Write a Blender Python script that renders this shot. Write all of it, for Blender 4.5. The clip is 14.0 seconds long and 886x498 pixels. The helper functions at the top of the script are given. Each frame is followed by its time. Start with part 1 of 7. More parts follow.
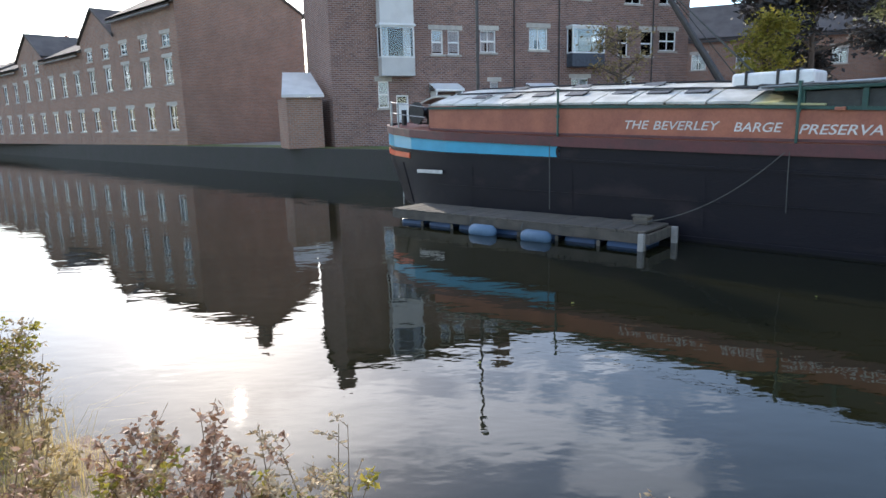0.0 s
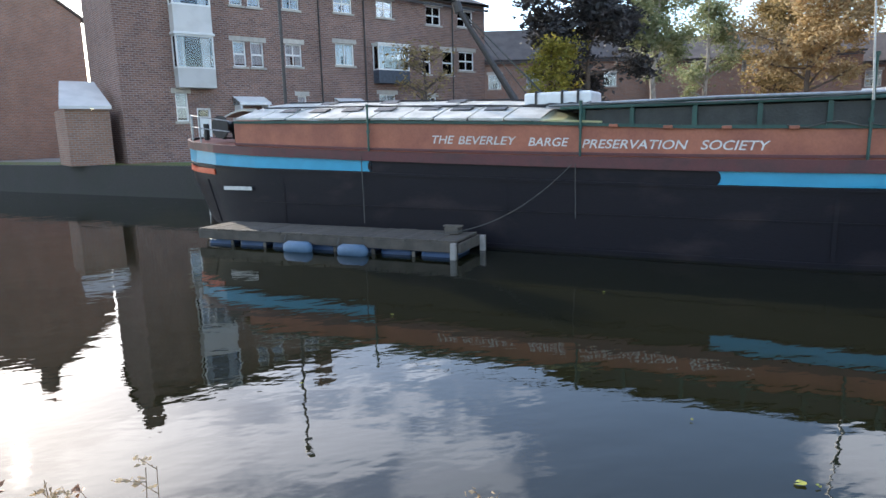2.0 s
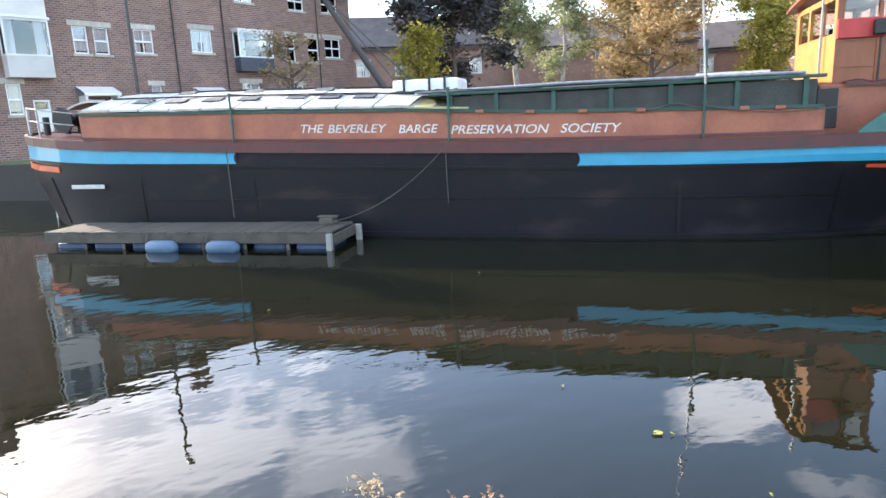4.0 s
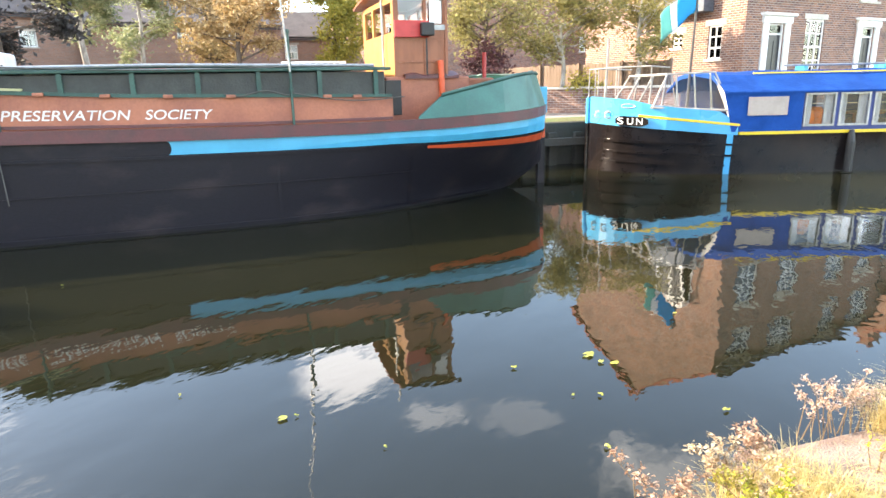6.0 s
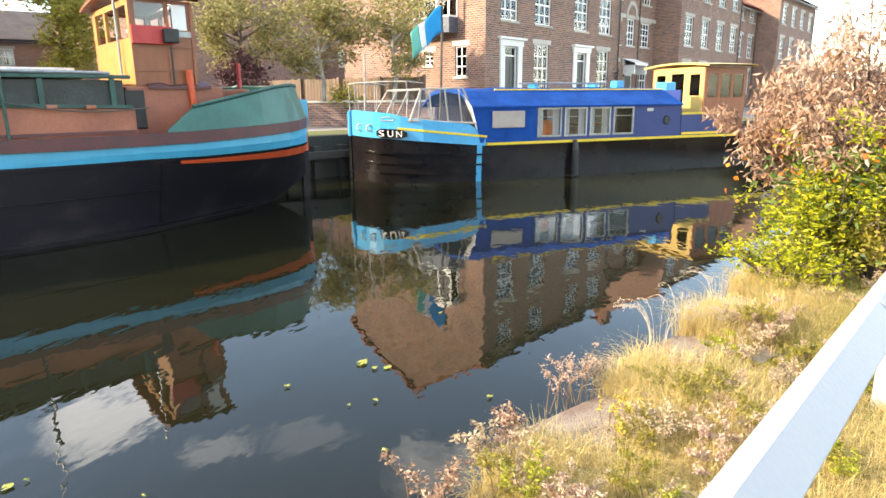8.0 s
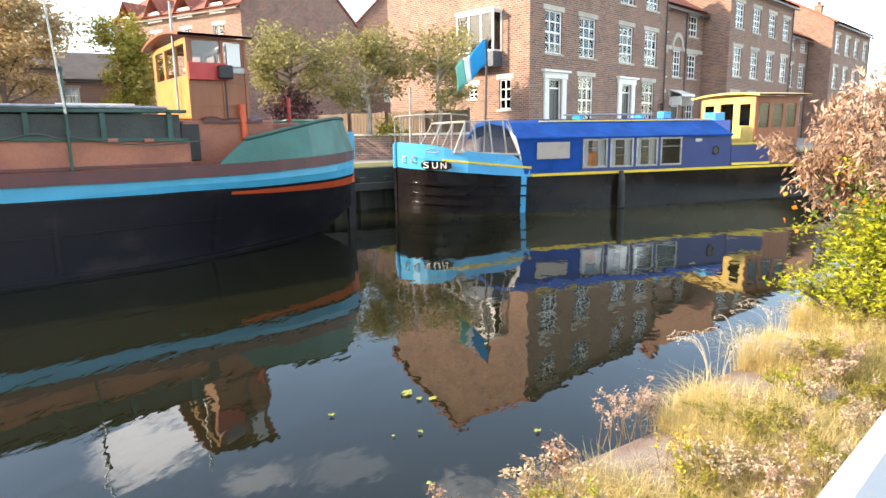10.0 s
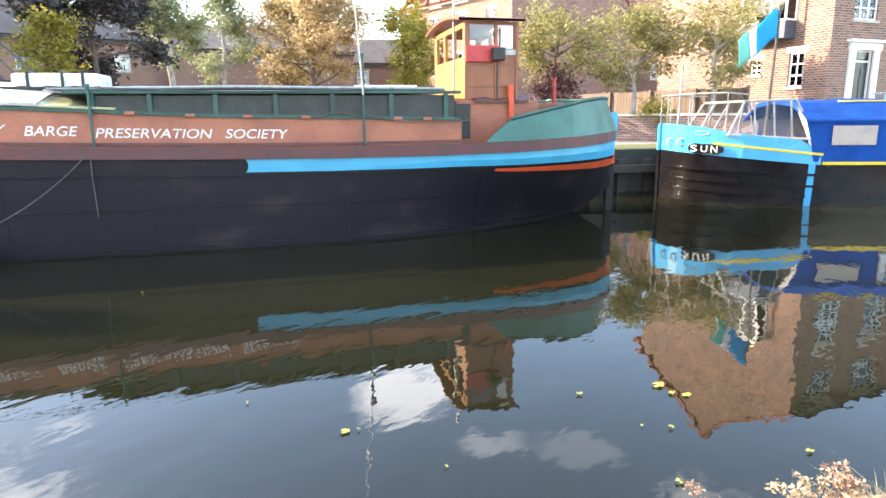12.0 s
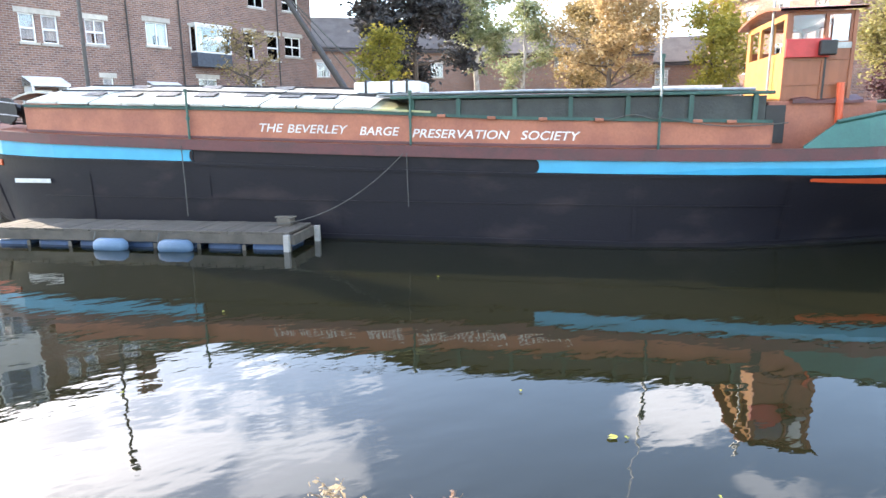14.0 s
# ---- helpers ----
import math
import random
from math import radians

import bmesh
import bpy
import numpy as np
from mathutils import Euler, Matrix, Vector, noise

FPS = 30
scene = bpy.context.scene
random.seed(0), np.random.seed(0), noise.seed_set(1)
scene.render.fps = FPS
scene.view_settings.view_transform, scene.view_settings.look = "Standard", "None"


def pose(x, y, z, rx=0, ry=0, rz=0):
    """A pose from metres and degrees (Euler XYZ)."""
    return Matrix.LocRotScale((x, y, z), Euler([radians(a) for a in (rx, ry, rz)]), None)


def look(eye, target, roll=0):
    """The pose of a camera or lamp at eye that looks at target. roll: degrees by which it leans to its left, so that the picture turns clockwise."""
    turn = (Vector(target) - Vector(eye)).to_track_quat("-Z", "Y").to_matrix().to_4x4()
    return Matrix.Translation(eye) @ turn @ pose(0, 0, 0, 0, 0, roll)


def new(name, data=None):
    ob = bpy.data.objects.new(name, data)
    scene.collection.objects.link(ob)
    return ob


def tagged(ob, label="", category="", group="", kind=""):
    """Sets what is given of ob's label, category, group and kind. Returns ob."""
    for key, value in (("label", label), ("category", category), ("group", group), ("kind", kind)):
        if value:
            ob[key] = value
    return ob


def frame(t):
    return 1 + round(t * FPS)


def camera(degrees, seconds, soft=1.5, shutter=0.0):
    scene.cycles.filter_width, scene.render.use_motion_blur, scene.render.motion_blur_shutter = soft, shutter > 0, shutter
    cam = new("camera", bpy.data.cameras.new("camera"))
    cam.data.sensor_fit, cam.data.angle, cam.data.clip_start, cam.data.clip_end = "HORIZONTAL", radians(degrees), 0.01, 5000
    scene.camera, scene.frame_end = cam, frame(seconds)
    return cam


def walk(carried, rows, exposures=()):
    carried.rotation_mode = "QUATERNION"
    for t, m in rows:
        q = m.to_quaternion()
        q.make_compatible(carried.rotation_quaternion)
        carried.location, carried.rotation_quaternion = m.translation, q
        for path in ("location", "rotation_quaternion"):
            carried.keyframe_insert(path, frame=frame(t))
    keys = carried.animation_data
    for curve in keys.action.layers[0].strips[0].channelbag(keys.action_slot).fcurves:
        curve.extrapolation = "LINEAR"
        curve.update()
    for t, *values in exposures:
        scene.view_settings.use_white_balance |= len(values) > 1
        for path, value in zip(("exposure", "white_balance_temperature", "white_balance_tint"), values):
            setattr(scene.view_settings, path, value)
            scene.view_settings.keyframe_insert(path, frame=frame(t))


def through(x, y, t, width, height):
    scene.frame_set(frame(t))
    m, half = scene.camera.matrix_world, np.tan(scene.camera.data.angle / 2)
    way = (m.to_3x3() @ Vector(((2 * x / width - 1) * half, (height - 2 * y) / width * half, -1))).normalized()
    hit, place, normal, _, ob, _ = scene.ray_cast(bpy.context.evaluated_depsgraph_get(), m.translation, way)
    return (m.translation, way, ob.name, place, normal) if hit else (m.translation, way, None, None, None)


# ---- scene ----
cam = camera(70.2, 14.0)
PATH = [
    (0, (0.816, 1.559, 2.064), (0.854, 3.519, 1.668), -1.50),
    (0.5, (0.831, 1.591, 2.066), (1.024, 3.545, 1.684), -1.80),
    (1, (0.823, 1.577, 2.063), (1.143, 3.518, 1.701), -1.40),
    (1.5, (0.819, 1.562, 2.062), (1.296, 3.472, 1.707), -1.40),
    (2, (0.818, 1.563, 2.061), (1.424, 3.434, 1.696), -1.30),
    (4.5, (0.836, 1.517, 2.059), (1.940, 3.121, 1.604), -1.80),
    (5, (0.804, 1.552, 2.075), (2.131, 2.964, 1.579), -0.87),
    (5.5, (0.752, 1.603, 2.086), (2.351, 2.699, 1.592), -1.77),
    (6, (0.910, 1.528, 2.082), (2.655, 2.371, 1.585), -1.24),
    (6.5, (0.960, 1.523, 2.060), (2.803, 2.130, 1.574), -0.81),
    (7, (0.948, 1.482, 2.051), (2.847, 1.899, 1.581), -0.85),
    (7.5, (0.919, 1.463, 2.067), (2.847, 1.701, 1.592), -0.51),
    (7.7, (0.937, 1.463, 2.063), (2.871, 1.641, 1.587), -0.60),
    (9.8, (0.999, 1.498, 2.026), (2.951, 1.733, 1.661), -0.70),
    (10, (0.998, 1.499, 2.023), (2.941, 1.802, 1.658), -0.96),
    (10.5, (1.003, 1.527, 2.037), (2.905, 2.010, 1.650), -1.00),
    (11, (0.957, 1.545, 2.046), (2.790, 2.236, 1.647), -0.99),
    (11.5, (0.933, 1.564, 2.044), (2.696, 2.416, 1.639), -0.84),
    (12, (0.896, 1.569, 2.037), (2.564, 2.591, 1.620), -0.55),
    (12.5, (0.843, 1.560, 2.055), (2.411, 2.730, 1.638), -0.12),
    (13, (0.825, 1.549, 2.059), (2.253, 2.892, 1.664), -0.21),
    (13.5, (0.833, 1.568, 2.056), (2.095, 3.067, 1.656), -0.25),
    (14, (0.809, 1.539, 2.061), (1.877, 3.180, 1.655), -0.52),
]
walk(cam, [(t, look(eye, target, roll)) for t, eye, target, roll in PATH],
     exposures=((0.0, 0.3, 6400, 11), (2.0, 0.5, 6400, 11), (4.5, 1.45, 7000, 13), (6.0, 1.8, 7600, 12), (7.5, 1.28, 7800, 10), (10.0, 1.15, 7600, 11), (12.0, 1.75, 7200, 12), (14.0, 1.75, 7000, 13)))

# ---- world, sun ----
SUN_AZ, SUN_EL = radians(-18.2), radians(23.8)
world = bpy.data.worlds.new("world")
scene.world = world
world.use_nodes = True
wn, wl = world.node_tree.nodes, world.node_tree.links
wn.clear()
w_out = wn.new("ShaderNodeOutputWorld")
w_bg = wn.new("ShaderNodeBackground")
w_bg.inputs["Strength"].default_value = 0.29
w_sky = wn.new("ShaderNodeTexSky")
w_sky.sky_type = "NISHITA"
w_sky.sun_disc = False
w_sky.sun_elevation, w_sky.sun_rotation = SUN_EL, SUN_AZ
w_sky.air_density, w_sky.dust_density, w_sky.ozone_density = 1.0, 0.8, 2.2
# broken cloud on a flat layer overhead
w_tc = wn.new("ShaderNodeTexCoord")
w_sep = wn.new("ShaderNodeSeparateXYZ")
wl.new(w_tc.outputs["Generated"], w_sep.inputs[0])


def w_math(op, a, b=None):
    n = wn.new("ShaderNodeMath")
    n.operation = op
    for i, v in enumerate((a, b)):
        if v is None:
            continue
        if isinstance(v, (int, float)):
            n.inputs[i].default_value = v
        else:
            wl.new(v, n.inputs[i])
    return n.outputs[0]


def w_smooth(v, lo, hi):
    n = wn.new("ShaderNodeMapRange")
    n.interpolation_type = "SMOOTHSTEP"
    wl.new(v, n.inputs["Value"])
    n.inputs["From Min"].default_value, n.inputs["From Max"].default_value = lo, hi
    return n.outputs[0]


def w_noise(scale, detail, rough):
    n = wn.new("ShaderNodeTexNoise")
    n.inputs["Scale"].default_value, n.inputs["Detail"].default_value, n.inputs["Roughness"].default_value = scale, detail, rough
    n.inputs["Distortion"].default_value = 0.3
    wl.new(w_vec.outputs[0], n.inputs["Vector"])
    return n.outputs["Fac"]


w_up = w_math("ADD", w_math("MAXIMUM", w_sep.outputs[2], 0.0), 0.10)
w_vec = wn.new("ShaderNodeCombineXYZ")
wl.new(w_math("DIVIDE", w_sep.outputs[0], w_up), w_vec.inputs[0])
wl.new(w_math("DIVIDE", w_sep.outputs[1], w_up), w_vec.inputs[1])
w_az = w_math("MULTIPLY", w_math("ARCTAN2", w_sep.outputs[0], w_sep.outputs[1]), 57.2958)
w_el = w_math("MULTIPLY", w_math("ARCSINE", w_sep.outputs[2]), 57.2958)
w_edge = w_math("ADD", w_math("MULTIPLY", w_math("SUBTRACT", w_noise(2.3, 8, 0.6), 0.5), 3.0), w_math("MULTIPLY", w_math("SUBTRACT", w_noise(7.5, 6, 0.6), 0.5), 1.6))
# single clouds: bearing, height, half width, half height in degrees, thickness
CLOUDS = ((54.5, 25.0, 4.8, 1.9, 1.0), (56.5, 22.3, 4.0, 1.6, 0.8), (63.0, 29.3, 5.0, 1.4, 0.42), (71.0, 29.2, 5.5, 1.2, 0.2), (8.0, 27.0, 13.0, 4.2, 0.95), (17.0, 31.0, 8.0, 3.0, 0.7),
          (-9.0, 27.0, 11.0, 4.5, 0.9), (15.5, 21.4, 2.6, 0.7, 0.7), (-24.0, 18.8, 5.0, 1.0, 0.7), (25.5, 23.6, 2.2, 0.6, 0.35), (5.0, 21.8, 6.0, 1.0, 0.5), (34.0, 40.0, 14.0, 4.0, 0.7), (88.0, 33.0, 9.0, 3.0, 0.6))
w_cover = None
for c_az, c_el, c_w, c_h, c_d in CLOUDS:
    da = w_math("DIVIDE", w_math("SUBTRACT", w_az, c_az), c_w)
    de = w_math("DIVIDE", w_math("SUBTRACT", w_el, c_el), c_h)
    r_ = w_math("SQRT", w_math("ADD", w_math("MULTIPLY", da, da), w_math("MULTIPLY", de, de)))
    one = w_math("MULTIPLY", w_smooth(w_math("ADD", w_math("SUBTRACT", 1.0, r_), w_edge), -0.12, 0.55), c_d)
    w_cover = one if w_cover is None else w_math("MAXIMUM", w_cover, one)
# scattered cloud over the rest of the sky
w_rest = w_math("MULTIPLY", w_smooth(w_noise(1.9, 8, 0.56), 0.51, 0.62), w_smooth(w_math("ABSOLUTE", w_math("SUBTRACT", w_az, 30.0)), 72.0, 100.0))
w_cover = w_math("MULTIPLY", w_math("MAXIMUM", w_cover, w_rest), 0.92)
w_mix = wn.new("ShaderNodeMixRGB")
wl.new(w_cover, w_mix.inputs[0])
wl.new(w_sky.outputs[0], w_mix.inputs[1])
w_cl = wn.new("ShaderNodeMixRGB")
w_cl.blend_type, w_cl.inputs[0].default_value = "ADD", 1.0
wl.new(w_sky.outputs[0], w_cl.inputs[1])
w_cl.inputs[2].default_value = (6.0, 5.8, 5.5, 1)
wl.new(w_cl.outputs[0], w_mix.inputs[2])
wl.new(w_mix.outputs[0], w_bg.inputs["Color"])
wl.new(w_bg.outputs[0], w_out.inputs[0])

sun_data = bpy.data.lights.new("sun", "SUN")
sun_data.energy, sun_data.angle, sun_data.color = 5.0, radians(0.53), (1.0, 0.90, 0.76)
sun = new("sun", sun_data)
sun_dir = Vector((math.sin(SUN_AZ) * math.cos(SUN_EL), math.cos(SUN_AZ) * math.cos(SUN_EL), math.sin(SUN_EL)))
sun.matrix_world = look(sun_dir * 60, (0, 0, 0))


# ---- materials ----
def material(name, color, rough=0.6, metal=0.0, vary=0.25, scale=8.0, fine=60.0, bump=0.15, second=None, amount=0.5, island=False, stretch=(1, 1, 1), edge=(0.42, 0.62), spec=0.5):
    """Painted, weathered or natural surface: colour varied by noise at two scales, stains of a second colour, fine relief."""
    m = bpy.data.materials.new(name)
    m.use_nodes = True
    nt = m.node_tree
    N, L = nt.nodes, nt.links
    b = N["Principled BSDF"]
    b.inputs["Roughness"].default_value, b.inputs["Metallic"].default_value = rough, metal
    b.inputs["Specular IOR Level"].default_value = spec
    tc, mp = N.new("ShaderNodeTexCoord"), N.new("ShaderNodeMapping")
    mp.inputs["Scale"].default_value = stretch
    L.new(tc.outputs["Object"], mp.inputs[0])

    def noise_node(s, d=5):
        n = N.new("ShaderNodeTexNoise")
        n.inputs["Scale"].default_value, n.inputs["Detail"].default_value = s, d
        L.new(mp.outputs[0], n.inputs["Vector"])
        return n

    big, small = noise_node(scale), noise_node(fine, 3)
    base = (*color, 1)
    mix = N.new("ShaderNodeMixRGB")
    mix.inputs[1].default_value = base
    mix.inputs[2].default_value = (*(second or [c * 0.55 for c in color]), 1)
    rp = N.new("ShaderNodeValToRGB")
    rp.color_ramp.elements[0].position, rp.color_ramp.elements[1].position = edge
    rp.color_ramp.elements[1].color = (amount, amount, amount, 1)
    L.new(big.outputs["Fac"], rp.inputs[0])
    L.new(rp.outputs[0], mix.inputs[0])
    hsv = N.new("ShaderNodeHueSaturation")
    mr = N.new("ShaderNodeMapRange")
    mr.inputs["To Min"].default_value, mr.inputs["To Max"].default_value = 1 - vary, 1 + vary
    L.new(small.outputs["Fac"], mr.inputs["Value"])
    val = mr.outputs[0]
    rnd = None
    if island:
        g = N.new("ShaderNodeNewGeometry")
        rnd = g.outputs["Random Per Island"]
    else:
        g = N.new("ShaderNodeObjectInfo")
        rnd = g.outputs["Random"]
    mr2 = N.new("ShaderNodeMapRange")
    k = 0.45 if island else 0.12
    mr2.inputs["To Min"].default_value, mr2.inputs["To Max"].default_value = 1 - k, 1 + k
    L.new(rnd, mr2.inputs["Value"])
    mu = N.new("ShaderNodeMath")
    mu.operation = "MULTIPLY"
    L.new(val, mu.inputs[0])
    L.new(mr2.outputs[0], mu.inputs[1])
    L.new(mu.outputs[0], hsv.inputs["Value"])
    L.new(mix.outputs[0], hsv.inputs["Color"])
    L.new(hsv.outputs[0], b.inputs["Base Color"])
    rr = N.new("ShaderNodeMapRange")
    rr.inputs["To Min"].default_value, rr.inputs["To Max"].default_value = max(rough - 0.12, 0.02), min(rough + 0.12, 1)
    L.new(big.outputs["Fac"], rr.inputs["Value"])
    L.new(rr.outputs[0], b.inputs["Roughness"])
    if bump:
        bp = N.new("ShaderNodeBump")
        bp.inputs["Strength"].default_value, bp.inputs["Distance"].default_value = bump, 0.02
        L.new(small.outputs["Fac"], bp.inputs["Height"])
        L.new(bp.outputs[0], b.inputs["Normal"])
    return m


def brick(name, c1, c2, mortar):
    """Brickwork of real size, in courses, with patchy colour."""
    m = bpy.data.materials.new(name)
    m.use_nodes = True
    N, L = m.node_tree.nodes, m.node_tree.links
    b = N["Principled BSDF"]
    b.inputs["Roughness"].default_value = 0.85
    tc, sp, cb = N.new("ShaderNodeTexCoord"), N.new("ShaderNodeSeparateXYZ"), N.new("ShaderNodeCombineXYZ")
    L.new(tc.outputs["Object"], sp.inputs[0])
    ad = N.new("ShaderNodeMath")
    L.new(sp.outputs[0], ad.inputs[0])
    L.new(sp.outputs[1], ad.inputs[1])
    L.new(ad.outputs[0], cb.inputs[0])
    L.new(sp.outputs[2], cb.inputs[1])
    t = N.new("ShaderNodeTexBrick")
    t.inputs["Color1"].default_value, t.inputs["Color2"].default_value, t.inputs["Mortar"].default_value = (*c1, 1), (*c2, 1), (*mortar, 1)
    t.inputs["Scale"].default_value = 1.0
    t.inputs["Brick Width"].default_value, t.inputs["Row Height"].default_value = 0.225, 0.0825
    t.inputs["Mortar Size"].default_value, t.inputs["Bias"].default_value = 0.011, -0.1
    L.new(cb.outputs[0], t.inputs["Vector"])
    n = N.new("ShaderNodeTexNoise")
    n.inputs["Scale"].default_value, n.inputs["Detail"].default_value = 0.9, 6
    L.new(tc.outputs["Object"], n.inputs["Vector"])
    mr = N.new("ShaderNodeMapRange")
    mr.inputs["To Min"].default_value, mr.inputs["To Max"].default_value = 0.65, 1.3
    L.new(n.outputs["Fac"], mr.inputs["Value"])
    h = N.new("ShaderNodeHueSaturation")
    L.new(t.outputs["Color"], h.inputs["Color"])
    L.new(mr.outputs[0], h.inputs["Value"])
    L.new(h.outputs[0], b.inputs["Base Color"])
    bp = N.new("ShaderNodeBump")
    bp.invert = True
    bp.inputs["Strength"].default_value, bp.inputs["Distance"].default_value = 0.6, 0.01
    L.new(t.outputs["Fac"], bp.inputs["Height"])
    L.new(bp.outputs[0], b.inputs["Normal"])
    return m


def glass(name, tint=(0.93, 0.96, 1.0), see=0.95):
    """A thin pane: clear, with real mirror gloss at its surface."""
    m = bpy.data.materials.new(name)
    m.use_nodes = True
    N, L = m.node_tree.nodes, m.node_tree.links
    N.clear()
    out, mix, tr, gl, fr = (N.new("ShaderNode" + k) for k in ("OutputMaterial", "MixShader", "BsdfTransparent", "BsdfGlossy", "Fresnel"))
    tr.inputs[0].default_value = (*[c * see for c in tint], 1)
    gl.inputs["Roughness"].default_value = 0.03
    fr.inputs[0].default_value = 1.65
    L.new(fr.outputs[0], mix.inputs[0])
    L.new(tr.outputs[0], mix.inputs[1])
    L.new(gl.outputs[0], mix.inputs[2])
    L.new(mix.outputs[0], out.inputs[0])
    return m


def water_material():
    m = bpy.data.materials.new("water")
    m.use_nodes = True
    N, L = m.node_tree.nodes, m.node_tree.links
    b = N["Principled BSDF"]
    b.inputs["Base Color"].default_value = (0.0105, 0.0108, 0.0052, 1)
    b.inputs["Roughness"].default_value = 0.012
    b.inputs["IOR"].default_value = 1.42
    tc, mp = N.new("ShaderNodeTexCoord"), N.new("ShaderNodeMapping")
    mp.inputs["Rotation"].default_value = (0, 0, radians(40))
    mp.inputs["Scale"].default_value = (1.0, 1.9, 1)
    L.new(tc.outputs["Object"], mp.inputs[0])
    hs = []
    for s, d, k in ((0.5, 2, 0.26), (2.4, 2, 0.08), (9.0, 2, 0.010)):
        n = N.new("ShaderNodeTexNoise")
        n.inputs["Scale"].default_value, n.inputs["Detail"].default_value = s, d
        L.new(mp.outputs[0], n.inputs["Vector"])
        mu = N.new("ShaderNodeMath")
        mu.operation = "MULTIPLY"
        mu.inputs[1].default_value = k
        L.new(n.outputs["Fac"], mu.inputs[0])
        hs.append(mu.outputs[0])
    a = N.new("ShaderNodeMath")
    L.new(hs[0], a.inputs[0])
    L.new(hs[1], a.inputs[1])
    a2 = N.new("ShaderNodeMath")
    L.new(a.outputs[0], a2.inputs[0])
    L.new(hs[2], a2.inputs[1])
    bp = N.new("ShaderNodeBump")
    bp.inputs["Strength"].default_value, bp.inputs["Distance"].default_value = 1.0, 0.03
    L.new(a2.outputs[0], bp.inputs["Height"])
    L.new(bp.outputs[0], b.inputs["Normal"])
    return m


M_WATER = water_material()
M_BRICK_A = brick("brick_brown", (0.25, 0.13, 0.095), (0.13, 0.07, 0.058), (0.32, 0.26, 0.23))
M_BRICK_B = brick("brick_mixed", (0.29, 0.13, 0.078), (0.095, 0.05, 0.045), (0.34, 0.28, 0.24))
M_BRICK_L = brick("brick_old", (0.33, 0.17, 0.11), (0.24, 0.13, 0.09), (0.3, 0.26, 0.22))
M_TILE_RED = material("roof_tile_red", (0.30, 0.095, 0.06), 0.8, scale=1.2, fine=12, bump=0.6, stretch=(1, 3, 1))
M_SLATE = material("roof_slate", (0.125, 0.105, 0.095), 0.92, scale=1.0, fine=12, bump=0.5)
M_WHITE = material("white_paint", (0.78, 0.78, 0.76), 0.45, vary=0.06, scale=3, fine=40, bump=0.05, amount=0.15)
M_STONE = material("stone_lintel", (0.50, 0.46, 0.40), 0.85, scale=3, fine=40, amount=0.35)
M_GLASS = glass("window_glass")
M_CURTAIN = material("curtain", (0.62, 0.62, 0.60), 0.9, vary=0.1, scale=1.5, fine=25, stretch=(6, 6, 0.3), bump=0.3)
M_ROOM_SHADE = material("dark_interior", (0.05, 0.045, 0.04), 0.9, bump=0)
M_DOOR_DARK = material("dark_door_paint", (0.015, 0.018, 0.025), 0.35, bump=0.03)
M_BAY_BLUE = material("grey_blue_cladding", (0.07, 0.085, 0.11), 0.55, bump=0.05)
M_GREY_PANEL = material("white_render", (0.62, 0.60, 0.57), 0.8, vary=0.08, scale=1.5, fine=30, amount=0.25)
M_PIPE = material("black_pipe", (0.05, 0.043, 0.04), 0.5, bump=0.05)
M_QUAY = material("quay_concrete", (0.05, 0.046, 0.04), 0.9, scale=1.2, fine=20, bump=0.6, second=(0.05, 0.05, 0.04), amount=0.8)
M_ROAD = material("paving", (0.25, 0.22, 0.20), 0.9, scale=0.6, fine=25, bump=0.3, amount=0.4)
M_GRASSGROUND = material("turf", (0.11, 0.15, 0.03), 0.95, scale=0.8, fine=25, bump=0.8, second=(0.16, 0.13, 0.06), amount=0.8)
M_EARTH = material("dry_bank_earth", (0.20, 0.16, 0.08), 0.95, scale=2.5, fine=40, bump=0.9, second=(0.10, 0.11, 0.035), amount=0.8)


# ---- mesh helpers ----
def part(name, bm, mat, parent=None, label="", smooth=False):
    me = bpy.data.meshes.new(name)
    bmesh.ops.recalc_face_normals(bm, faces=bm.faces)
    bm.to_mesh(me)
    bm.free()
    if smooth:
        for p in me.polygons:
            p.use_smooth = True
    if mat:
        me.materials.append(mat)
    ob = new(name, me)
    if parent:
        ob.parent = parent
    if label:
        ob["label"] = label
    return ob


def again(ob, parent, m):
    """One more piece on the same mesh."""
    o = new(ob.name.split(".")[0], ob.data)
    o.parent = parent
    o.matrix_local = m
    return o


def thing(name, m, label, category, group="", kind=""):
    ob = new(name)
    ob.empty_display_size = 0.3
    ob.matrix_world = m
    return tagged(ob, label, category, group, kind)


def box(bm, x0, x1, y0, y1, z0, z1, bevel=0.0):
    vs = [bm.verts.new((x, y, z)) for x in (x0, x1) for y in (y0, y1) for z in (z0, z1)]
    fs = [bm.faces.new([vs[i] for i in f]) for f in ((0, 1, 3, 2), (4, 6, 7, 5), (0, 4, 5, 1), (2, 3, 7, 6), (0, 2, 6, 4), (1, 5, 7, 3))]
    if bevel:
        es = list({e for f in fs for e in f.edges})
        bmesh.ops.bevel(bm, geom=es, offset=bevel, segments=2, affect="EDGES", profile=0.5)
    return bm


def boxes(*rows, bevel=0.0):
    bm = bmesh.new()
    for r in rows:
        box(bm, *r, bevel=bevel)
    return bm


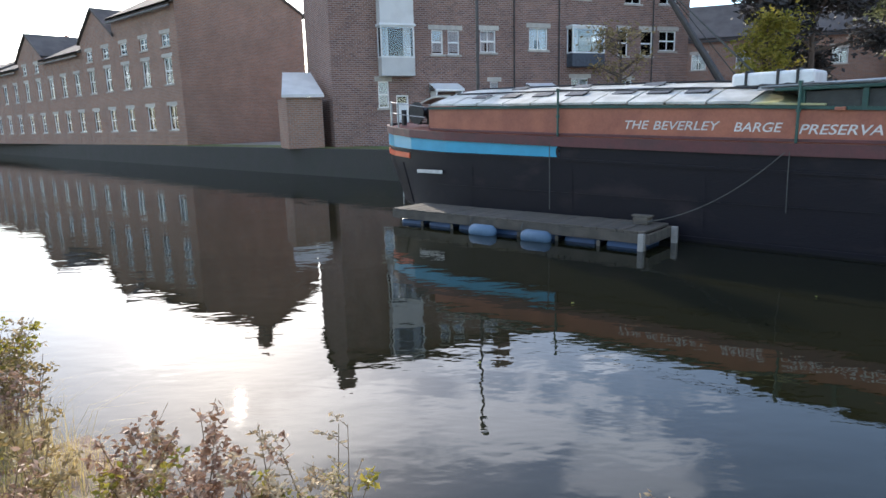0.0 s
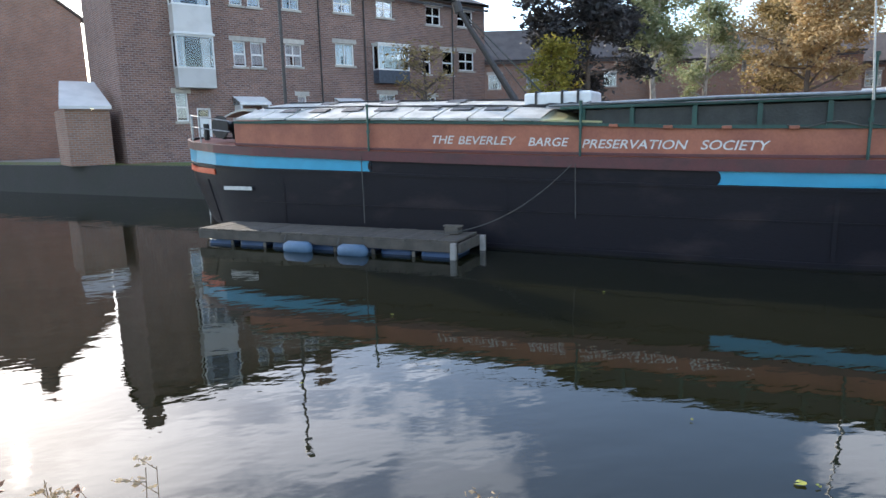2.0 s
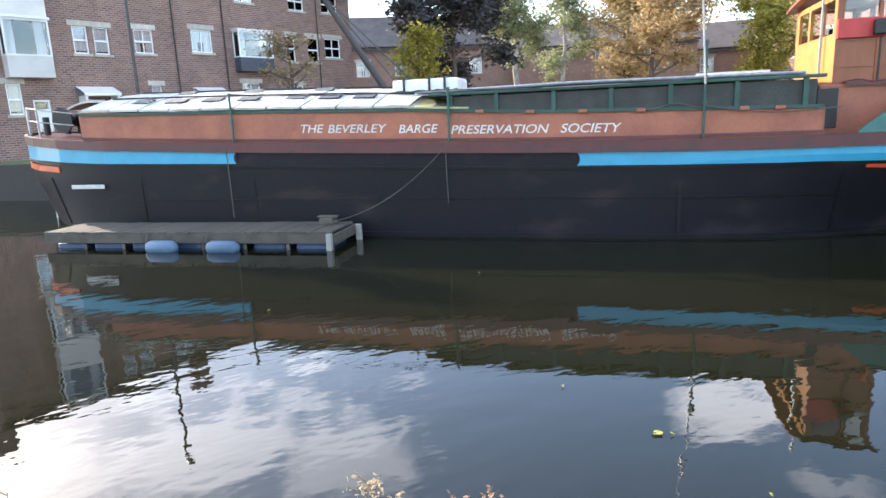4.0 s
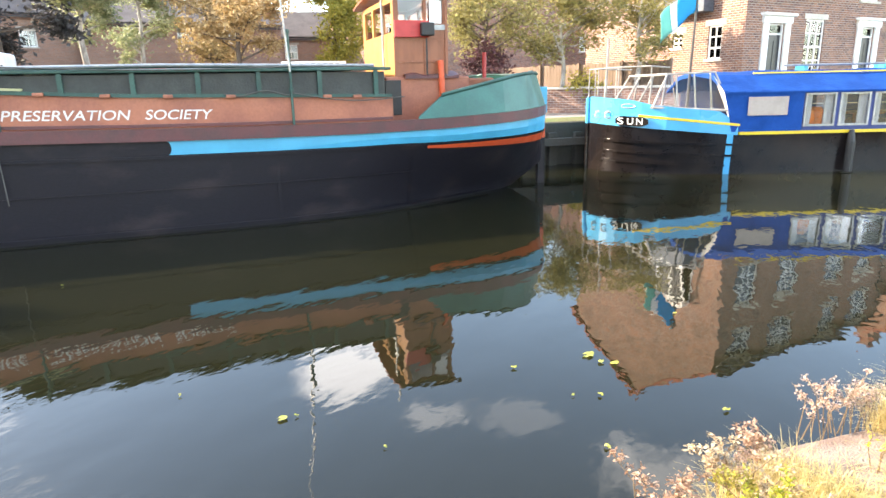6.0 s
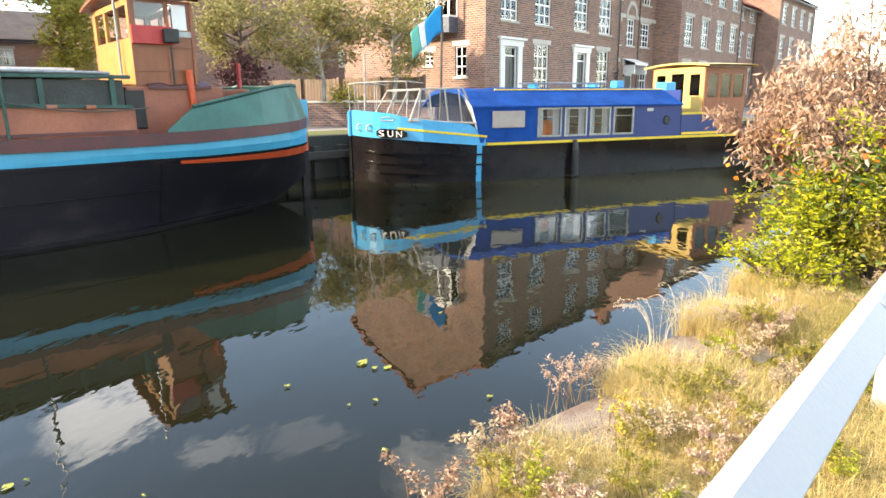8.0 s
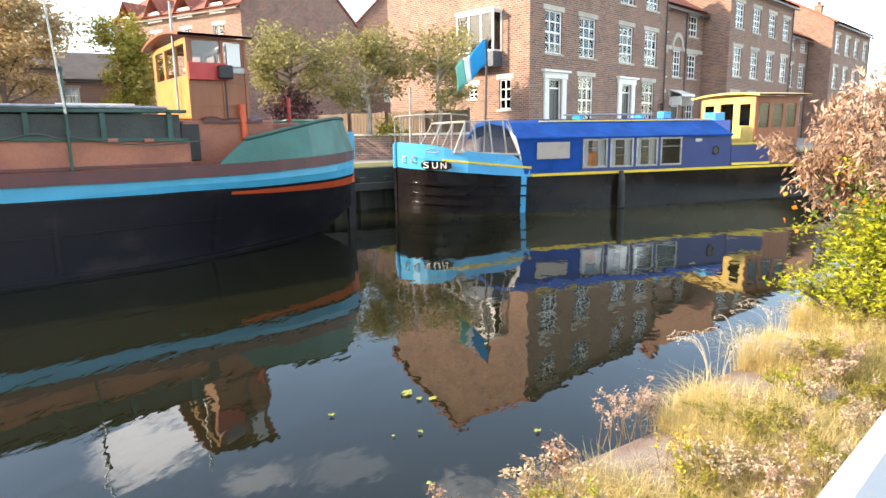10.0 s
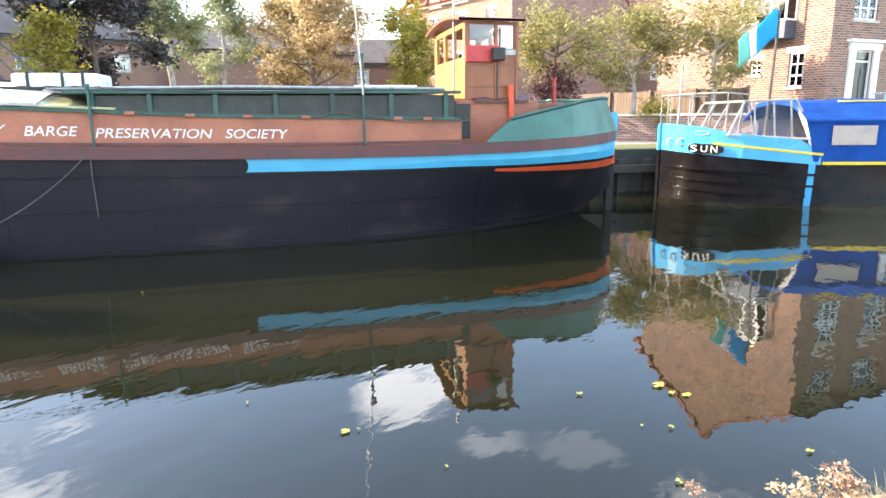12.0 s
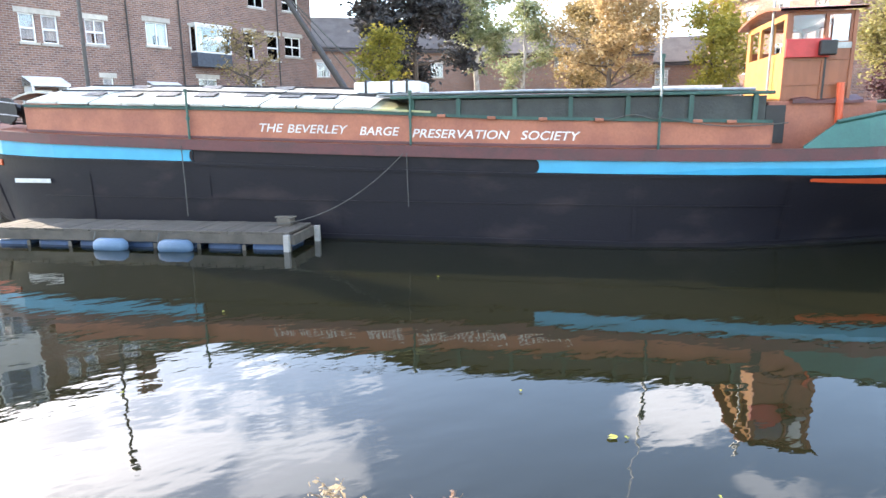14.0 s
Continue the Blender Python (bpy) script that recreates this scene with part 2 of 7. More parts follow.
def tube(bm, pts, r, sides=8, taper=None):
    """A round bar along points; taper gives a radius for each point."""
    pts = [Vector(p) for p in pts]
    rings = []
    for i, p in enumerate(pts):
        d = (pts[min(i + 1, len(pts) - 1)] - pts[max(i - 1, 0)]).normalized()
        a = d.orthogonal().normalized()
        if abs(d.z) < 0.95:
            a = d.cross(Vector((0, 0, 1))).normalized()
        b = d.cross(a)
        rad = taper[i] if taper else r
        rings.append([bm.verts.new(p + (a * math.cos(k * math.tau / sides) + b * math.sin(k * math.tau / sides)) * rad) for k in range(sides)])
    for r0, r1 in zip(rings, rings[1:]):
        for k in range(sides):
            bm.faces.new((r0[k], r0[(k + 1) % sides], r1[(k + 1) % sides], r1[k]))
    bm.faces.new(rings[0])
    bm.faces.new(list(reversed(rings[-1])))
    return bm


def loft(bm, rings, close=False):
    """Skin over rows of points."""
    vv = [[bm.verts.new(p) for p in r] for r in rings]
    for a, b in zip(vv, vv[1:]):
        n = len(a)
        for k in range(n if close else n - 1):
            bm.faces.new((a[k], a[(k + 1) % n], b[(k + 1) % n], b[k]))
    return vv


def curve(x, keys):
    """Smooth value at x through sorted (x, value) keys."""
    if x <= keys[0][0]:
        return keys[0][1]
    for (x0, a), (x1, b) in zip(keys, keys[1:]):
        if x <= x1:
            t = (x - x0) / (x1 - x0)
            return a + (b - a) * t
    return keys[-1][1]


def frame_at(x, y, dx, dy, z=0.0):
    """Local axes: x along (dx, dy), y to its left, z up."""
    return Matrix.Translation((x, y, z)) @ Matrix.Rotation(math.atan2(dy, dx), 4, "Z")


# ---- ground, quay, water ----
QUAY_Z = 1.10
U = Vector((0.701, -0.713))
W2 = Vector((0.4546, -0.8907))
CORNER = Vector((20.30, 3.42))
far_left, far_right = CORNER - U * 900, CORNER + W2 * 900


def strip(name, pts_a, pts_b, z, mat, label, category):
    bm = bmesh.new()
    loft(bm, [[(p[0], p[1], z) for p in pts_a], [(p[0], p[1], z) for p in pts_b]])
    return tagged(part(name, bm, mat), label, category, kind="structure")


NU, NW = Vector((0.713, 0.701)), Vector((0.8907, 0.4546))
NC = (NU + NW).normalized()


def line(off):
    return [far_left + NU * off, CORNER + NC * off, far_right + NW * off]


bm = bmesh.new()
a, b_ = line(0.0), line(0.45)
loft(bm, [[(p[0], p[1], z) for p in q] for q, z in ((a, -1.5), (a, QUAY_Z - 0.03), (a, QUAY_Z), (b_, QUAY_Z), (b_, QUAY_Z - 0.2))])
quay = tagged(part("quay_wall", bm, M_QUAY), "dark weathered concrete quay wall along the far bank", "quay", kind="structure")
pile = None
for i in range(14):
    c = CORNER - U * (0.9 + i * 0.78)
    m = frame_at(c.x - NU.x * 0.09, c.y - NU.y * 0.09, U.x, U.y)
    if pile is None:
        pile = part("pile", boxes((-0.12, 0.12, -0.085, 0.085, -1.5, 0.86), bevel=0.015), M_QUAY, quay)
        pile.matrix_local = m
    else:
        again(pile, quay, m)
wale_ = part("waling", boxes((-12.0, -0.2, -0.075, 0.075, 0.52, 0.72), bevel=0.012), M_QUAY, quay)
wale_.matrix_local = frame_at(CORNER.x - NU.x * 0.255, CORNER.y - NU.y * 0.255, U.x, U.y)
strip("ground", line(0.45), line(1500), QUAY_Z - 0.008, M_ROAD, "grey-brown paved quay and ground running to the horizon", "ground")
strip("verge", line(0.28), line(2.3), QUAY_Z + 0.012, M_GRASSGROUND, "short green grass verge behind the quay edge", "grass")
bm = boxes((-1500, 1500, -1500, 1500, -1.6, 0.0))
tagged(part("water", bm, M_WATER), "calm dark green canal water reflecting boats and sky", "water", kind="structure")


# ---- houses ----
def wall_mesh(length, height, holes, th=0.3):
    """A wall with openings that go through it; holes are (x0, x1, z0, z1)."""
    bm = bmesh.new()
    xs = sorted({0.0, length, *[v for h in holes for v in h[:2] if 0 < v < length]})
    zs = sorted({0.0, height, *[v for h in holes for v in h[2:4] if 0 < v < height]})
    pts = {}

    def v(i, y, k):
        if (i, y, k) not in pts:
            pts[i, y, k] = bm.verts.new((xs[i], y, zs[k]))
        return pts[i, y, k]

    def solid(i, k):
        if not (0 <= i < len(xs) - 1 and 0 <= k < len(zs) - 1):
            return False
        x, z = (xs[i] + xs[i + 1]) / 2, (zs[k] + zs[k + 1]) / 2
        return not any(h[0] < x < h[1] and h[2] < z < h[3] for h in holes)

    for i in range(len(xs) - 1):
        for k in range(len(zs) - 1):
            if not solid(i, k):
                continue
            for y in (0, th):
                bm.faces.new((v(i, y, k), v(i + 1, y, k), v(i + 1, y, k + 1), v(i, y, k + 1)))
            for di, dk, a, b in ((-1, 0, (i, k), (i, k + 1)), (1, 0, (i + 1, k), (i + 1, k + 1)), (0, -1, (i, k), (i + 1, k)), (0, 1, (i, k + 1), (i + 1, k + 1))):
                if not solid(i + di, k + dk):
                    bm.faces.new((v(a[0], 0, a[1]), v(b[0], 0, b[1]), v(b[0], th, b[1]), v(a[0], th, a[1])))
    return bm


made_windows = {}


def window(house, m, w, h, cols=2, rows=2, lintel=True, sill=True, curtain=True):
    """A framed window with glazing bars, pane, stone lintel and sill, set in a wall whose face is y = 0."""
    key = (round(w, 2), round(h, 2), cols, rows)
    if key not in made_windows:
        f, g = 0.055, 0.022
        bm = boxes((0, f, 0.06, 0.13, 0, h), (w - f, w, 0.06, 0.13, 0, h), (f, w - f, 0.06, 0.13, 0, f), (f, w - f, 0.06, 0.13, h - f, h))
        for i in range(1, cols):
            box(bm, w * i / cols - g, w * i / cols + g, 0.07, 0.12, f, h - f)
        for j in range(1, rows):
            k = 1.6 if (j == rows // 2) else 1
            for i in range(cols):
                box(bm, max(w * i / cols + g, f), min(w * (i + 1) / cols - g, w - f), 0.072, 0.118, h * j / rows - g * k, h * j / rows + g * k)
        fr = part("window", bm, M_WHITE, house)
        pn = part("pane", boxes((f, w - f, 0.094, 0.098, f, h - f)), M_GLASS, fr)
        cu = part("blind", boxes((0.0, w, 0.16, 0.17, h * 0.12, h)), M_CURTAIN, fr) if rows == 4 or cols == 1 else part("curtain", boxes((0.0, w * 0.38, 0.18, 0.20, 0, h), (w * 0.66, w, 0.18, 0.20, 0, h), (w * 0.38, w * 0.66, 0.18, 0.20, h * 0.45, h)), M_CURTAIN, fr)
        si = part("sill", boxes((-0.08, w + 0.08, -0.06, 0.05, -0.09, 0.0)), M_STONE, fr)
        li = part("lintel", boxes((-0.14, w + 0.14, -0.015, 0.05, h + 0.0, h + 0.2)), M_STONE, fr)
        pn.visible_shadow = False
        made_windows[key] = (fr, pn, cu, si, li)
        fr.matrix_local = m
        kids = made_windows[key][1:]
    else:
        src = made_windows[key]
        fr = again(src[0], house, m)
        kids = []
        for s in src[1:]:
            k = again(s, fr, Matrix())
            k.visible_shadow = s.visible_shadow
            kids.append(k)
    return fr


def door(house, m, w, h, mat=None, canopy=False, surround=False):
    bm = boxes((0.06, w - 0.06, 0.1, 0.15, 0, h - 0.4))
    for x0, x1 in ((0.16, w / 2 - 0.06), (w / 2 + 0.06, w - 0.16)):
        for z0, z1 in ((0.2, 0.75), (0.95, h - 0.6)):
            box(bm, x0, x1, 0.085, 0.1, z0, z1)
    d = part("door", bm, mat or M_DOOR_DARK, house)
    d.matrix_local = m
    bm = boxes((0, 0.06, 0.05, 0.16, 0, h), (w - 0.06, w, 0.05, 0.16, 0, h), (0.06, w - 0.06, 0.05, 0.16, h - 0.06, h), (0.06, w - 0.06, 0.05, 0.16, h - 0.4, h - 0.34))
    part("door_frame", bm, M_WHITE, d)
    part("fanlight", boxes((0.06, w - 0.06, 0.1, 0.104, h - 0.34, h - 0.06)), M_GLASS, d)
    bm = bmesh.new()
    tube(bm, [(w - 0.16, 0.04, 1.0), (w - 0.16, 0.085, 1.0)], 0.03)
    part("knob", bm, M_STONE, d)
    if surround:
        bm = boxes((-0.3, -0.003, -0.07, 0.04, 0, h), (w + 0.003, w + 0.3, -0.07, 0.04, 0, h), (-0.36, w + 0.36, -0.1, 0.04, h + 0.003, h + 0.25), (-0.46, w + 0.46, -0.2, 0.04, h + 0.253, h + 0.34))
        part("door_surround", bm, M_WHITE, d)
    if canopy:
        bm = bmesh.new()
        loft(bm, [[(-0.35, -0.75, h + 0.12), (w + 0.35, -0.75, h + 0.12)], [(-0.35, -0.75, h + 0.22), (w + 0.35, -0.75, h + 0.22)], [(-0.35, 0.0, h + 0.5), (w + 0.35, 0.0, h + 0.5)], [(-0.35, 0.0, h + 0.12), (w + 0.35, 0.0, h + 0.12)], [(-0.35, -0.75, h + 0.12), (w + 0.35, -0.75, h + 0.12)]])
        part("canopy", bm, M_WHITE, d)
        for bx in (-0.3, w + 0.22):
            part("bracket", boxes((bx, bx + 0.08, -0.7, -0.02, h - 0.35, h + 0.12)), M_WHITE, d)
    return d


def bay(house, m, w, h, depth=0.45, base_h=0.55, base_mat=None, cols=3):
    """A projecting bay: white frame, glass front and cheeks, clad base, flat top."""
    f = 0.06
    bm = boxes((0, f, -depth, -depth + f, 0, h), (w - f, w, -depth, -depth + f, 0, h), (f, w - f, -depth, -depth + f, 0, f), (f, w - f, -depth, -depth + f, h - f, h),
               (0, f, -f, 0.0, 0, h), (w - f, w, -f, 0.0, 0, h), (0, f, -depth + f, -f, 0, f), (w - f, w, -depth + f, -f, 0, f), (0, f, -depth + f, -f, h - f, h), (w - f, w, -depth + f, -f, h - f, h))
    for i in range(1, cols):
        box(bm, w * i / cols - 0.025, w * i / cols + 0.025, -depth + 0.01, -depth + f - 0.01, f, h - f)
    b = part("bay_window", bm, M_WHITE, house)
    b.matrix_local = m
    pn = part("pane", boxes((f, w - f, -depth + 0.028, -depth + 0.032, f, h - f), (0.028, 0.032, -depth + f, -f, f, h - f), (w - 0.032, w - 0.028, -depth + f, -f, f, h - f)), M_GLASS, b)
    pn.visible_shadow = False
    part("bay_base", boxes((0.0, w, -depth, 0.0, -base_h, -0.003), bevel=0.01), base_mat or M_BAY_BLUE, b)
    part("bay_top", boxes((-0.06, w + 0.06, -depth - 0.06, 0.0, h + 0.003, h + 0.1), bevel=0.01), M_WHITE, b)
    part("curtain", boxes((f, w * 0.3, -0.12, -0.1, 0, h), (w * 0.75, w - f, -0.12, -0.1, 0, h)), M_CURTAIN, b)
    return b


def house_shell(name, m, length, depth, eave, rise, front, left=(), right=(), wall_mat=None, roof_mat=None, label="", chimneys=(), across=False):
    """A brick house: x along its front, y into it. Openings in front and left walls, pitched tiled roof, chimneys."""
    wall_mat, roof_mat = wall_mat or M_BRICK_A, roof_mat or M_SLATE
    h = thing(name, m, label, "house")
    part("front_wall", wall_mesh(length, eave, front), wall_mat, h)
    th = 0.3
    lw = part("side_wall", wall_mesh(depth - 2 * th - 0.004, eave, left), wall_mat, h)
    lw.matrix_local = Matrix.Translation((0, depth - th - 0.002, 0)) @ Matrix.Rotation(radians(-90), 4, "Z")
    part("side_wall", boxes((length - th, length, th + 0.002, depth - th - 0.002, 0, eave)), wall_mat, h)
    part("back_wall", boxes((0, length, depth - th, depth, 0, eave)), wall_mat, h)
    # near-black floor and added backing: the rooms' shade put into colour behind windows
    part("floor_slab", boxes((th, length - th, th, depth - th, eave / 2 - 0.1, eave / 2 + 0.1)), M_ROOM_SHADE, h)
    part("room_partition", boxes((th, length - th, 2.6, 2.7, 0, eave / 2 - 0.1), (th, length - th, 2.6, 2.7, eave / 2 + 0.1, eave)), M_ROOM_SHADE, h)
    o = 0.28
    bm = bmesh.new()
    if across:
        prof = [(-o, eave - o * rise / (length / 2)), (length / 2, eave + rise), (length + o, eave - o * rise / (length / 2))]
        for y0, y1 in ((-0.15, depth + 0.15),):
            loft(bm, [[(x, y0, z + dz) for x, z in prof] for dz in (0.02,)] + [[(x, y1, z + 0.02) for x, z in prof]] + [[(x, y1, z + 0.17) for x, z in prof]] + [[(x, y0, z + 0.17) for x, z in prof]] + [[(x, y0, z + 0.02) for x, z in prof]])
        gp = [(0, 0), (length, 0), (length / 2, rise)]
        for y0 in (0.0, depth - th):
            bg = bmesh.new()
            a = [bg.verts.new((x, y0, eave + z)) for x, z in gp]
            b = [bg.verts.new((x, y0 + th, eave + z)) for x, z in gp]
            bg.faces.new(a), bg.faces.new(b)
            for k in range(3):
                bg.faces.new((a[k], a[(k + 1) % 3], b[(k + 1) % 3], b[k]))
            part("gable", bg, wall_mat, h)
    else:
        prof = [(-o, eave - o * rise / (depth / 2)), (depth / 2, eave + rise), (depth + o, eave - o * rise / (depth / 2))]
        x0, x1 = -0.12, length + 0.12
        loft(bm, [[(x0, y, z + 0.02) for y, z in prof], [(x1, y, z + 0.02) for y, z in prof], [(x1, y, z + 0.17) for y, z in prof], [(x0, y, z + 0.17) for y, z in prof], [(x0, y, z + 0.02) for y, z in prof]])
        gp = [(0, 0), (depth, 0), (depth / 2, rise)]
        for xx in (0.0, length - th):
            bg = bmesh.new()
            a = [bg.verts.new((xx, y, eave + z)) for y, z in gp]
            b = [bg.verts.new((xx + th, y, eave + z)) for y, z in gp]
            bg.faces.new(a), bg.faces.new(b)
            for k in range(3):
                bg.faces.new((a[k], a[(k + 1) % 3], b[(k + 1) % 3], b[k]))
            part("gable", bg, wall_mat, h)
        part("gutter", boxes((0, length, -o - 0.08, -o + 0.03, eave - 0.32, eave - 0.22)), M_PIPE, h)
    roof = part("roof", bm, roof_mat, h)
    for cx, cy, top in chimneys:
        c = part("chimney", boxes((cx - 0.35, cx + 0.35, cy - 0.3, cy + 0.3, eave + 0.4, top), (cx - 0.41, cx + 0.41, cy - 0.36, cy + 0.36, top, top + 0.12)), wall_mat, roof)
        bm = bmesh.new()
        for dx in (-0.16, 0.16):
            tube(bm, [(cx + dx, cy, top + 0.12), (cx + dx, cy, top + 0.45)], 0.1)
        part("chimney_pot", bm, M_TILE_RED, roof)
    return h


def drainpipe(house, x, z1, y=-0.06):
    bm = bmesh.new()
    tube(bm, [(x, y, 0.0), (x, y, z1)], 0.034, 8)
    part("drainpipe", bm, M_PIPE, house)


def T(x, z, y=0.0):
    return Matrix.Translation((x, y, z))


# terrace of three storeys behind the red barge; heights from the pavement
K, ZG = 1.15, QUAY_Z


def ka(z):
    return 2.05 + (z - 2.05) * K - ZG


A0 = 0.6
fr_a = frame_at(-3.67 + 0.934 * A0, 28.63 + 0.357 * A0, 0.934, 0.357, ZG)
wins = []
for x0, x1, z0, z1, c, r in ((4.45, 4.93, 4.6, 5.5, 1, 2), (5.12, 5.62, 4.6, 5.5, 1, 2), (6.5, 7.2, 4.7, 5.54, 2, 2), (8.7, 9.58, 4.84, 5.7, 2, 1), (15.3, 16.25, 4.9, 5.76, 2, 2),
                             (13.1, 13.62, 4.66, 5.74, 1, 2), (14.3, 14.95, 4.66, 5.74, 1, 2),
                             (4.45, 4.93, 6.75, 7.6, 1, 2), (5.12, 5.62, 6.75, 7.6, 1, 2), (6.5, 7.2, 6.8, 7.65, 2, 2), (8.7, 9.58, 6.9, 7.8, 2, 2), (10.75, 11.6, 6.9, 7.95, 2, 2), (13.4, 14.25, 6.82, 7.85, 2, 2), (15.25, 16.2, 6.87, 7.8, 2, 2),
                             (2.25, 2.68, 2.63, 3.6, 1, 2), (6.92, 7.3, 2.9, 3.58, 1, 1), (10.75, 11.6, 2.8, 3.72, 2, 2), (13.3, 13.9, 2.8, 3.65, 2, 2)):
    wins.append((x0 * K - A0, x1 * K - A0, ka(z0), ka(min(z1, 7.62)), c, r))
doors_a = [(2.95, 3.45, 0), (4.6, 5.2, 1), (8.85, 9.5, 1), (15.3, 15.95, 1)]
holes = [w[:4] for w in wins] + [(a * K - A0, b * K - A0, 0.0, 2.15) for a, b, _ in doors_a] + [(10.5 * K - A0, 12.1 * K - A0, ka(4.7), ka(5.72)), (2.3 * K - A0, 3.6 * K - A0, ka(4.42), ka(5.53)), (2.3 * K - A0, 3.6 * K - A0, ka(6.5), ka(7.6))]
house_a = house_shell("terrace_house", fr_a, 16.95 * K - A0, 5.2, ka(7.9), 1.0, holes, label="long brown brick three-storey terrace with white windows and door canopies", chimneys=((0.5, 2.6, ka(9.6)), (9.2, 2.6, ka(9.4)), (18.0, 2.6, ka(9.4))))
for x0, x1, z0, z1, c, r in wins:
    window(house_a, T(x0, z0), x1 - x0, z1 - z0, c, r)
for a, b, c in doors_a:
    door(house_a, T(a * K - A0, 0), (b - a) * K, 2.15, M_WHITE, canopy=bool(c))
bay(house_a, T(10.5 * K - A0, ka(4.7)), 1.6 * K, ka(5.72) - ka(4.7), 0.5, 0.62, M_BAY_BLUE, 1)
bay(house_a, T(2.3 * K - A0, ka(4.42)), 1.3 * K, 1.28, 0.5, 0.75, M_GREY_PANEL, 1)
bay(house_a, T(2.3 * K - A0, ka(6.5)), 1.3 * K, 1.28, 0.5, 1.02, M_GREY_PANEL, 1)
for x in (8.0, 10.1, 14.9):
    drainpipe(house_a, x * K - A0, ka(7.85))

# mixed brick house with sash windows and columned doorways behind the blue boat
fr_b = frame_at(26.86, 1.97, 0.81, -0.586, ZG)
b_f1 = [(1.0, 2.2), (3.5, 4.8), (6.85, 8.15), (9.3, 10.6)]
b_g = [(3.5, 4.7), (9.25, 10.5)]
b_doors = [(1.25, 2.2), (7.15, 8.1)]
b_holes = [(a, b, 5.1 - ZG, 6.76 - ZG) for a, b in b_f1] + [(a, b, 7.75 - ZG, 9.2 - ZG) for a, b in b_f1] + [(a, b, 2.3 - ZG, 4.3 - ZG) for a, b in b_g] + [(a, b, 0.0, 4.1 - ZG) for a, b in b_doors]
DB = 8.4


def gs(a, b):
    """Places on the gable wall, from the front corner, in its own axis."""
    return DB - 0.302 - b, DB - 0.302 - a


g_w = [(*gs(0.95, 1.55), 2.9 - ZG, 4.1 - ZG), (*gs(2.75, 3.25), 3.4 - ZG, 3.95 - ZG)]
g_or = (*gs(1.4, 3.4), 5.2 - ZG, 6.75 - ZG)
house_b = house_shell("brick_house", fr_b, 11.6, DB, 9.5 - ZG, 2.4, b_holes, [*g_w, g_or], wall_mat=M_BRICK_B, roof_mat=M_TILE_RED, label="mixed red brick house with tall white sash windows and white doorways", chimneys=((0.5, 4.2, 11.9 - ZG), (11.0, 4.2, 11.9 - ZG)))
for a, b in b_f1:
    window(house_b, T(a, 5.1 - ZG), 1.3 if b - a > 1.25 else 1.2, 1.66, 3, 4)
    window(house_b, T(a, 7.75 - ZG), 1.3 if b - a > 1.25 else 1.2, 1.45, 3, 4)
for a, b in b_g:
    window(house_b, T(a, 2.3 - ZG), b - a, 2.0, 3, 4)
for a, b in b_doors:
    door(house_b, T(a, 0), b - a, 4.1 - ZG, M_DOOR_DARK, surround=True)
side_b = Matrix.Translation((0, DB - 0.302, 0)) @ Matrix.Rotation(radians(-90), 4, "Z")
for x0, x1, z0, z1 in g_w:
    window(house_b, side_b @ T(x0, z0), x1 - x0, z1 - z0, 2, 3)
bay(house_b, side_b @ T(g_or[0], g_or[2]), g_or[1] - g_or[0], g_or[3] - g_or[2], 0.55, 0.6, M_BAY_BLUE, 3)
drainpipe(house_b, 11.45, 8.3)

# set-back cottage and the next pair in the row
fr_b2 = fr_b @ Matrix.Translation((11.75, 0.5, 0))
c_w = [(0.3, 1.0, 3.7, 4.9, 2, 3), (1.75, 2.75, 3.7, 5.1, 3, 4), (3.6, 4.75, 3.7, 5.0, 3, 4), (0.3, 1.0, 6.0, 7.1, 2, 3), (3.6, 4.75, 6.0, 7.1, 3, 3), (0.3, 1.0, 1.2, 2.8, 2, 3), (3.6, 4.7, 1.0, 2.7, 3, 4)]
house_b2 = house_shell("cottage", fr_b2, 5.5, 7.0, 7.4, 2.2, [w[:4] for w in c_w] + [(1.8, 2.8, 0.0, 2.5)], wall_mat=M_BRICK_B, roof_mat=M_TILE_RED, label="narrow set-back brick house with red tiled roof and arched window")
for x0, x1, z0, z1, c, r in c_w:
    window(house_b2, T(x0, z0), x1 - x0, z1 - z0, c, r)
door(house_b2, T(1.8, 0), 1.0, 2.5, M_DOOR_DARK, canopy=True)
bm = bmesh.new()
arc = [(2.25 + 0.72 * math.cos(k * math.pi / 14), 5.15 + 0.9 * math.sin(k * math.pi / 14)) for k in range(15)]
arc2 = [(2.25 + 0.5 * math.cos(k * math.pi / 14), 5.15 + 0.66 * math.sin(k * math.pi / 14)) for k in range(15)]
loft(bm, [[(x, y, z) for x, z in r] for r, y in ((arc, 0.02), (arc, -0.06), (arc2, -0.06), (arc2, 0.02))])
part("stone_arch", bm, M_STONE, house_b2)
for x0, x1 in ((0.0, 1.5), (3.0, 5.5)):
    part("string_course", boxes((x0, x1, -0.04, 0.02, 5.1, 5.3)), M_STONE, house_b2)
drainpipe(house_b2, 3.2, 7.2)
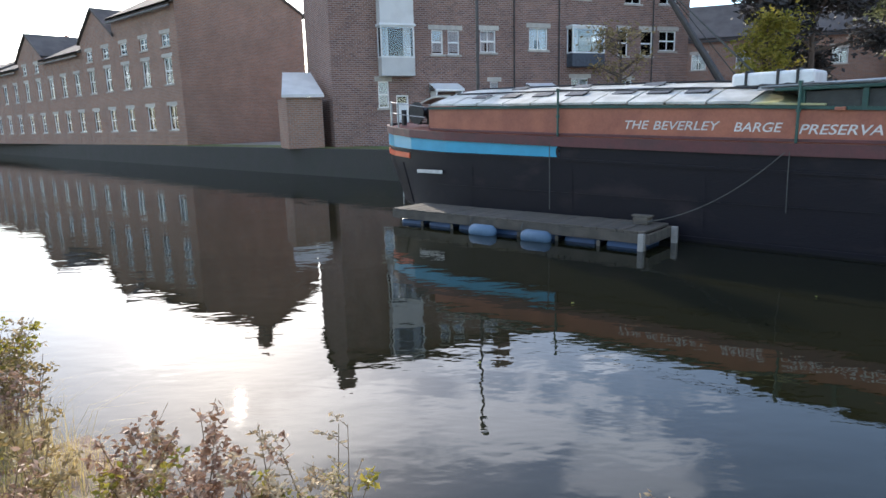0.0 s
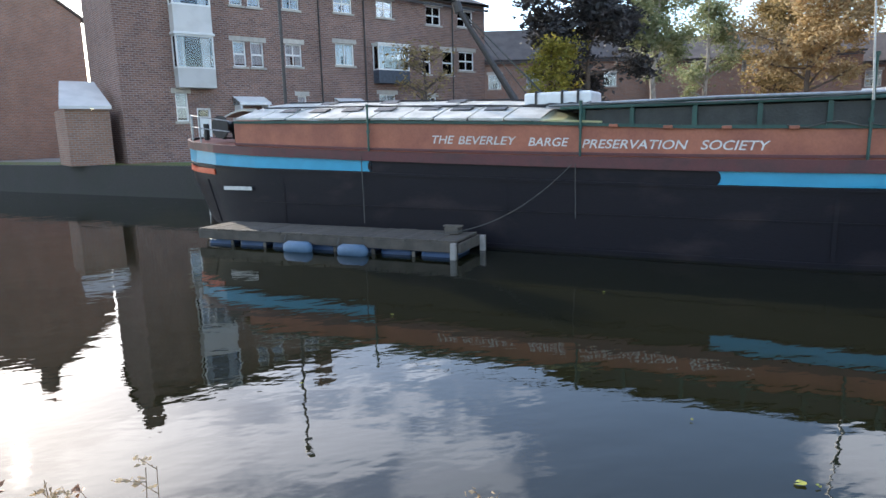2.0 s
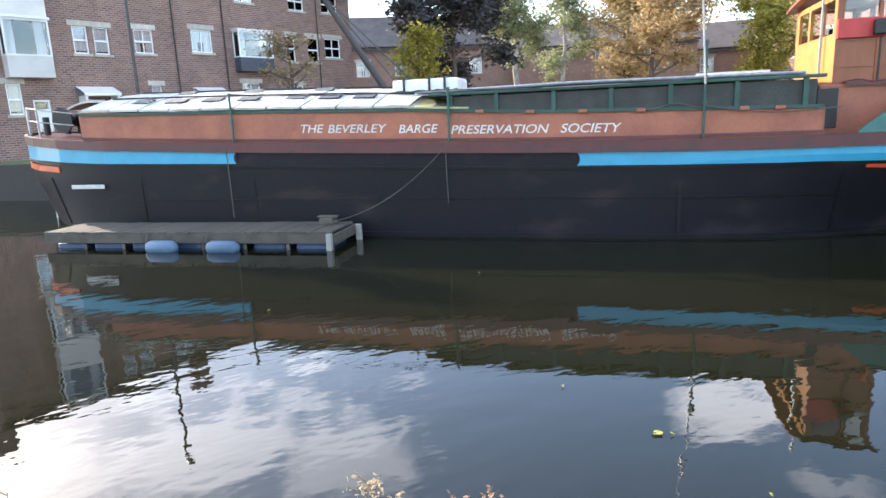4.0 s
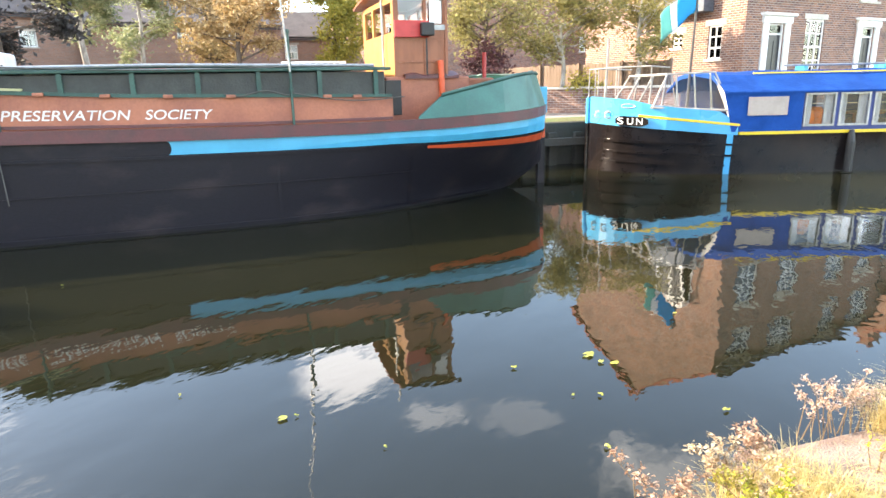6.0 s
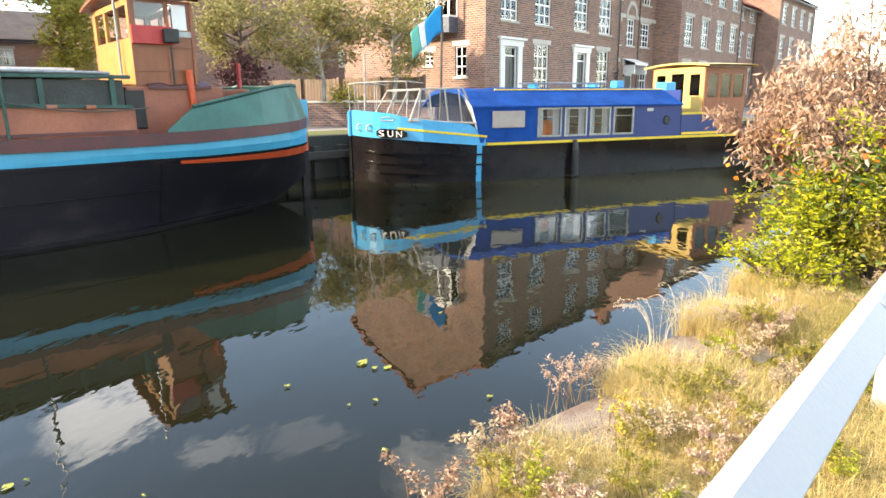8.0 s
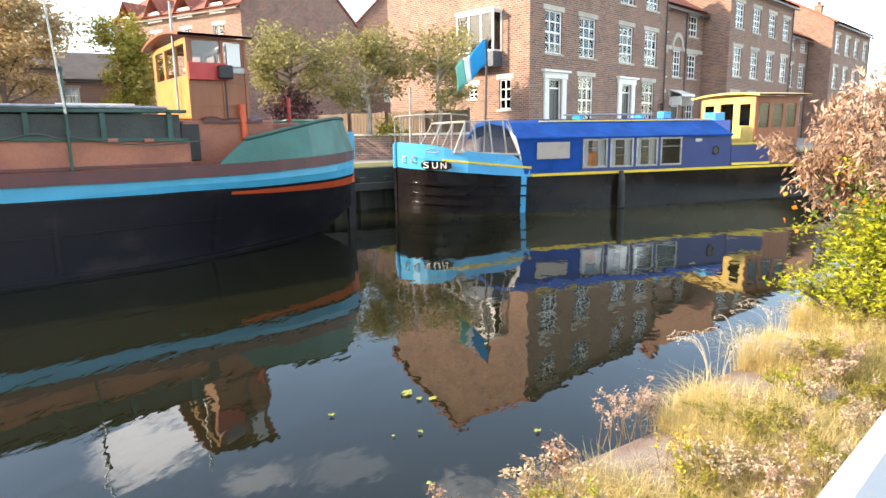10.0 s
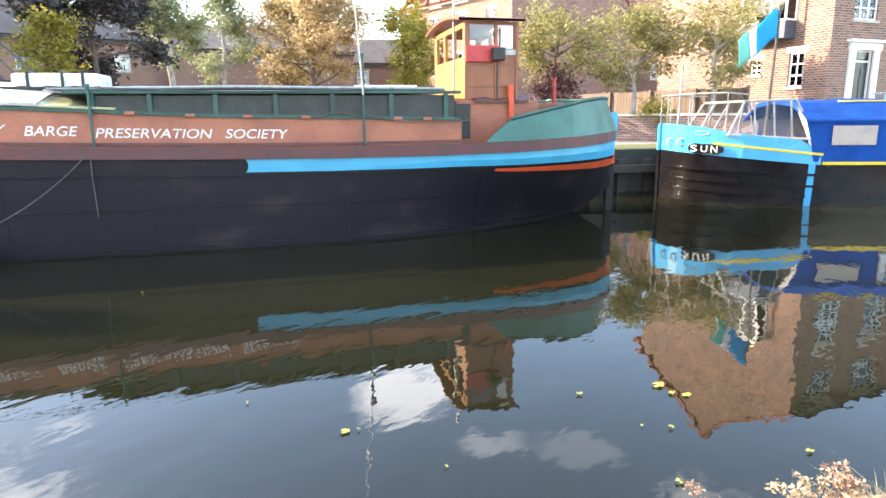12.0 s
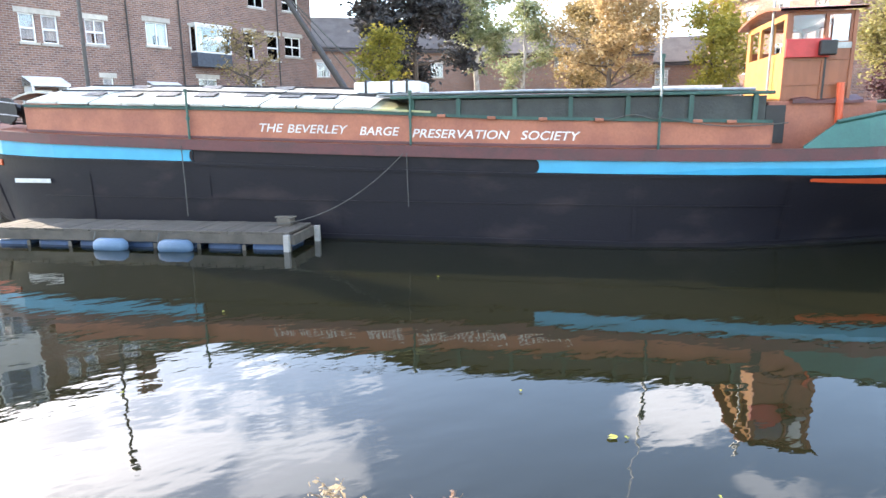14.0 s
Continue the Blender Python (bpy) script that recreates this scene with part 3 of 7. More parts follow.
for i, (off, back, ln, ev) in enumerate(((17.3, -1.0, 11.0, 8.9), (28.5, 0.2, 8.0, 7.6), (36.7, -1.4, 12.0, 8.8))):
    ws = []
    n = 4 if ln > 9 else 3
    for k in range(n):
        x = ln * (k + 0.5) / n - 0.65
        ws += [(x, x + 1.3, 3.85, 5.5), (x, x + 1.3, 6.55, 7.95 if ev > 8 else 7.3), (x, x + 1.3, 1.1, 2.9)]
    hc = house_shell("row_house", fr_b @ Matrix.Translation((off, back, 0)), ln, 8.4, ev, 2.4, ws, wall_mat=M_BRICK_B, roof_mat=M_TILE_RED, label="tall brick row house with white sash windows and red roof", chimneys=((0.6, 4.2, ev + 3.0), (ln - 0.6, 4.2, ev + 3.0)))
    for x0, x1, z0, z1 in ws:
        window(hc, T(x0, z0), x1 - x0, z1 - z0, 3, 4)
    drainpipe(hc, ln - 0.2, ev)

# gabled brick block behind the wheelhouse: lit front with dormers, blank end
fr_d = frame_at(46.1, 33.2, -0.35, -0.94, ZG)
d_w = [(x, x + 1.0, z, z + 1.5) for x in (1.2, 4.3, 7.4, 10.6) for z in (1.0, 3.9, 6.7)]
house_d = house_shell("brick_block", fr_d, 13.2, 12.7, 9.3, 4.2, d_w, wall_mat=M_BRICK_B, roof_mat=M_TILE_RED, label="tall brick block with red roof, dormer gables and blank end wall")
for x0, x1, z0, z1 in d_w:
    window(house_d, T(x0, z0), 1.0, 1.5, 2, 2)
for x in (1.7, 4.8, 7.9, 11.1):
    bm = bmesh.new()
    loft(bm, [[(x - 0.95, -0.25, 9.2), (x, -0.25, 10.5), (x + 0.95, -0.25, 9.2)], [(x - 0.95, 2.2, 9.2), (x, 2.8, 10.5), (x + 0.95, 2.2, 9.2)], [(x - 0.95, 2.2, 9.3), (x, 2.8, 10.65), (x + 0.95, 2.2, 9.3)], [(x - 0.95, -0.25, 9.3), (x, -0.25, 10.65), (x + 0.95, -0.25, 9.3)]])
    part("dormer_roof", bm, M_TILE_RED, house_d)
    part("dormer_front", boxes((x - 0.75, x + 0.75, -0.05, 0.28, 8.9, 9.6)), M_WHITE, house_d)

# low far houses beyond the trees
fr_e = frame_at(31.5, 44.0, 0.78, -0.62, ZG)
e_w = [(2.9, 3.9, 4.6, 5.6), (6.4, 7.4, 4.6, 5.6), (9.6, 10.6, 4.6, 5.6), (2.9, 4.2, 1.0, 2.2), (6.2, 7.6, 1.0, 2.2)]
house_e = house_shell("far_house", fr_e, 14.0, 7.0, 5.9, 1.9, e_w + [(11.6, 12.6, 0, 2.1)], wall_mat=M_BRICK_L, roof_mat=M_SLATE, label="plain two-storey brick house with slate roof beyond trees", chimneys=((5.0, 3.2, 8.6),))
for x0, x1, z0, z1 in e_w:
    window(house_e, T(x0, z0), x1 - x0, z1 - z0, 2, 1)
door(house_e, T(11.6, 0), 1.0, 2.1, M_WHITE)
fr_e2 = frame_at(18.5, 50.0, 0.93, -0.36, ZG)
e2 = [(x, x + 1.0, z, z + 1.1) for x in (2, 5, 8, 11) for z in (1.0, 4.2)]
house_e2 = house_shell("far_house", fr_e2, 15.8, 7.5, 6.4, 2.6, e2, wall_mat=M_BRICK_L, roof_mat=M_SLATE, label="brick house with grey slate roof behind the dark tree")
for x0, x1, z0, z1 in e2:
    window(house_e2, T(x0, z0), 1.0, 1.1, 2, 1)

# old row along the quay towards the sun, stepping away
L0, LD = Vector((-12.95, 38.6)), Vector((-0.735, 0.678))
pos = 0.0
for i, (ln, ev, rise, acr) in enumerate(((8.5, 7.9, 2.3, False), (5.5, 7.0, 1.8, True), (8.0, 6.4, 2.0, False), (6.0, 6.8, 1.8, True), (9.0, 6.2, 1.8, False), (14.0, 6.4, 1.8, False), (12.0, 6.0, 1.8, False))):
    p = L0 + LD * (pos + ln)
    ws = []
    n = max(2, int(ln / 2.6))
    for k in range(n):
        x = ln * (k + 0.5) / n - 0.5
        ws += [(x, x + 1.0, 3.5, 5.0), (x, x + 1.0, 0.9, 2.3)] + ([(x, x + 1.0, 5.6, 6.3)] if ev > 6.7 else [])
    hl = house_shell("quay_house", frame_at(p.x, p.y, -LD.x, -LD.y, ZG), ln, 8.6, ev, rise, ws, wall_mat=M_BRICK_L, roof_mat=M_SLATE, label="old brick house in a waterside row with white windows", chimneys=() if acr else ((ln - 0.6, 4.3, ev + rise + 0.9),), across=acr)
    for x0, x1, z0, z1 in ws:
        window(hl, T(x0, z0), 1.0, z1 - z0, 2, 2)
    pos += ln + 0.02
lean = thing("lean_to", frame_at(-5.0, 28.5, 0.934, 0.357, ZG), "low pale shed with sloping roof against the terrace", "shed")
part("wall", boxes((0, 1.5, 0, 2.4, 0, 2.1)), M_BRICK_L, lean)
bm = bmesh.new()
loft(bm, [[(-0.2, -0.2, 2.1), (1.55, -0.2, 2.1)], [(-0.2, -0.2, 2.22), (1.55, -0.2, 2.22)], [(0.3, 2.4, 3.3), (1.55, 2.4, 3.3)], [(0.3, 2.4, 3.15), (1.55, 2.4, 3.15)], [(-0.2, -0.2, 2.1), (1.55, -0.2, 2.1)]])
part("roof", bm, M_GREY_PANEL, lean, "pale boarded roof")

# gabled house seen between the tall blocks, and plain rows closing the far side of the green
fr_f = frame_at(59.6, 20.0, 0.10, -0.995, ZG)
f_w = [(x, x + 1.0, z, z + 1.3) for x in (1.0, 4.0, 7.0) for z in (1.0, 3.8)]
house_f = house_shell("gabled_house", fr_f, 9.0, 7.0, 9.2, 4.3, f_w, across=True, wall_mat=M_BRICK_B, roof_mat=M_TILE_RED, label="brick house with red roof set back behind street trees")
for x0, x1, z0, z1 in f_w:
    window(house_f, T(x0, z0), 1.0, 1.3, 2, 2)
for px, py, dx, dy, ln, ev in ((42.5, 46.0, 0.62, -0.78, 16.0, 5.6), (52.5, 33.0, 0.6, -0.8, 12.0, 5.2), (6.0, 52.0, 0.95, -0.3, 12.0, 6.0)):
    ws = [(x, x + 1.1, z, z + 1.2) for x in (1.5, 5.0, 8.5) for z in (1.0, 3.7)]
    hx = house_shell("far_house", frame_at(px, py, dx, dy, ZG), ln, 7.0, ev, 2.3, ws, wall_mat=M_BRICK_L, roof_mat=M_SLATE, label="plain brick house at the far side of the green", chimneys=((2.0, 3.5, ev + 3.0),))
    for x0, x1, z0, z1 in ws:
        window(hx, T(x0, z0), 1.1, 1.2, 2, 2)


# ---- red cargo barge ----
M_HULL = material("black_hull_paint", (0.010, 0.009, 0.013), 0.5, scale=1.8, fine=30, bump=0.2, second=(0.085, 0.06, 0.055), amount=0.22, stretch=(0.6, 1, 1.3), edge=(0.55, 0.72), spec=0.22)
M_BLUE_BAND = material("light_blue_paint", (0.035, 0.32, 0.50), 0.4, vary=0.05, scale=2.5, fine=30, bump=0.05, amount=0.2)
M_MAROON = material("maroon_paint", (0.10, 0.028, 0.030), 0.5, scale=3, fine=40, bump=0.1, second=(0.05, 0.03, 0.03))
M_RUSTRED = material("red_oxide_paint", (0.33, 0.115, 0.065), 0.55, scale=2, fine=30, bump=0.1, second=(0.22, 0.075, 0.05), amount=0.6)
M_ORANGERED = material("orange_red_paint", (0.62, 0.09, 0.03), 0.45, vary=0.08, scale=3, bump=0.05, amount=0.2)
M_GREEN = material("green_paint", (0.022, 0.13, 0.105), 0.45, scale=2.2, fine=35, bump=0.08, amount=0.5)
M_DKGREEN = material("dark_green_paint", (0.02, 0.075, 0.06), 0.5, scale=3, fine=35, bump=0.1)
M_TARP = material("dark_tarpaulin", (0.022, 0.026, 0.024), 0.55, scale=4, fine=25, bump=0.3, second=(0.05, 0.055, 0.05))
M_HATCH = material("weathered_cream_board", (0.50, 0.49, 0.44), 0.55, scale=2.5, fine=40, bump=0.15, second=(0.30, 0.29, 0.25), amount=0.7)
M_COVER_END = material("stained_cover_cloth", (0.46, 0.47, 0.34), 0.6, scale=2, fine=40, bump=0.15, second=(0.42, 0.40, 0.10), amount=0.6)
M_LETTER = material("white_lettering", (0.62, 0.61, 0.58), 0.5, vary=0.08, scale=9, bump=0.02, amount=0.35)
M_WOOD_OR = material("varnished_wood", (0.25, 0.078, 0.033), 0.42, vary=0.15, scale=2.5, fine=30, bump=0.12, second=(0.19, 0.058, 0.024), amount=0.6, stretch=(4, 4, 0.6))
M_YELLOW = material("yellow_ochre_paint", (0.45, 0.205, 0.056), 0.45, scale=3, bump=0.08, amount=0.3)
M_RED = material("red_paint", (0.42, 0.03, 0.03), 0.45, bump=0.05, amount=0.3)
M_BLACK = material("black_fitting", (0.015, 0.015, 0.016), 0.5, bump=0.05)
M_ROPE = material("rope", (0.10, 0.10, 0.09), 0.9, fine=120, bump=0.6)
M_STEEL = material("galvanised_steel", (0.36, 0.37, 0.37), 0.45, 0.7, bump=0.05)
M_TANK = material("white_tank_plastic", (0.72, 0.73, 0.72), 0.4, vary=0.05, bump=0.04, amount=0.2)

LEN = 20.9
SHEER = ((0, 2.12), (2, 1.95), (4, 1.83), (7.3, 1.71), (10.5, 1.62), (13.5, 1.555), (16, 1.53), (18, 1.56), (19.5, 1.62), (20.9, 1.70))
HB_D = ((0.8, 0.10), (0.95, 0.5), (1.2, 0.88), (1.6, 1.25), (2.2, 1.6), (3.1, 1.9), (4.4, 2.05), (16.5, 2.05), (17.6, 2.03), (18.5, 1.98), (19.2, 1.84), (19.8, 1.58), (20.2, 1.28), (20.5, 0.95), (20.7, 0.60), (20.8, 0.2), (20.9, 0.12))
HB_W = ((0.8, 0.05), (1.3, 0.45), (2.0, 1.0), (3.2, 1.7), (4.6, 2.0), (15.3, 2.02), (16.4, 1.84), (17.4, 1.48), (18.3, 1.1), (19.0, 0.76), (20.0, 0.28), (20.9, 0.08))
COAM = ((3.6, 2.34), (7, 2.26), (10.5, 2.15), (13, 2.03), (17.1, 1.94))
ST = sorted({0.8, 0.87, 0.95, 1.07, 1.2, 1.4, 1.6, 1.9, 2.2, 2.6, 3.1, 3.7, 4.4, *range(5, 16), 16.5, 17.0, 17.5, 18, 18.5, 19.0, 19.4, 19.8, 20.1, 20.4, 20.6, 20.75, 20.9})


def run_up(s):
    """Height of the counter's underside towards the stern."""
    return max(s - 20.0, 0.0) / 0.9 * 0.5


def hb(s, z):
    zk = run_up(s)
    k = min(max((z - zk) / (1.25 - zk), 0.0), 1.0)
    return curve(s, HB_W) * (1 - k) + curve(s, HB_D) * k


def sheer(s):
    return curve(s, SHEER)


def band_top(s):
    return sheer(s) - 0.165


def band_low(s):
    return band_top(s) - curve(s, ((0, 0.32), (7.3, 0.20), (13.5, 0.20), (17, 0.20), (20.9, 0.29)))


def side_strip(s0, s1, low, high, off=0.01, side=-1, back=0.03):
    """A band of plating along the hull's side."""
    bm = bmesh.new()
    ss = [s0] + [s for s in ST if s0 < s < s1] + [s1]
    rings = []
    for s in ss:
        zl, zh = low(s), high(s)
        zm = (zl + zh) / 2
        yl, yh, ym = hb(s, zl), hb(s, zh), hb(s, zm)
        rings.append([(s, side * (yl - back), zl), (s, side * (yl + off), zl), (s, side * (ym + off), zm), (s, side * (yh + off), zh), (s, side * (yh - back), zh)])
    vv = loft(bm, rings)
    bm.faces.new(vv[0]), bm.faces.new(list(reversed(vv[-1])))
    return bm


barge = thing("cargo_barge", frame_at(-0.426, 20.134, 0.7125, -0.7017) @ Matrix.Diagonal((0.9892, 1, 1, 1)), "long black and red steel barge with light blue stripes, moored", "barge")
bm = bmesh.new()
rings = []
zl = (-0.8, -0.3, 0.0, 0.3, 0.6, 0.9, 1.15)
for s in ST:
    side = [(hb(s, max(z, 0)) if z > -0.1 or s < 20.0 else 0.02, max(z, run_up(s) - 0.01 * (1.2 - z)) if s > 20.0 else z) for z in zl] + [(hb(s, sheer(s)), sheer(s))]
    rings.append([(s, -y, z) for y, z in reversed(side)] + [(s, y, z) for y, z in side])
vv = loft(bm, rings)
bm.faces.new(vv[0]), bm.faces.new(list(reversed(vv[-1])))
part("hull", bm, M_HULL, barge, smooth=True)
for sd in (-1, 1):
    part("wale", side_strip(0.8, 20.9, lambda s: sheer(s) - 0.16, lambda s: sheer(s) + 0.02, 0.06, sd), M_MAROON, barge, "maroon rubbing band")
    part("bow_stripe", side_strip(0.8, 7.33, band_low, band_top, 0.012, sd), M_BLUE_BAND, barge, "light blue stripe")
    part("stern_stripe", side_strip(13.5, 20.88, band_low, band_top, 0.012, sd), M_BLUE_BAND, barge, "light blue stripe")
    part("chine_bar", side_strip(0.85, 20.6, lambda s: band_low(s) - 0.06, lambda s: band_low(s) - 0.015, 0.03, sd), M_HULL, barge)
    part("red_stripe", side_strip(17.66, 20.85, lambda s: band_low(s) - 0.05 - 0.05 - (s - 17.66) * 0.04, lambda s: band_low(s) - 0.05, 0.034, sd), M_ORANGERED, barge, "orange-red stripe")
    part("bow_red_stripe", side_strip(0.9, 3.0, lambda s: band_low(s) - 0.22, lambda s: band_low(s) - 0.10, 0.014, sd), M_ORANGERED, barge, "orange-red stripe")
    part("weld_line", side_strip(4.0, 17.5, lambda s: 0.66, lambda s: 0.68, 0.014, sd), M_HULL, barge)
    part("waterline_bar", side_strip(1.4, 19.4, lambda s: 0.05, lambda s: 0.085, 0.02, sd), M_HULL, barge)
    for s in (2.6, 5.1, 7.6, 10.1, 12.6, 15.1, 17.4):
        bm = bmesh.new()
        vv = [[(s + ds, sd * (hb(s, z) + 0.012), z) for z in (0.09, 0.5, 0.9, 1.12)] for ds in (-0.03, 0.03)]
        loft(bm, vv)
        part("plate_seam", bm, M_HULL, barge)
bm = bmesh.new()
ys = [[(s, -hb(s, 2) + 0.05, sheer(s) - 0.04), (s, 0, sheer(s) + 0.02), (s, hb(s, 2) - 0.05, sheer(s) - 0.04)] for s in ST[1:-1]]
loft(bm, ys)
part("deck", bm, M_RUSTRED, barge, "dull red side deck")

# hold coaming with its lettering
for sd in (-1, 1):
    bm = bmesh.new()
    rr = []
    for s in (3.6, 5, 7, 9, 10.5, 12, 13, 15, 17.1):
        zb, zt = sheer(s) - 0.05, curve(s, COAM)
        rr.append([(s, sd * 1.70, zb), (s, sd * 1.75, zb), (s, sd * 1.75, zt), (s, sd * 1.70, zt)])
    loft(bm, rr, close=True)
    part("coaming", bm, M_RUSTRED, barge, "brick-red hold side")
    bm = bmesh.new()
    loft(bm, [[(s, sd * 1.66, curve(s, COAM) + 0.002), (s, sd * 1.79, curve(s, COAM) + 0.002), (s, sd * 1.79, curve(s, COAM) + 0.055), (s, sd * 1.66, curve(s, COAM) + 0.055)] for s in (3.6, 5, 7, 9, 10.5, 12, 13, 15, 17.1)], close=True)
    part("coaming_rail", bm, M_DKGREEN, barge, "dark green capping")
    bm = bmesh.new()
    loft(bm, [[(s, sd * 1.752, sheer(s) + 0.03), (s, sd * 1.80, sheer(s) + 0.03), (s, sd * 1.80, sheer(s) + 0.075), (s, sd * 1.752, sheer(s) + 0.075)] for s in (3.6, 5, 7, 9, 10.5, 12, 13, 15, 17.1)], close=True)
    part("coaming_foot", bm, M_MAROON, barge)
part("coaming_end", boxes((3.56, 3.6, -1.7, 1.7, 1.75, 2.33)), M_RUSTRED, barge)
part("coaming_end", boxes((17.1, 17.14, -1.7, 1.7, 1.5, 1.95)), M_RUSTRED, barge)


def lettering(text, parent, m, width, cap, mat, shear=0.22, name="lettering"):
    """Raised letters of a given width and cap height, as a mesh."""
    cu = bpy.data.curves.new(name, "FONT")
    cu.body, cu.size, cu.shear, cu.extrude, cu.offset = text, 1.0, shear, 0.0, 0.008
    tmp = bpy.data.objects.new(name, cu)
    scene.collection.objects.link(tmp)
    bpy.context.view_layer.update()
    me = bpy.data.meshes.new_from_object(tmp)
    bpy.data.objects.remove(tmp)
    xs, ys = [v.co.x for v in me.vertices], [v.co.y for v in me.vertices]
    sx, sy = width / (max(xs) - min(xs)), cap / (max(ys) - min(ys))
    for v in me.vertices:
        v.co = ((v.co.x - min(xs)) * sx, (v.co.y - min(ys)) * sy, 0.0)
    me.materials.append(mat)
    ob = new(name, me)
    ob.parent = parent
    ob.matrix_local = m
    return ob


for text, s0, s1, z in (("THE", 8.52, 8.98, 1.855), ("BEVERLEY", 9.06, 10.20, 1.835), ("BARGE", 10.42, 11.14, 1.79), ("PRESERVATION", 11.37, 13.05, 1.745), ("SOCIETY", 13.24, 14.21, 1.705)):
    lettering(text, barge, Matrix.Translation((s0, -1.755, z)) @ Matrix.Rotation(radians(90), 4, "X") @ Matrix.Rotation(radians(-1.3), 4, "Z"), s1 - s0, 0.145, M_LETTER)


def roof_z(s, y):
    """Cambered hatch line over the fore hold."""
    e = curve(s, COAM) + 0.06
    return e + 0.36 * max(1 - (abs(y) / 1.8) ** 1.6, 0) * curve(s, ((3.6, 1.0), (9.5, 1.0), (11, 0.8)))


s_b = 3.7
for i in range(10):
    s0, s1 = s_b + i * 0.70, s_b + (i + 1) * 0.70 - 0.045
    bm = bmesh.new()
    lift = random.uniform(0, 0.018)
    rows = []
    for k in range(7):
        y = -1.82 + 3.64 * k / 6
        z0, z1 = roof_z(s0, y) + lift, roof_z(s1, y) + lift
        rows.append([(s0, y, z0), (s1, y, z1), (s1, y, z1 + 0.04), (s0, y, z0 + 0.04)])
    vv = loft(bm, rows, close=True)
    bm.faces.new(vv[0]), bm.faces.new(list(reversed(vv[-1])))
    part("hatch_board", bm, M_HATCH, barge)
for s0, y0 in ((4.6, -1.3), (5.4, -1.3), (6.2, -1.25), (7.0, -1.25), (8.0, -1.2), (8.7, -1.2), (9.4, -1.2), (5.0, -0.4), (6.6, -0.4), (8.2, -0.4)):
    bm = bmesh.new()
    z = roof_z(s0, y0) + 0.06
    loft(bm, [[(s0, y0 - 0.12, z - 0.03), (s0 + 0.42, y0 - 0.12, z - 0.03)], [(s0, y0 + 0.1, z + 0.04), (s0 + 0.42, y0 + 0.1, z + 0.04)], [(s0, y0 + 0.1, z + 0.01), (s0 + 0.42, y0 + 0.1, z + 0.01)], [(s0, y0 - 0.12, z - 0.06), (s0 + 0.42, y0 - 0.12, z - 0.06)], [(s0, y0 - 0.12, z - 0.03), (s0 + 0.42, y0 - 0.12, z - 0.03)]])
    part("hatch_light", bm, M_BLACK, barge, "small dark skylight")
for y in (-1.0, -0.1, 0.9):
    bm = bmesh.new()
    tube(bm, [(s, y, roof_z(s, y) + 0.07) for s in (3.8, 5, 6.5, 8, 9.5, 10.5)], 0.018, 6)
    part("batten", bm, M_BLACK, barge)

# open framed part of the hold side
for sd in (-1, 1):
    part("side_screen", boxes((11.35, 17.0, sd * 1.71 - 0.012, sd * 1.71 + 0.012, 2.0, 2.36)), M_TARP, barge, "dark tarpaulin screen")
    for s in (11.38, 12.18, 13.13, 14.04, 14.94, 15.9, 16.84):
        zb = curve(s, COAM) + 0.05
        part("post", boxes((s - 0.035, s + 0.035, sd * 1.75 - 0.03, sd * 1.75 + 0.03, zb, 2.38)), M_DKGREEN, barge)
    part("top_rail", boxes((11.0, 17.1, sd * 1.74 - 0.07, sd * 1.74 + 0.07, 2.381, 2.43), bevel=0.01), M_DKGREEN, barge)
bm = bmesh.new()
loft(bm, [[(s, y, 2.40 + 0.10 * (1 - (y / 1.7) ** 2)) for y in (-1.66, -1.0, 0, 1.0, 1.66)] for s in (10.65, 13, 15, 17.05)])
part("hold_cover", bm, M_TARP, barge, "dark sheet over the aft hold")
for y, mt, r in ((-1.45, M_STEEL, 0.025), (-1.15, M_DKGREEN, 0.035), (-0.7, M_RED, 0.035), (0.3, M_STEEL, 0.03)):
    bm = bmesh.new()
    tube(bm, [(10.7, y, 2.47), (13.5, y, 2.50), (16.9, y, 2.47)], r, 8)
    part("deck_pole", bm, mt, barge)
# stanchions, wire and chain
for s, zt in ((7.15, 2.62), (11.36, 2.52), (15.43, 3.0)):
    bm = bmesh.new()
    tube(bm, [(s, -1.84, sheer(s)), (s, -1.84, zt)], 0.022, 8)
    for z in (2.1, zt - 0.03):
        tube(bm, [(s, -1.84, z - 0.03), (s, -1.84, z + 0.03)], 0.035, 8)
    part("stanchion", bm, M_DKGREEN, barge)
bm = bmesh.new()
tube(bm, [(15.43, -1.86, 2.36), (15.22, -1.86, 5.6)], 0.012, 8, taper=[0.016, 0.008])
part("pole", bm, M_STEEL, barge, "slim white pole")
bm = bmesh.new()
pts = []
for a, b, za, zb, sag in ((7.15, 11.36, 2.6, 2.48, 0.05), (11.36, 15.43, 2.48, 2.45, 0.05), (15.43, 17.3, 2.05, 1.95, 0.09)):
    pts = [(a + (b - a) * k / 8, -1.86, za + (zb - za) * k / 8 - sag * math.sin(math.pi * k / 8)) for k in range(9)]
    tube(bm, pts, 0.009, 5)
tube(bm, [(14.4 + k * 0.13, -1.82, 2.05 - 0.04 * math.sin(k)) for k in range(9)], 0.012, 5)
part("guard_wire", bm, M_ROPE, barge)
for s in (11.9, 12.75, 13.6, 14.5, 16.0, 16.5):
    part("cleat", boxes((s - 0.07, s + 0.07, -1.86, -1.80, curve(s, COAM) - 0.01, curve(s, COAM) + 0.045), bevel=0.012), M_RUSTRED, barge)

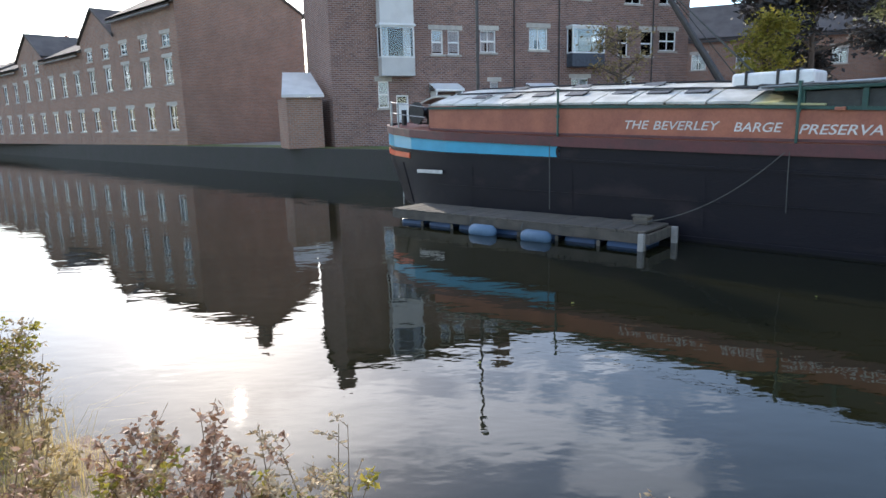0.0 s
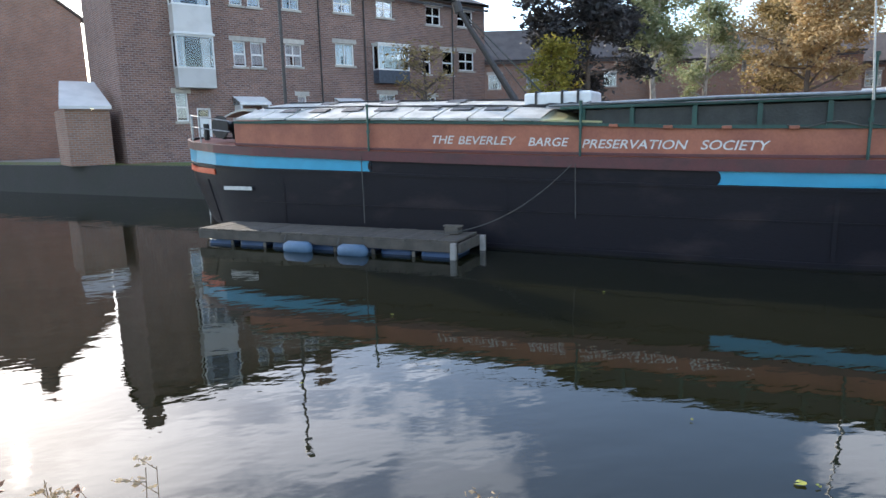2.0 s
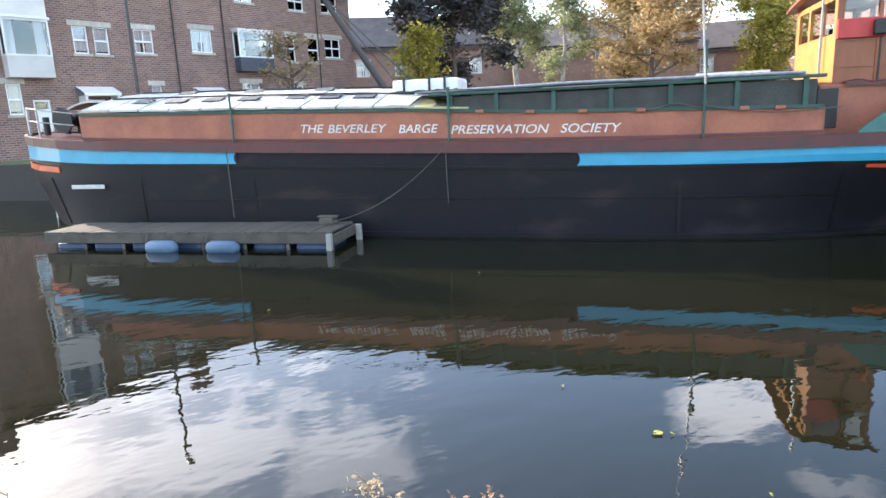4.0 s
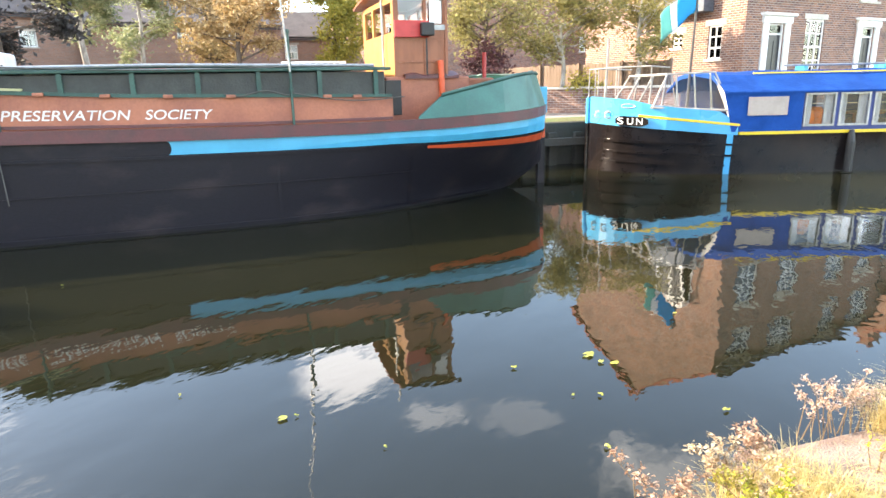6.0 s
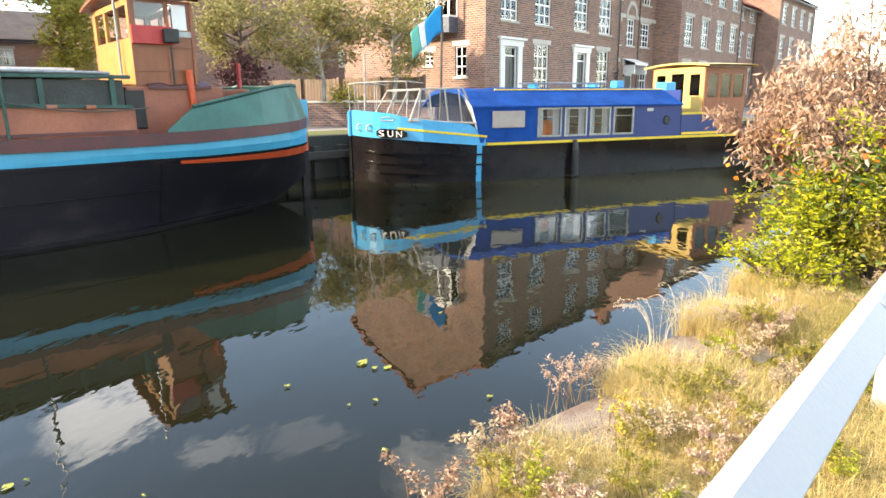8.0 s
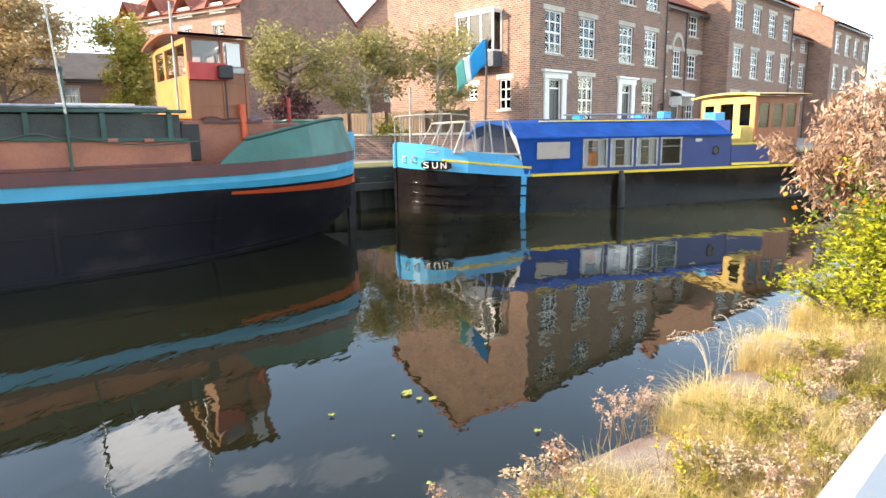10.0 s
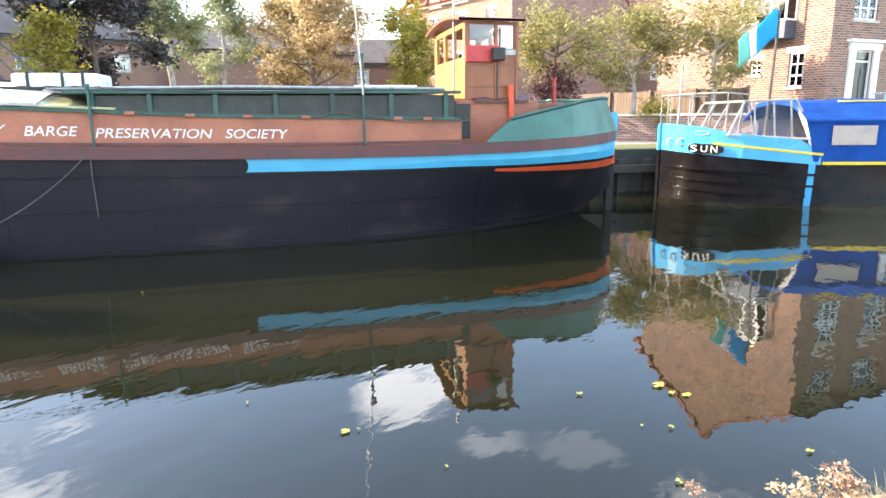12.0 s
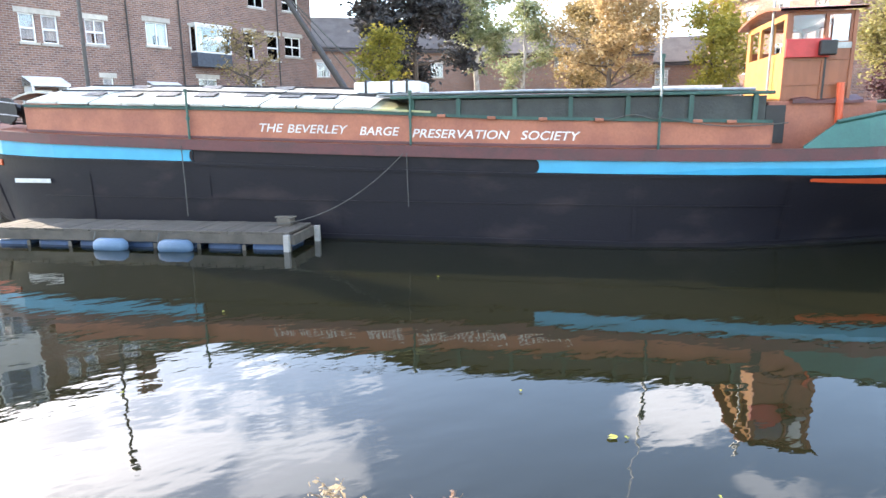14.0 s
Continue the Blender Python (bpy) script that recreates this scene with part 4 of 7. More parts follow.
# sloping end of the hatch cover
bm = bmesh.new()
rows = []
for s_, k in ((10.66, 1.0), (11.1, 0.55), (11.7, 0.12)):
    e = curve(s_, COAM) + 0.06
    rows.append([(s_, y, e + (roof_z(s_, y) - e) * k + 0.03) for y in (-1.82, -1.2, -0.6, 0, 0.6, 1.2, 1.82)])
loft(bm, rows)
ce = part("cover_end", bm, M_COVER_END, barge, "sloping pale end of the hatch cover")
sm = ce.modifiers.new("thick", "SOLIDIFY")
sm.thickness = 0.03

# wheelhouse on its casing
part("casing", boxes((17.15, 18.75, -1.25, 1.25, 1.5, 2.28), bevel=0.03), M_RUSTRED, barge, "red-brown engine casing")
part("casing_doorway", boxes((17.12, 17.42, -1.29, -1.22, 1.62, 2.22), bevel=0.01), M_BLACK, barge)
bm = bmesh.new()
loft(bm, [[(17.5 + k * 0.17, -1.31, 2.30 + 0.03 * math.sin(k * 2.1)), (17.5 + k * 0.17, -1.0, 2.36 + 0.02 * math.sin(k * 1.3)), (17.5 + k * 0.17, -1.0, 2.28), (17.5 + k * 0.17, -1.31, 2.24)] for k in range(7)], close=True)
part("folded_sheet", bm, M_MAROON, barge)
X0, X1, Y = 17.36, 18.34, 1.18
wh_side_holes = [(0.08, X1 - X0 - 0.08, 1.05, 1.42)]
wh = part("wheelhouse", wall_mesh(X1 - X0, 1.47, wh_side_holes, 0.05), M_WOOD_OR, barge, "varnished wooden wheelhouse")
wh.matrix_local = Matrix.Translation((X0, -Y, 2.26))
o = part("wheelhouse_wall", wall_mesh(X1 - X0, 1.47, wh_side_holes, 0.05), M_WOOD_OR, barge)
o.matrix_local = Matrix.Translation((X0, Y - 0.05, 2.26))
front_holes = [(0.16 + i * 0.69, 0.74 + i * 0.69, 0.88, 1.38) for i in range(3)]
# sunlight is put into the front's lighter ochre; the other walls stay brown
for x, mt in ((X0, M_YELLOW), (X1 - 0.05, M_WOOD_OR)):
    o = part("wheelhouse_front" if mt is M_YELLOW else "wheelhouse_back", wall_mesh(2 * Y - 0.104, 1.47, front_holes, 0.05), mt, barge, "ochre panelling with sunlight in its colour" if mt is M_YELLOW else "")
    o.matrix_local = Matrix.Translation((x, Y - 0.052, 2.26)) @ Matrix.Rotation(radians(-90), 4, "Z")
    for h0, h1, z0, z1 in front_holes:
        y0, y1 = Y - 0.052 - h1, Y - 0.052 - h0
        p = part("pane", boxes((x + 0.02, x + 0.025, y0, y1, 2.26 + z0, 2.26 + z1)), M_GLASS, o)
        p.matrix_parent_inverse = o.matrix_local.inverted()
        p.visible_shadow = False
        for ya in (y0 - 0.04, y1):
            q = part("window_upright", boxes((x - 0.012, x + 0.0, ya, ya + 0.04, 2.22 + z0, 2.3 + z1)), M_WHITE if mt is M_YELLOW else M_WOOD_OR, o)
            q.matrix_parent_inverse = o.matrix_local.inverted()
        if mt is M_YELLOW:
            q = part("panel", boxes((x - 0.02, x - 0.002, y0 + 0.02, y1 - 0.02, 2.26 + 0.42, 2.26 + 0.78), bevel=0.006), M_YELLOW, o)
            q.matrix_parent_inverse = o.matrix_local.inverted()
p = part("side_pane", boxes((X0 + 0.08, X1 - 0.08, -Y + 0.02, -Y + 0.025, 3.31, 3.68)), M_GLASS, barge)
p.visible_shadow = False
part("side_mullion", boxes((X0 + 0.54, X0 + 0.59, -Y - 0.004, -Y + 0.045, 3.31, 3.68)), M_WOOD_OR, barge)
part("notice", boxes((X0 + 0.65, X0 + 0.88, -Y - 0.016, -Y - 0.006, 3.28, 3.66)), M_WHITE, barge, "white paper notice")
part("number_plate", boxes((X0 + 0.68, X0 + 0.94, -Y - 0.02, -Y - 0.004, 3.17, 3.26)), M_STEEL, barge)
nb = part("nav_light_board", boxes((X0 - 0.02, X0 + 0.62, -Y - 0.09, -Y - 0.003, 3.04, 3.32), bevel=0.008), M_RED, barge, "red navigation light board")
part("lamp_box", boxes((X0 + 0.44, X0 + 0.68, -Y - 0.22, -Y - 0.094, 3.06, 3.28), bevel=0.02), M_BLACK, nb)
for z in (2.32, 2.62, 3.0):
    part("trim_band", boxes((X0 - 0.015, X1 + 0.015, -Y - 0.02, -Y - 0.003, z, z + 0.04)), M_WOOD_OR, barge)
for x in (X0 + 0.54, X1 - 0.04, X0 - 0.02):
    part("corner_post", boxes((x, x + 0.05, -Y - 0.022, -Y - 0.001, 2.26, 3.72)), M_WOOD_OR, barge)
bm = bmesh.new()
loft(bm, [[(x, y, 3.73 + 0.13 * (1 - (y / 1.3) ** 2) + dz) for y in (-1.3, -0.9, -0.45, 0, 0.45, 0.9, 1.3)] for x, dz in ((X0 - 0.16, 0), (X1 + 0.10, 0), (X1 + 0.10, 0.045), (X0 - 0.16, 0.045), (X0 - 0.16, 0))])
part("wheelhouse_roof", bm, M_WOOD_OR, barge, "cambered brown roof")
bm = bmesh.new()
tube(bm, [(X0 - 0.06, -0.6, 2.4), (X0 - 0.06, -0.6, 4.25)], 0.02, 6)
part("aerial", bm, M_STEEL, barge)
part("cable_duct", boxes((X0 + 0.57, X0 + 0.60, -Y - 0.03, -Y - 0.003, 2.4, 3.04)), M_BLACK, barge)

# the wheelhouse is let into its casing
for ob in list(barge.children):
    if ob.name.split(".")[0] in ("wheelhouse", "wheelhouse_wall", "wheelhouse_front", "wheelhouse_back", "side_pane", "side_mullion", "notice", "number_plate", "nav_light_board", "trim_band", "corner_post", "wheelhouse_roof", "cable_duct"):
        ob.location.z -= 0.10

# green stern bulwark, leaning in
BUL = ((17.5, 0.03), (17.95, 0.36), (18.8, 0.50), (19.6, 0.62), (20.2, 0.63), (20.9, 0.56))
for sd in (-1, 1):
    bm = bmesh.new()
    rr = []
    for s in (17.5, 17.7, 17.95, 18.4, 18.9, 19.2, 19.5, 19.8, 20.0, 20.2, 20.35, 20.5, 20.6, 20.7, 20.76, 20.8, 20.9):
        y0, h = hb(s, 2), curve(s, BUL)
        y1 = y0 - 0.22 * h
        x1 = s - (0.25 * h if s > 20 else 0.0)
        z = sheer(s) + 0.022
        rr.append([(s, sd * (y0 - 0.0), z), (x1, sd * max(y1, 0.02), z + h), (x1, sd * max(y1 - 0.05, 0.0), z + h), (s, sd * max(y0 - 0.05, 0.0), z)])
    loft(bm, rr, close=True)
    part("bulwark", bm, M_GREEN, barge, "dark green stern bulwark")
    bm = bmesh.new()
    tube(bm, [(r[1][0], r[1][1], r[1][2] + 0.015) for r in rr[2:]], 0.035, 6)
    part("bulwark_rail", bm, M_DKGREEN, barge)
bm = bmesh.new()
tube(bm, [(18.2, -1.3, 1.8), (18.17, -1.3, 2.55)], 0.055, 10)
part("vent_pipe", bm, M_ORANGERED, barge, "bright red vent pipe")
bm = bmesh.new()
tube(bm, [(19.6, 0.0, 1.8), (19.6, 0.0, 2.75)], 0.045, 8)
part("stern_post", bm, M_RED, barge)
part("skylight", boxes((18.85, 19.6, -0.5, 0.5, 1.75, 2.25), bevel=0.04), M_WOOD_OR, barge)
part("rudder", boxes((20.85, 21.02, -0.05, 0.05, -0.3, 0.98), bevel=0.015), M_HULL, barge)
part("rudder_stock", boxes((20.85, 21.02, -0.055, 0.055, 0.982, 1.5), bevel=0.015), M_ORANGERED, barge, "orange-red rudder stock")
part("rudder_head", boxes((20.83, 21.05, -0.07, 0.07, 1.5, 2.05), bevel=0.015), M_BLUE_BAND, barge)

# bow gear: windlass, hood, rails, stem
part("fore_hatch", boxes((2.55, 3.5, -0.75, 0.75, 1.9, 2.45), bevel=0.05), M_RUSTRED, barge)
bm = bmesh.new()
loft(bm, [[(2.4 + 1.25 * k / 6, y, 2.47 + 0.22 * math.sin(math.pi * (k + 1) / 8)) for y in (-0.85, 0.85)] for k in range(7)])
hd = part("hood", bm, M_HATCH, barge, "pale curved hood")
sm = hd.modifiers.new("thick", "SOLIDIFY")
sm.thickness = 0.04
for wx, wy, wz in ((1.9, -0.5, 2.5), (1.9, 0.42, 2.5), (2.25, -0.5, 2.42), (2.25, 0.42, 2.42)):
    part("windlass_post", boxes((wx, wx + 0.08, wy, wy + 0.08, 2.0, wz)), M_BLACK, barge)
bm = bmesh.new()
tube(bm, [(2.1, -0.7, 2.3), (2.1, -0.45, 2.3), (2.1, 0.45, 2.3), (2.1, 0.7, 2.3)], 0.14, 12)
part("windlass_drum", bm, M_BLACK, barge)
bm = bmesh.new()
tube(bm, [(2.1, -0.74, 2.3), (2.1, -0.70, 2.3)], 0.28, 14)
part("windlass_wheel", bm, M_BLACK, barge)
for s, y in ((1.15, -0.72), (1.6, -1.15), (2.3, -1.55), (1.15, 0.72), (1.6, 1.15), (2.3, 1.55)):
    bm = bmesh.new()
    tube(bm, [(s, y, sheer(s)), (s, y, sheer(s) + 0.62)], 0.02, 6)
    part("bow_stanchion", bm, M_STEEL, barge)
for sd in (-1, 1):
    for dz in (0.34, 0.6):
        bm = bmesh.new()
        tube(bm, [(1.15, sd * 0.72, sheer(1.15) + dz), (1.6, sd * 1.15, sheer(1.6) + dz), (2.3, sd * 1.55, sheer(2.3) + dz), (3.4, sd * 1.72, sheer(3.4) + dz * 0.9)], 0.012, 5)
        part("bow_rail", bm, M_STEEL, barge)
    bm = bmesh.new()
    tube(bm, [(1.5, sd * 0.6, sheer(1.5)), (1.5, sd * 0.6, sheer(1.5) + 0.4)], 0.07, 8)
    part("bollard", bm, M_BLACK, barge)
bm = bmesh.new()
tube(bm, [(0.77, 0, -0.6), (0.77, 0, 2.15)], 0.05, 8)
part("stem_post", bm, M_STEEL, barge, "worn bright steel stem")
for s_, out_ in ((7.33, -1), (13.5, 1)):
    bm = bmesh.new()
    zc, hh = (band_low(s_) + band_top(s_)) / 2, (band_top(s_) - band_low(s_)) / 2 + 0.004
    arc = [(s_ + out_ * 0.07 * math.cos(a * math.pi / 10), zc + hh * math.sin(a * math.pi / 10)) for a in range(-5, 6)]
    loft(bm, [[(x, -hb(s_, zc) - o_, z) for x, z in arc] + [(s_, -hb(s_, zc) - o_, zc + hh), (s_, -hb(s_, zc) - o_, zc - hh)] for o_ in (0.0, 0.0165)], close=True)
    bmesh.ops.holes_fill(bm, edges=bm.edges)
    part("stripe_notch", bm, M_HULL, barge, "rounded black end of the stripe")
part("draught_mark", boxes((3.45, 4.25, -2.075, -2.06, 0.92, 1.0)), M_LETTER, barge)
bm = bmesh.new()
tube(bm, [(11.36, -2.12, 1.5), (11.36, -2.12, 1.2), (11.37, -2.1, 0.6)], 0.008, 5)
part("mooring_line", bm, M_ROPE, barge)
bm = bmesh.new()
tube(bm, [(11.3 - 2.2 * k / 14, -2.1 - 0.8 * k / 14, 0.36 + 1.14 * (1 - k / 14) ** 2.1) for k in range(15)], 0.008, 6)
part("mooring_line", bm, M_ROPE, barge)
bm = bmesh.new()
tube(bm, [(7.15, -2.12, 1.62), (7.17, -2.13, 0.9), (7.22, -2.2, 0.36)], 0.009, 6)
part("mooring_line", bm, M_ROPE, barge)

tank = thing("water_tank", barge.matrix_world @ Matrix.Translation((9.98, -0.75, 2.44)), "white plastic tank lashed with dark rope on hatch boards", "tank")
part("body", boxes((0, 1.3, 0, 0.8, 0.0, 0.30), bevel=0.05), M_TANK, tank)
part("cradle", boxes((-0.05, 1.35, -0.05, 0.85, -0.10, 0.003), bevel=0.01), M_BLACK, tank)
for x in (0.25, 0.75, 1.05):
    bm = bmesh.new()
    tube(bm, [(x, -0.02, -0.05), (x, -0.02, 0.31), (x, 0.82, 0.31), (x, 0.82, -0.05)], 0.024, 6)
    part("lashing", bm, M_BLACK, tank)
bm = bmesh.new()
tube(bm, [(k * 0.13, -0.03, 0.05 + 0.04 * abs(math.sin(k * 1.1))) for k in range(11)], 0.02, 6)
part("lashing", bm, M_BLACK, tank)
board = thing("notice_board", barge.matrix_world @ Matrix.Translation((15.6, 0.9, 2.50)), "narrow white signboard lying on the hold cover", "sign")
part("board", boxes((0, 1.3, 0, 0.03, 0.0, 0.14), bevel=0.005), M_WHITE, board)
for k in range(9):
    part("bar", boxes((0.12 + k * 0.12, 0.2 + k * 0.12, -0.006, -0.002, 0.04, 0.10)), M_BLACK, board)

# ---- floating work pontoon ----
M_PLANK = material("weathered_plank", (0.105, 0.09, 0.072), 0.85, scale=4, fine=40, bump=0.5, stretch=(1, 6, 1), amount=0.6)
M_FLOAT = material("blue_plastic_float", (0.035, 0.075, 0.16), 0.4, scale=3, bump=0.1, amount=0.4)
M_FENDER = material("faded_blue_fender", (0.09, 0.16, 0.24), 0.5, scale=4, bump=0.05, amount=0.3)
M_PALEWOOD = material("pale_post", (0.36, 0.34, 0.31), 0.8, scale=5, fine=40, bump=0.3, amount=0.6)
PD = Vector((0.746, -0.666))
pont = thing("pontoon", frame_at(4.13 - PD.x * 5.5, 11.17 - PD.y * 5.5, PD.x, PD.y), "low timber work pontoon on blue floats beside the barge", "pontoon")
bm = boxes((-0.055, 0.055, 0, 1.0, 0.262, 0.30), bevel=0.006)
pl = part("plank", bm, M_PLANK, pont)
pl.matrix_local = Matrix.Translation((0.06, 0, 0))
for i in range(1, 47):
    again(pl, pont, Matrix.Translation((0.06 + i * 0.1175, random.uniform(-0.015, 0.015), random.uniform(-0.006, 0.004))))
for y in (0.0, 0.95):
    part("edge_beam", boxes((0, 5.55, y, y + 0.06, 0.10, 0.26), bevel=0.006), M_PLANK, pont)
part("edge_beam", boxes((5.552, 5.61, 0, 1.01, 0.10, 0.26), bevel=0.006), M_PLANK, pont)
for i in range(7):
    part("float", boxes((0.15 + i * 0.78, 0.75 + i * 0.78, 0.08, 0.92, -0.3, 0.095), bevel=0.06), M_FLOAT, pont)
for i in range(7):
    part("bracket_post", boxes((0.82 + i * 0.78, 0.88 + i * 0.78, -0.02, -0.002, -0.15, 0.09)), M_PLANK, pont)
for x, y in ((5.45, -0.09), (5.62, 0.85)):
    part("corner_post", boxes((x, x + 0.09, y, y + 0.09, -0.4, 0.27), bevel=0.008), M_PALEWOOD, pont, "pale bleached timber post")
part("rope_block", boxes((5.05, 5.3, 0.62, 0.85, 0.302, 0.42), (5.0, 5.35, 0.66, 0.8, 0.422, 0.45), bevel=0.01), M_PLANK, pont)
for x in (2.5, 3.65):
    f = thing("fender", pont.matrix_world @ Matrix.Translation((x, -0.17, 0.06)), "faded blue inflatable fender floating at the pontoon's edge", "fender", "pontoon fenders")
    bm = bmesh.new()
    tube(bm, [(-0.30, 0, 0), (-0.26, 0, 0), (-0.2, 0, 0), (0.2, 0, 0), (0.26, 0, 0), (0.30, 0, 0)], 0.1, 14, taper=[0.03, 0.09, 0.125, 0.125, 0.09, 0.03])
    part("body", bm, M_FENDER, f, smooth=True)
    bm = bmesh.new()
    tube(bm, [(-0.30, 0, 0), (-0.34, 0.06, 0.1), (-0.36, 0.15, 0.2)], 0.012, 5)
    part("lanyard", bm, M_ROPE, f)

# ---- blue passenger boat ----
def cloth(name, color):
    """Thin woven cloth that lets light through."""
    m = material(name, color, 0.8, vary=0.06, scale=6, fine=90, bump=0.2, amount=0.15)
    N, L = m.node_tree.nodes, m.node_tree.links
    t, mx = N.new("ShaderNodeBsdfTranslucent"), N.new("ShaderNodeMixShader")
    t.inputs[0].default_value = (*color, 1)
    mx.inputs[0].default_value = 0.5
    L.new(N["Principled BSDF"].outputs[0], mx.inputs[1])
    L.new(t.outputs[0], mx.inputs[2])
    L.new(mx.outputs[0], N["Material Output"].inputs[0])
    return m


M_SKY = material("sky_blue_gloss", (0.045, 0.34, 0.60), 0.3, vary=0.05, scale=2, bump=0.03, amount=0.2)
M_NAVY = material("royal_blue_paint", (0.028, 0.05, 0.18), 0.4, vary=0.06, scale=2, bump=0.03, amount=0.25, spec=0.3)
M_CANVAS = material("blue_canvas", (0.005, 0.06, 0.27), 0.75, vary=0.1, scale=2.2, fine=14, bump=0.55, amount=0.4, spec=0.12)
M_CLOUDED = material("clouded_plastic", (0.34, 0.29, 0.26), 0.35, vary=0.1, scale=3, fine=20, bump=0.2, amount=0.4)
M_YEL = material("bright_yellow_line", (0.72, 0.50, 0.03), 0.4, vary=0.05, bump=0.02, amount=0.15)
M_CREAMYEL = material("yellow_varnish", (0.72, 0.50, 0.16), 0.35, vary=0.08, scale=3, bump=0.04, amount=0.25)
M_GLOSSBLACK = material("gloss_black_hull", (0.008, 0.007, 0.008), 0.16, scale=1.5, fine=20, bump=0.06, second=(0.024, 0.017, 0.014), amount=0.4, spec=0.3)
M_GREENFLAG = cloth("pale_green_cloth", (0.22, 0.58, 0.52))
M_BLUEFLAG = cloth("blue_cloth", (0.01, 0.40, 0.70))
M_WHITEFLAG = cloth("white_cloth", (0.78, 0.8, 0.8))


M_ORANGE = material("orange_lifejacket", (0.80, 0.16, 0.01), 0.7, bump=0.1, amount=0.2)
boat = thing("passenger_boat", frame_at(17.096, 5.189, W2.x, W2.y, -0.079) @ Matrix.Scale(1.0450, 4), "black and blue canal trip boat with canvas cabin, moored", "boat")
BH = ((0, 0.14), (0.07, 0.5), (0.15, 0.74), (0.27, 0.94), (0.4, 1.09), (0.6, 1.25), (0.8, 1.36), (1.3, 1.55), (2.0, 1.67), (2.8, 1.7), (12.0, 1.7), (12.8, 1.4), (13.4, 0.9), (13.6, 0.3))
BW = ((0, 0.08), (0.15, 0.42), (0.4, 0.78), (0.8, 1.12), (1.5, 1.45), (2.4, 1.6), (3.2, 1.66), (11.5, 1.66), (12.6, 1.1), (13.6, 0.1))
BS = [0, 0.07, 0.15, 0.27, 0.4, 0.6, 0.8, 1.05, 1.3, 1.65, 2.0, 2.4, 2.8, 4, 5, 6, 7, 8, 9, 10, 11, 12, 12.4, 12.8, 13.1, 13.4, 13.6]
BLACK_TOP = ((0, 1.18), (2.8, 0.93), (13.6, 0.95))
BUL_TOP = ((0, 1.78), (0.7, 1.70), (0.95, 1.60), (2.6, 1.42), (2.85, 1.15))


def bb(s, z):
    k = min(max(z, 0) / 0.9, 1.0)
    return curve(s, BW) * (1 - k) + curve(s, BH) * k


def boat_strip(s0, s1, low, high, off, sd=-1, back=0.04):
    bm = bmesh.new()
    rr = []
    for s in [s0] + [s for s in BS if s0 < s < s1] + [s1]:
        a, b = low(s), high(s)
        rr.append([(s, sd * (bb(s, a) - back), a), (s, sd * (bb(s, a) + off), a), (s, sd * (bb(s, b) + off), b), (s, sd * (bb(s, b) - back), b)])
    vv = loft(bm, rr)
    bm.faces.new(vv[0]), bm.faces.new(list(reversed(vv[-1])))
    return bm


bm = bmesh.new()
rr = []
for s in BS:
    side = [(bb(s, z), z) for z in (-0.6, -0.2, 0, 0.3, 0.6)] + [(bb(s, 1), curve(s, BLACK_TOP))]
    rr.append([(s, -y, z) for y, z in reversed(side)] + [(s, y, z) for y, z in side])
vv = loft(bm, rr)
bm.faces.new(vv[0]), bm.faces.new(list(reversed(vv[-1])))
part("hull", bm, M_GLOSSBLACK, boat, smooth=True)


def bt(s):
    return curve(s, BLACK_TOP)


def yl(s):
    return curve(s, ((0, 1.44), (0.9, 1.33), (2.85, 1.12)))


for sd in (-1, 1):
    part("lower_band", boat_strip(0, 2.82, lambda s: bt(s) + 0.003, lambda s: yl(s) - 0.003, 0.012, sd), M_SKY, boat, "pale blue band")
    part("bow_line", boat_strip(0.75, 2.85, yl, lambda s: yl(s) + 0.05, 0.026, sd), M_YEL, boat, "yellow line")
    part("bulwark", boat_strip(0, 2.85, lambda s: yl(s) + 0.001, lambda s: max(curve(s, BUL_TOP), yl(s) + 0.06), 0.01, sd), M_SKY, boat, "sky-blue bow bulwark")
    part("rub_line", boat_strip(2.85, 12.9, lambda s: 0.935, lambda s: 0.995, 0.045, sd), M_YEL, boat, "yellow rubbing line")
    part("stem_band", boat_strip(2.6, 2.73, lambda s: 0.0, lambda s: bt(s), 0.014, sd), M_SKY, boat, "blue upright stripe")
    for z, s1 in ((0.80, 3.3), (0.56, 3.0), (0.34, 2.6)):
        part("strake", boat_strip(0.02, s1, lambda s: z - s * 0.035, lambda s: z + 0.045 - s * 0.035, 0.045, sd), M_GLOSSBLACK, boat)
bm = bmesh.new()
tube(bm, [(-0.03, 0, -0.4), (-0.03, 0, 1.16)], 0.05, 8)
part("stem", bm, M_GLOSSBLACK, boat)
bm = bmesh.new()
tube(bm, [(-0.03, 0, 1.16), (-0.03, 0, 1.74)], 0.052, 8)
part("stem_head", bm, M_SKY, boat, "light blue painted stem head")
bm = bmesh.new()
loft(bm, [[(s, -bb(s, 1) + 0.06, 1.0), (s, bb(s, 1) - 0.06, 1.0)] for s in BS[2:-1]])
part("deck", bm, M_BLACK, boat)
# name plate
def plate_edge(s, up):
    e = min(max(min(s - 0.33, 0.93 - s) / 0.06, 0.0), 1.0)
    mid = 1.265 - 0.045 * (s - 0.33)
    return mid + (0.105 if up else -0.105) * (0.45 + 0.55 * e)


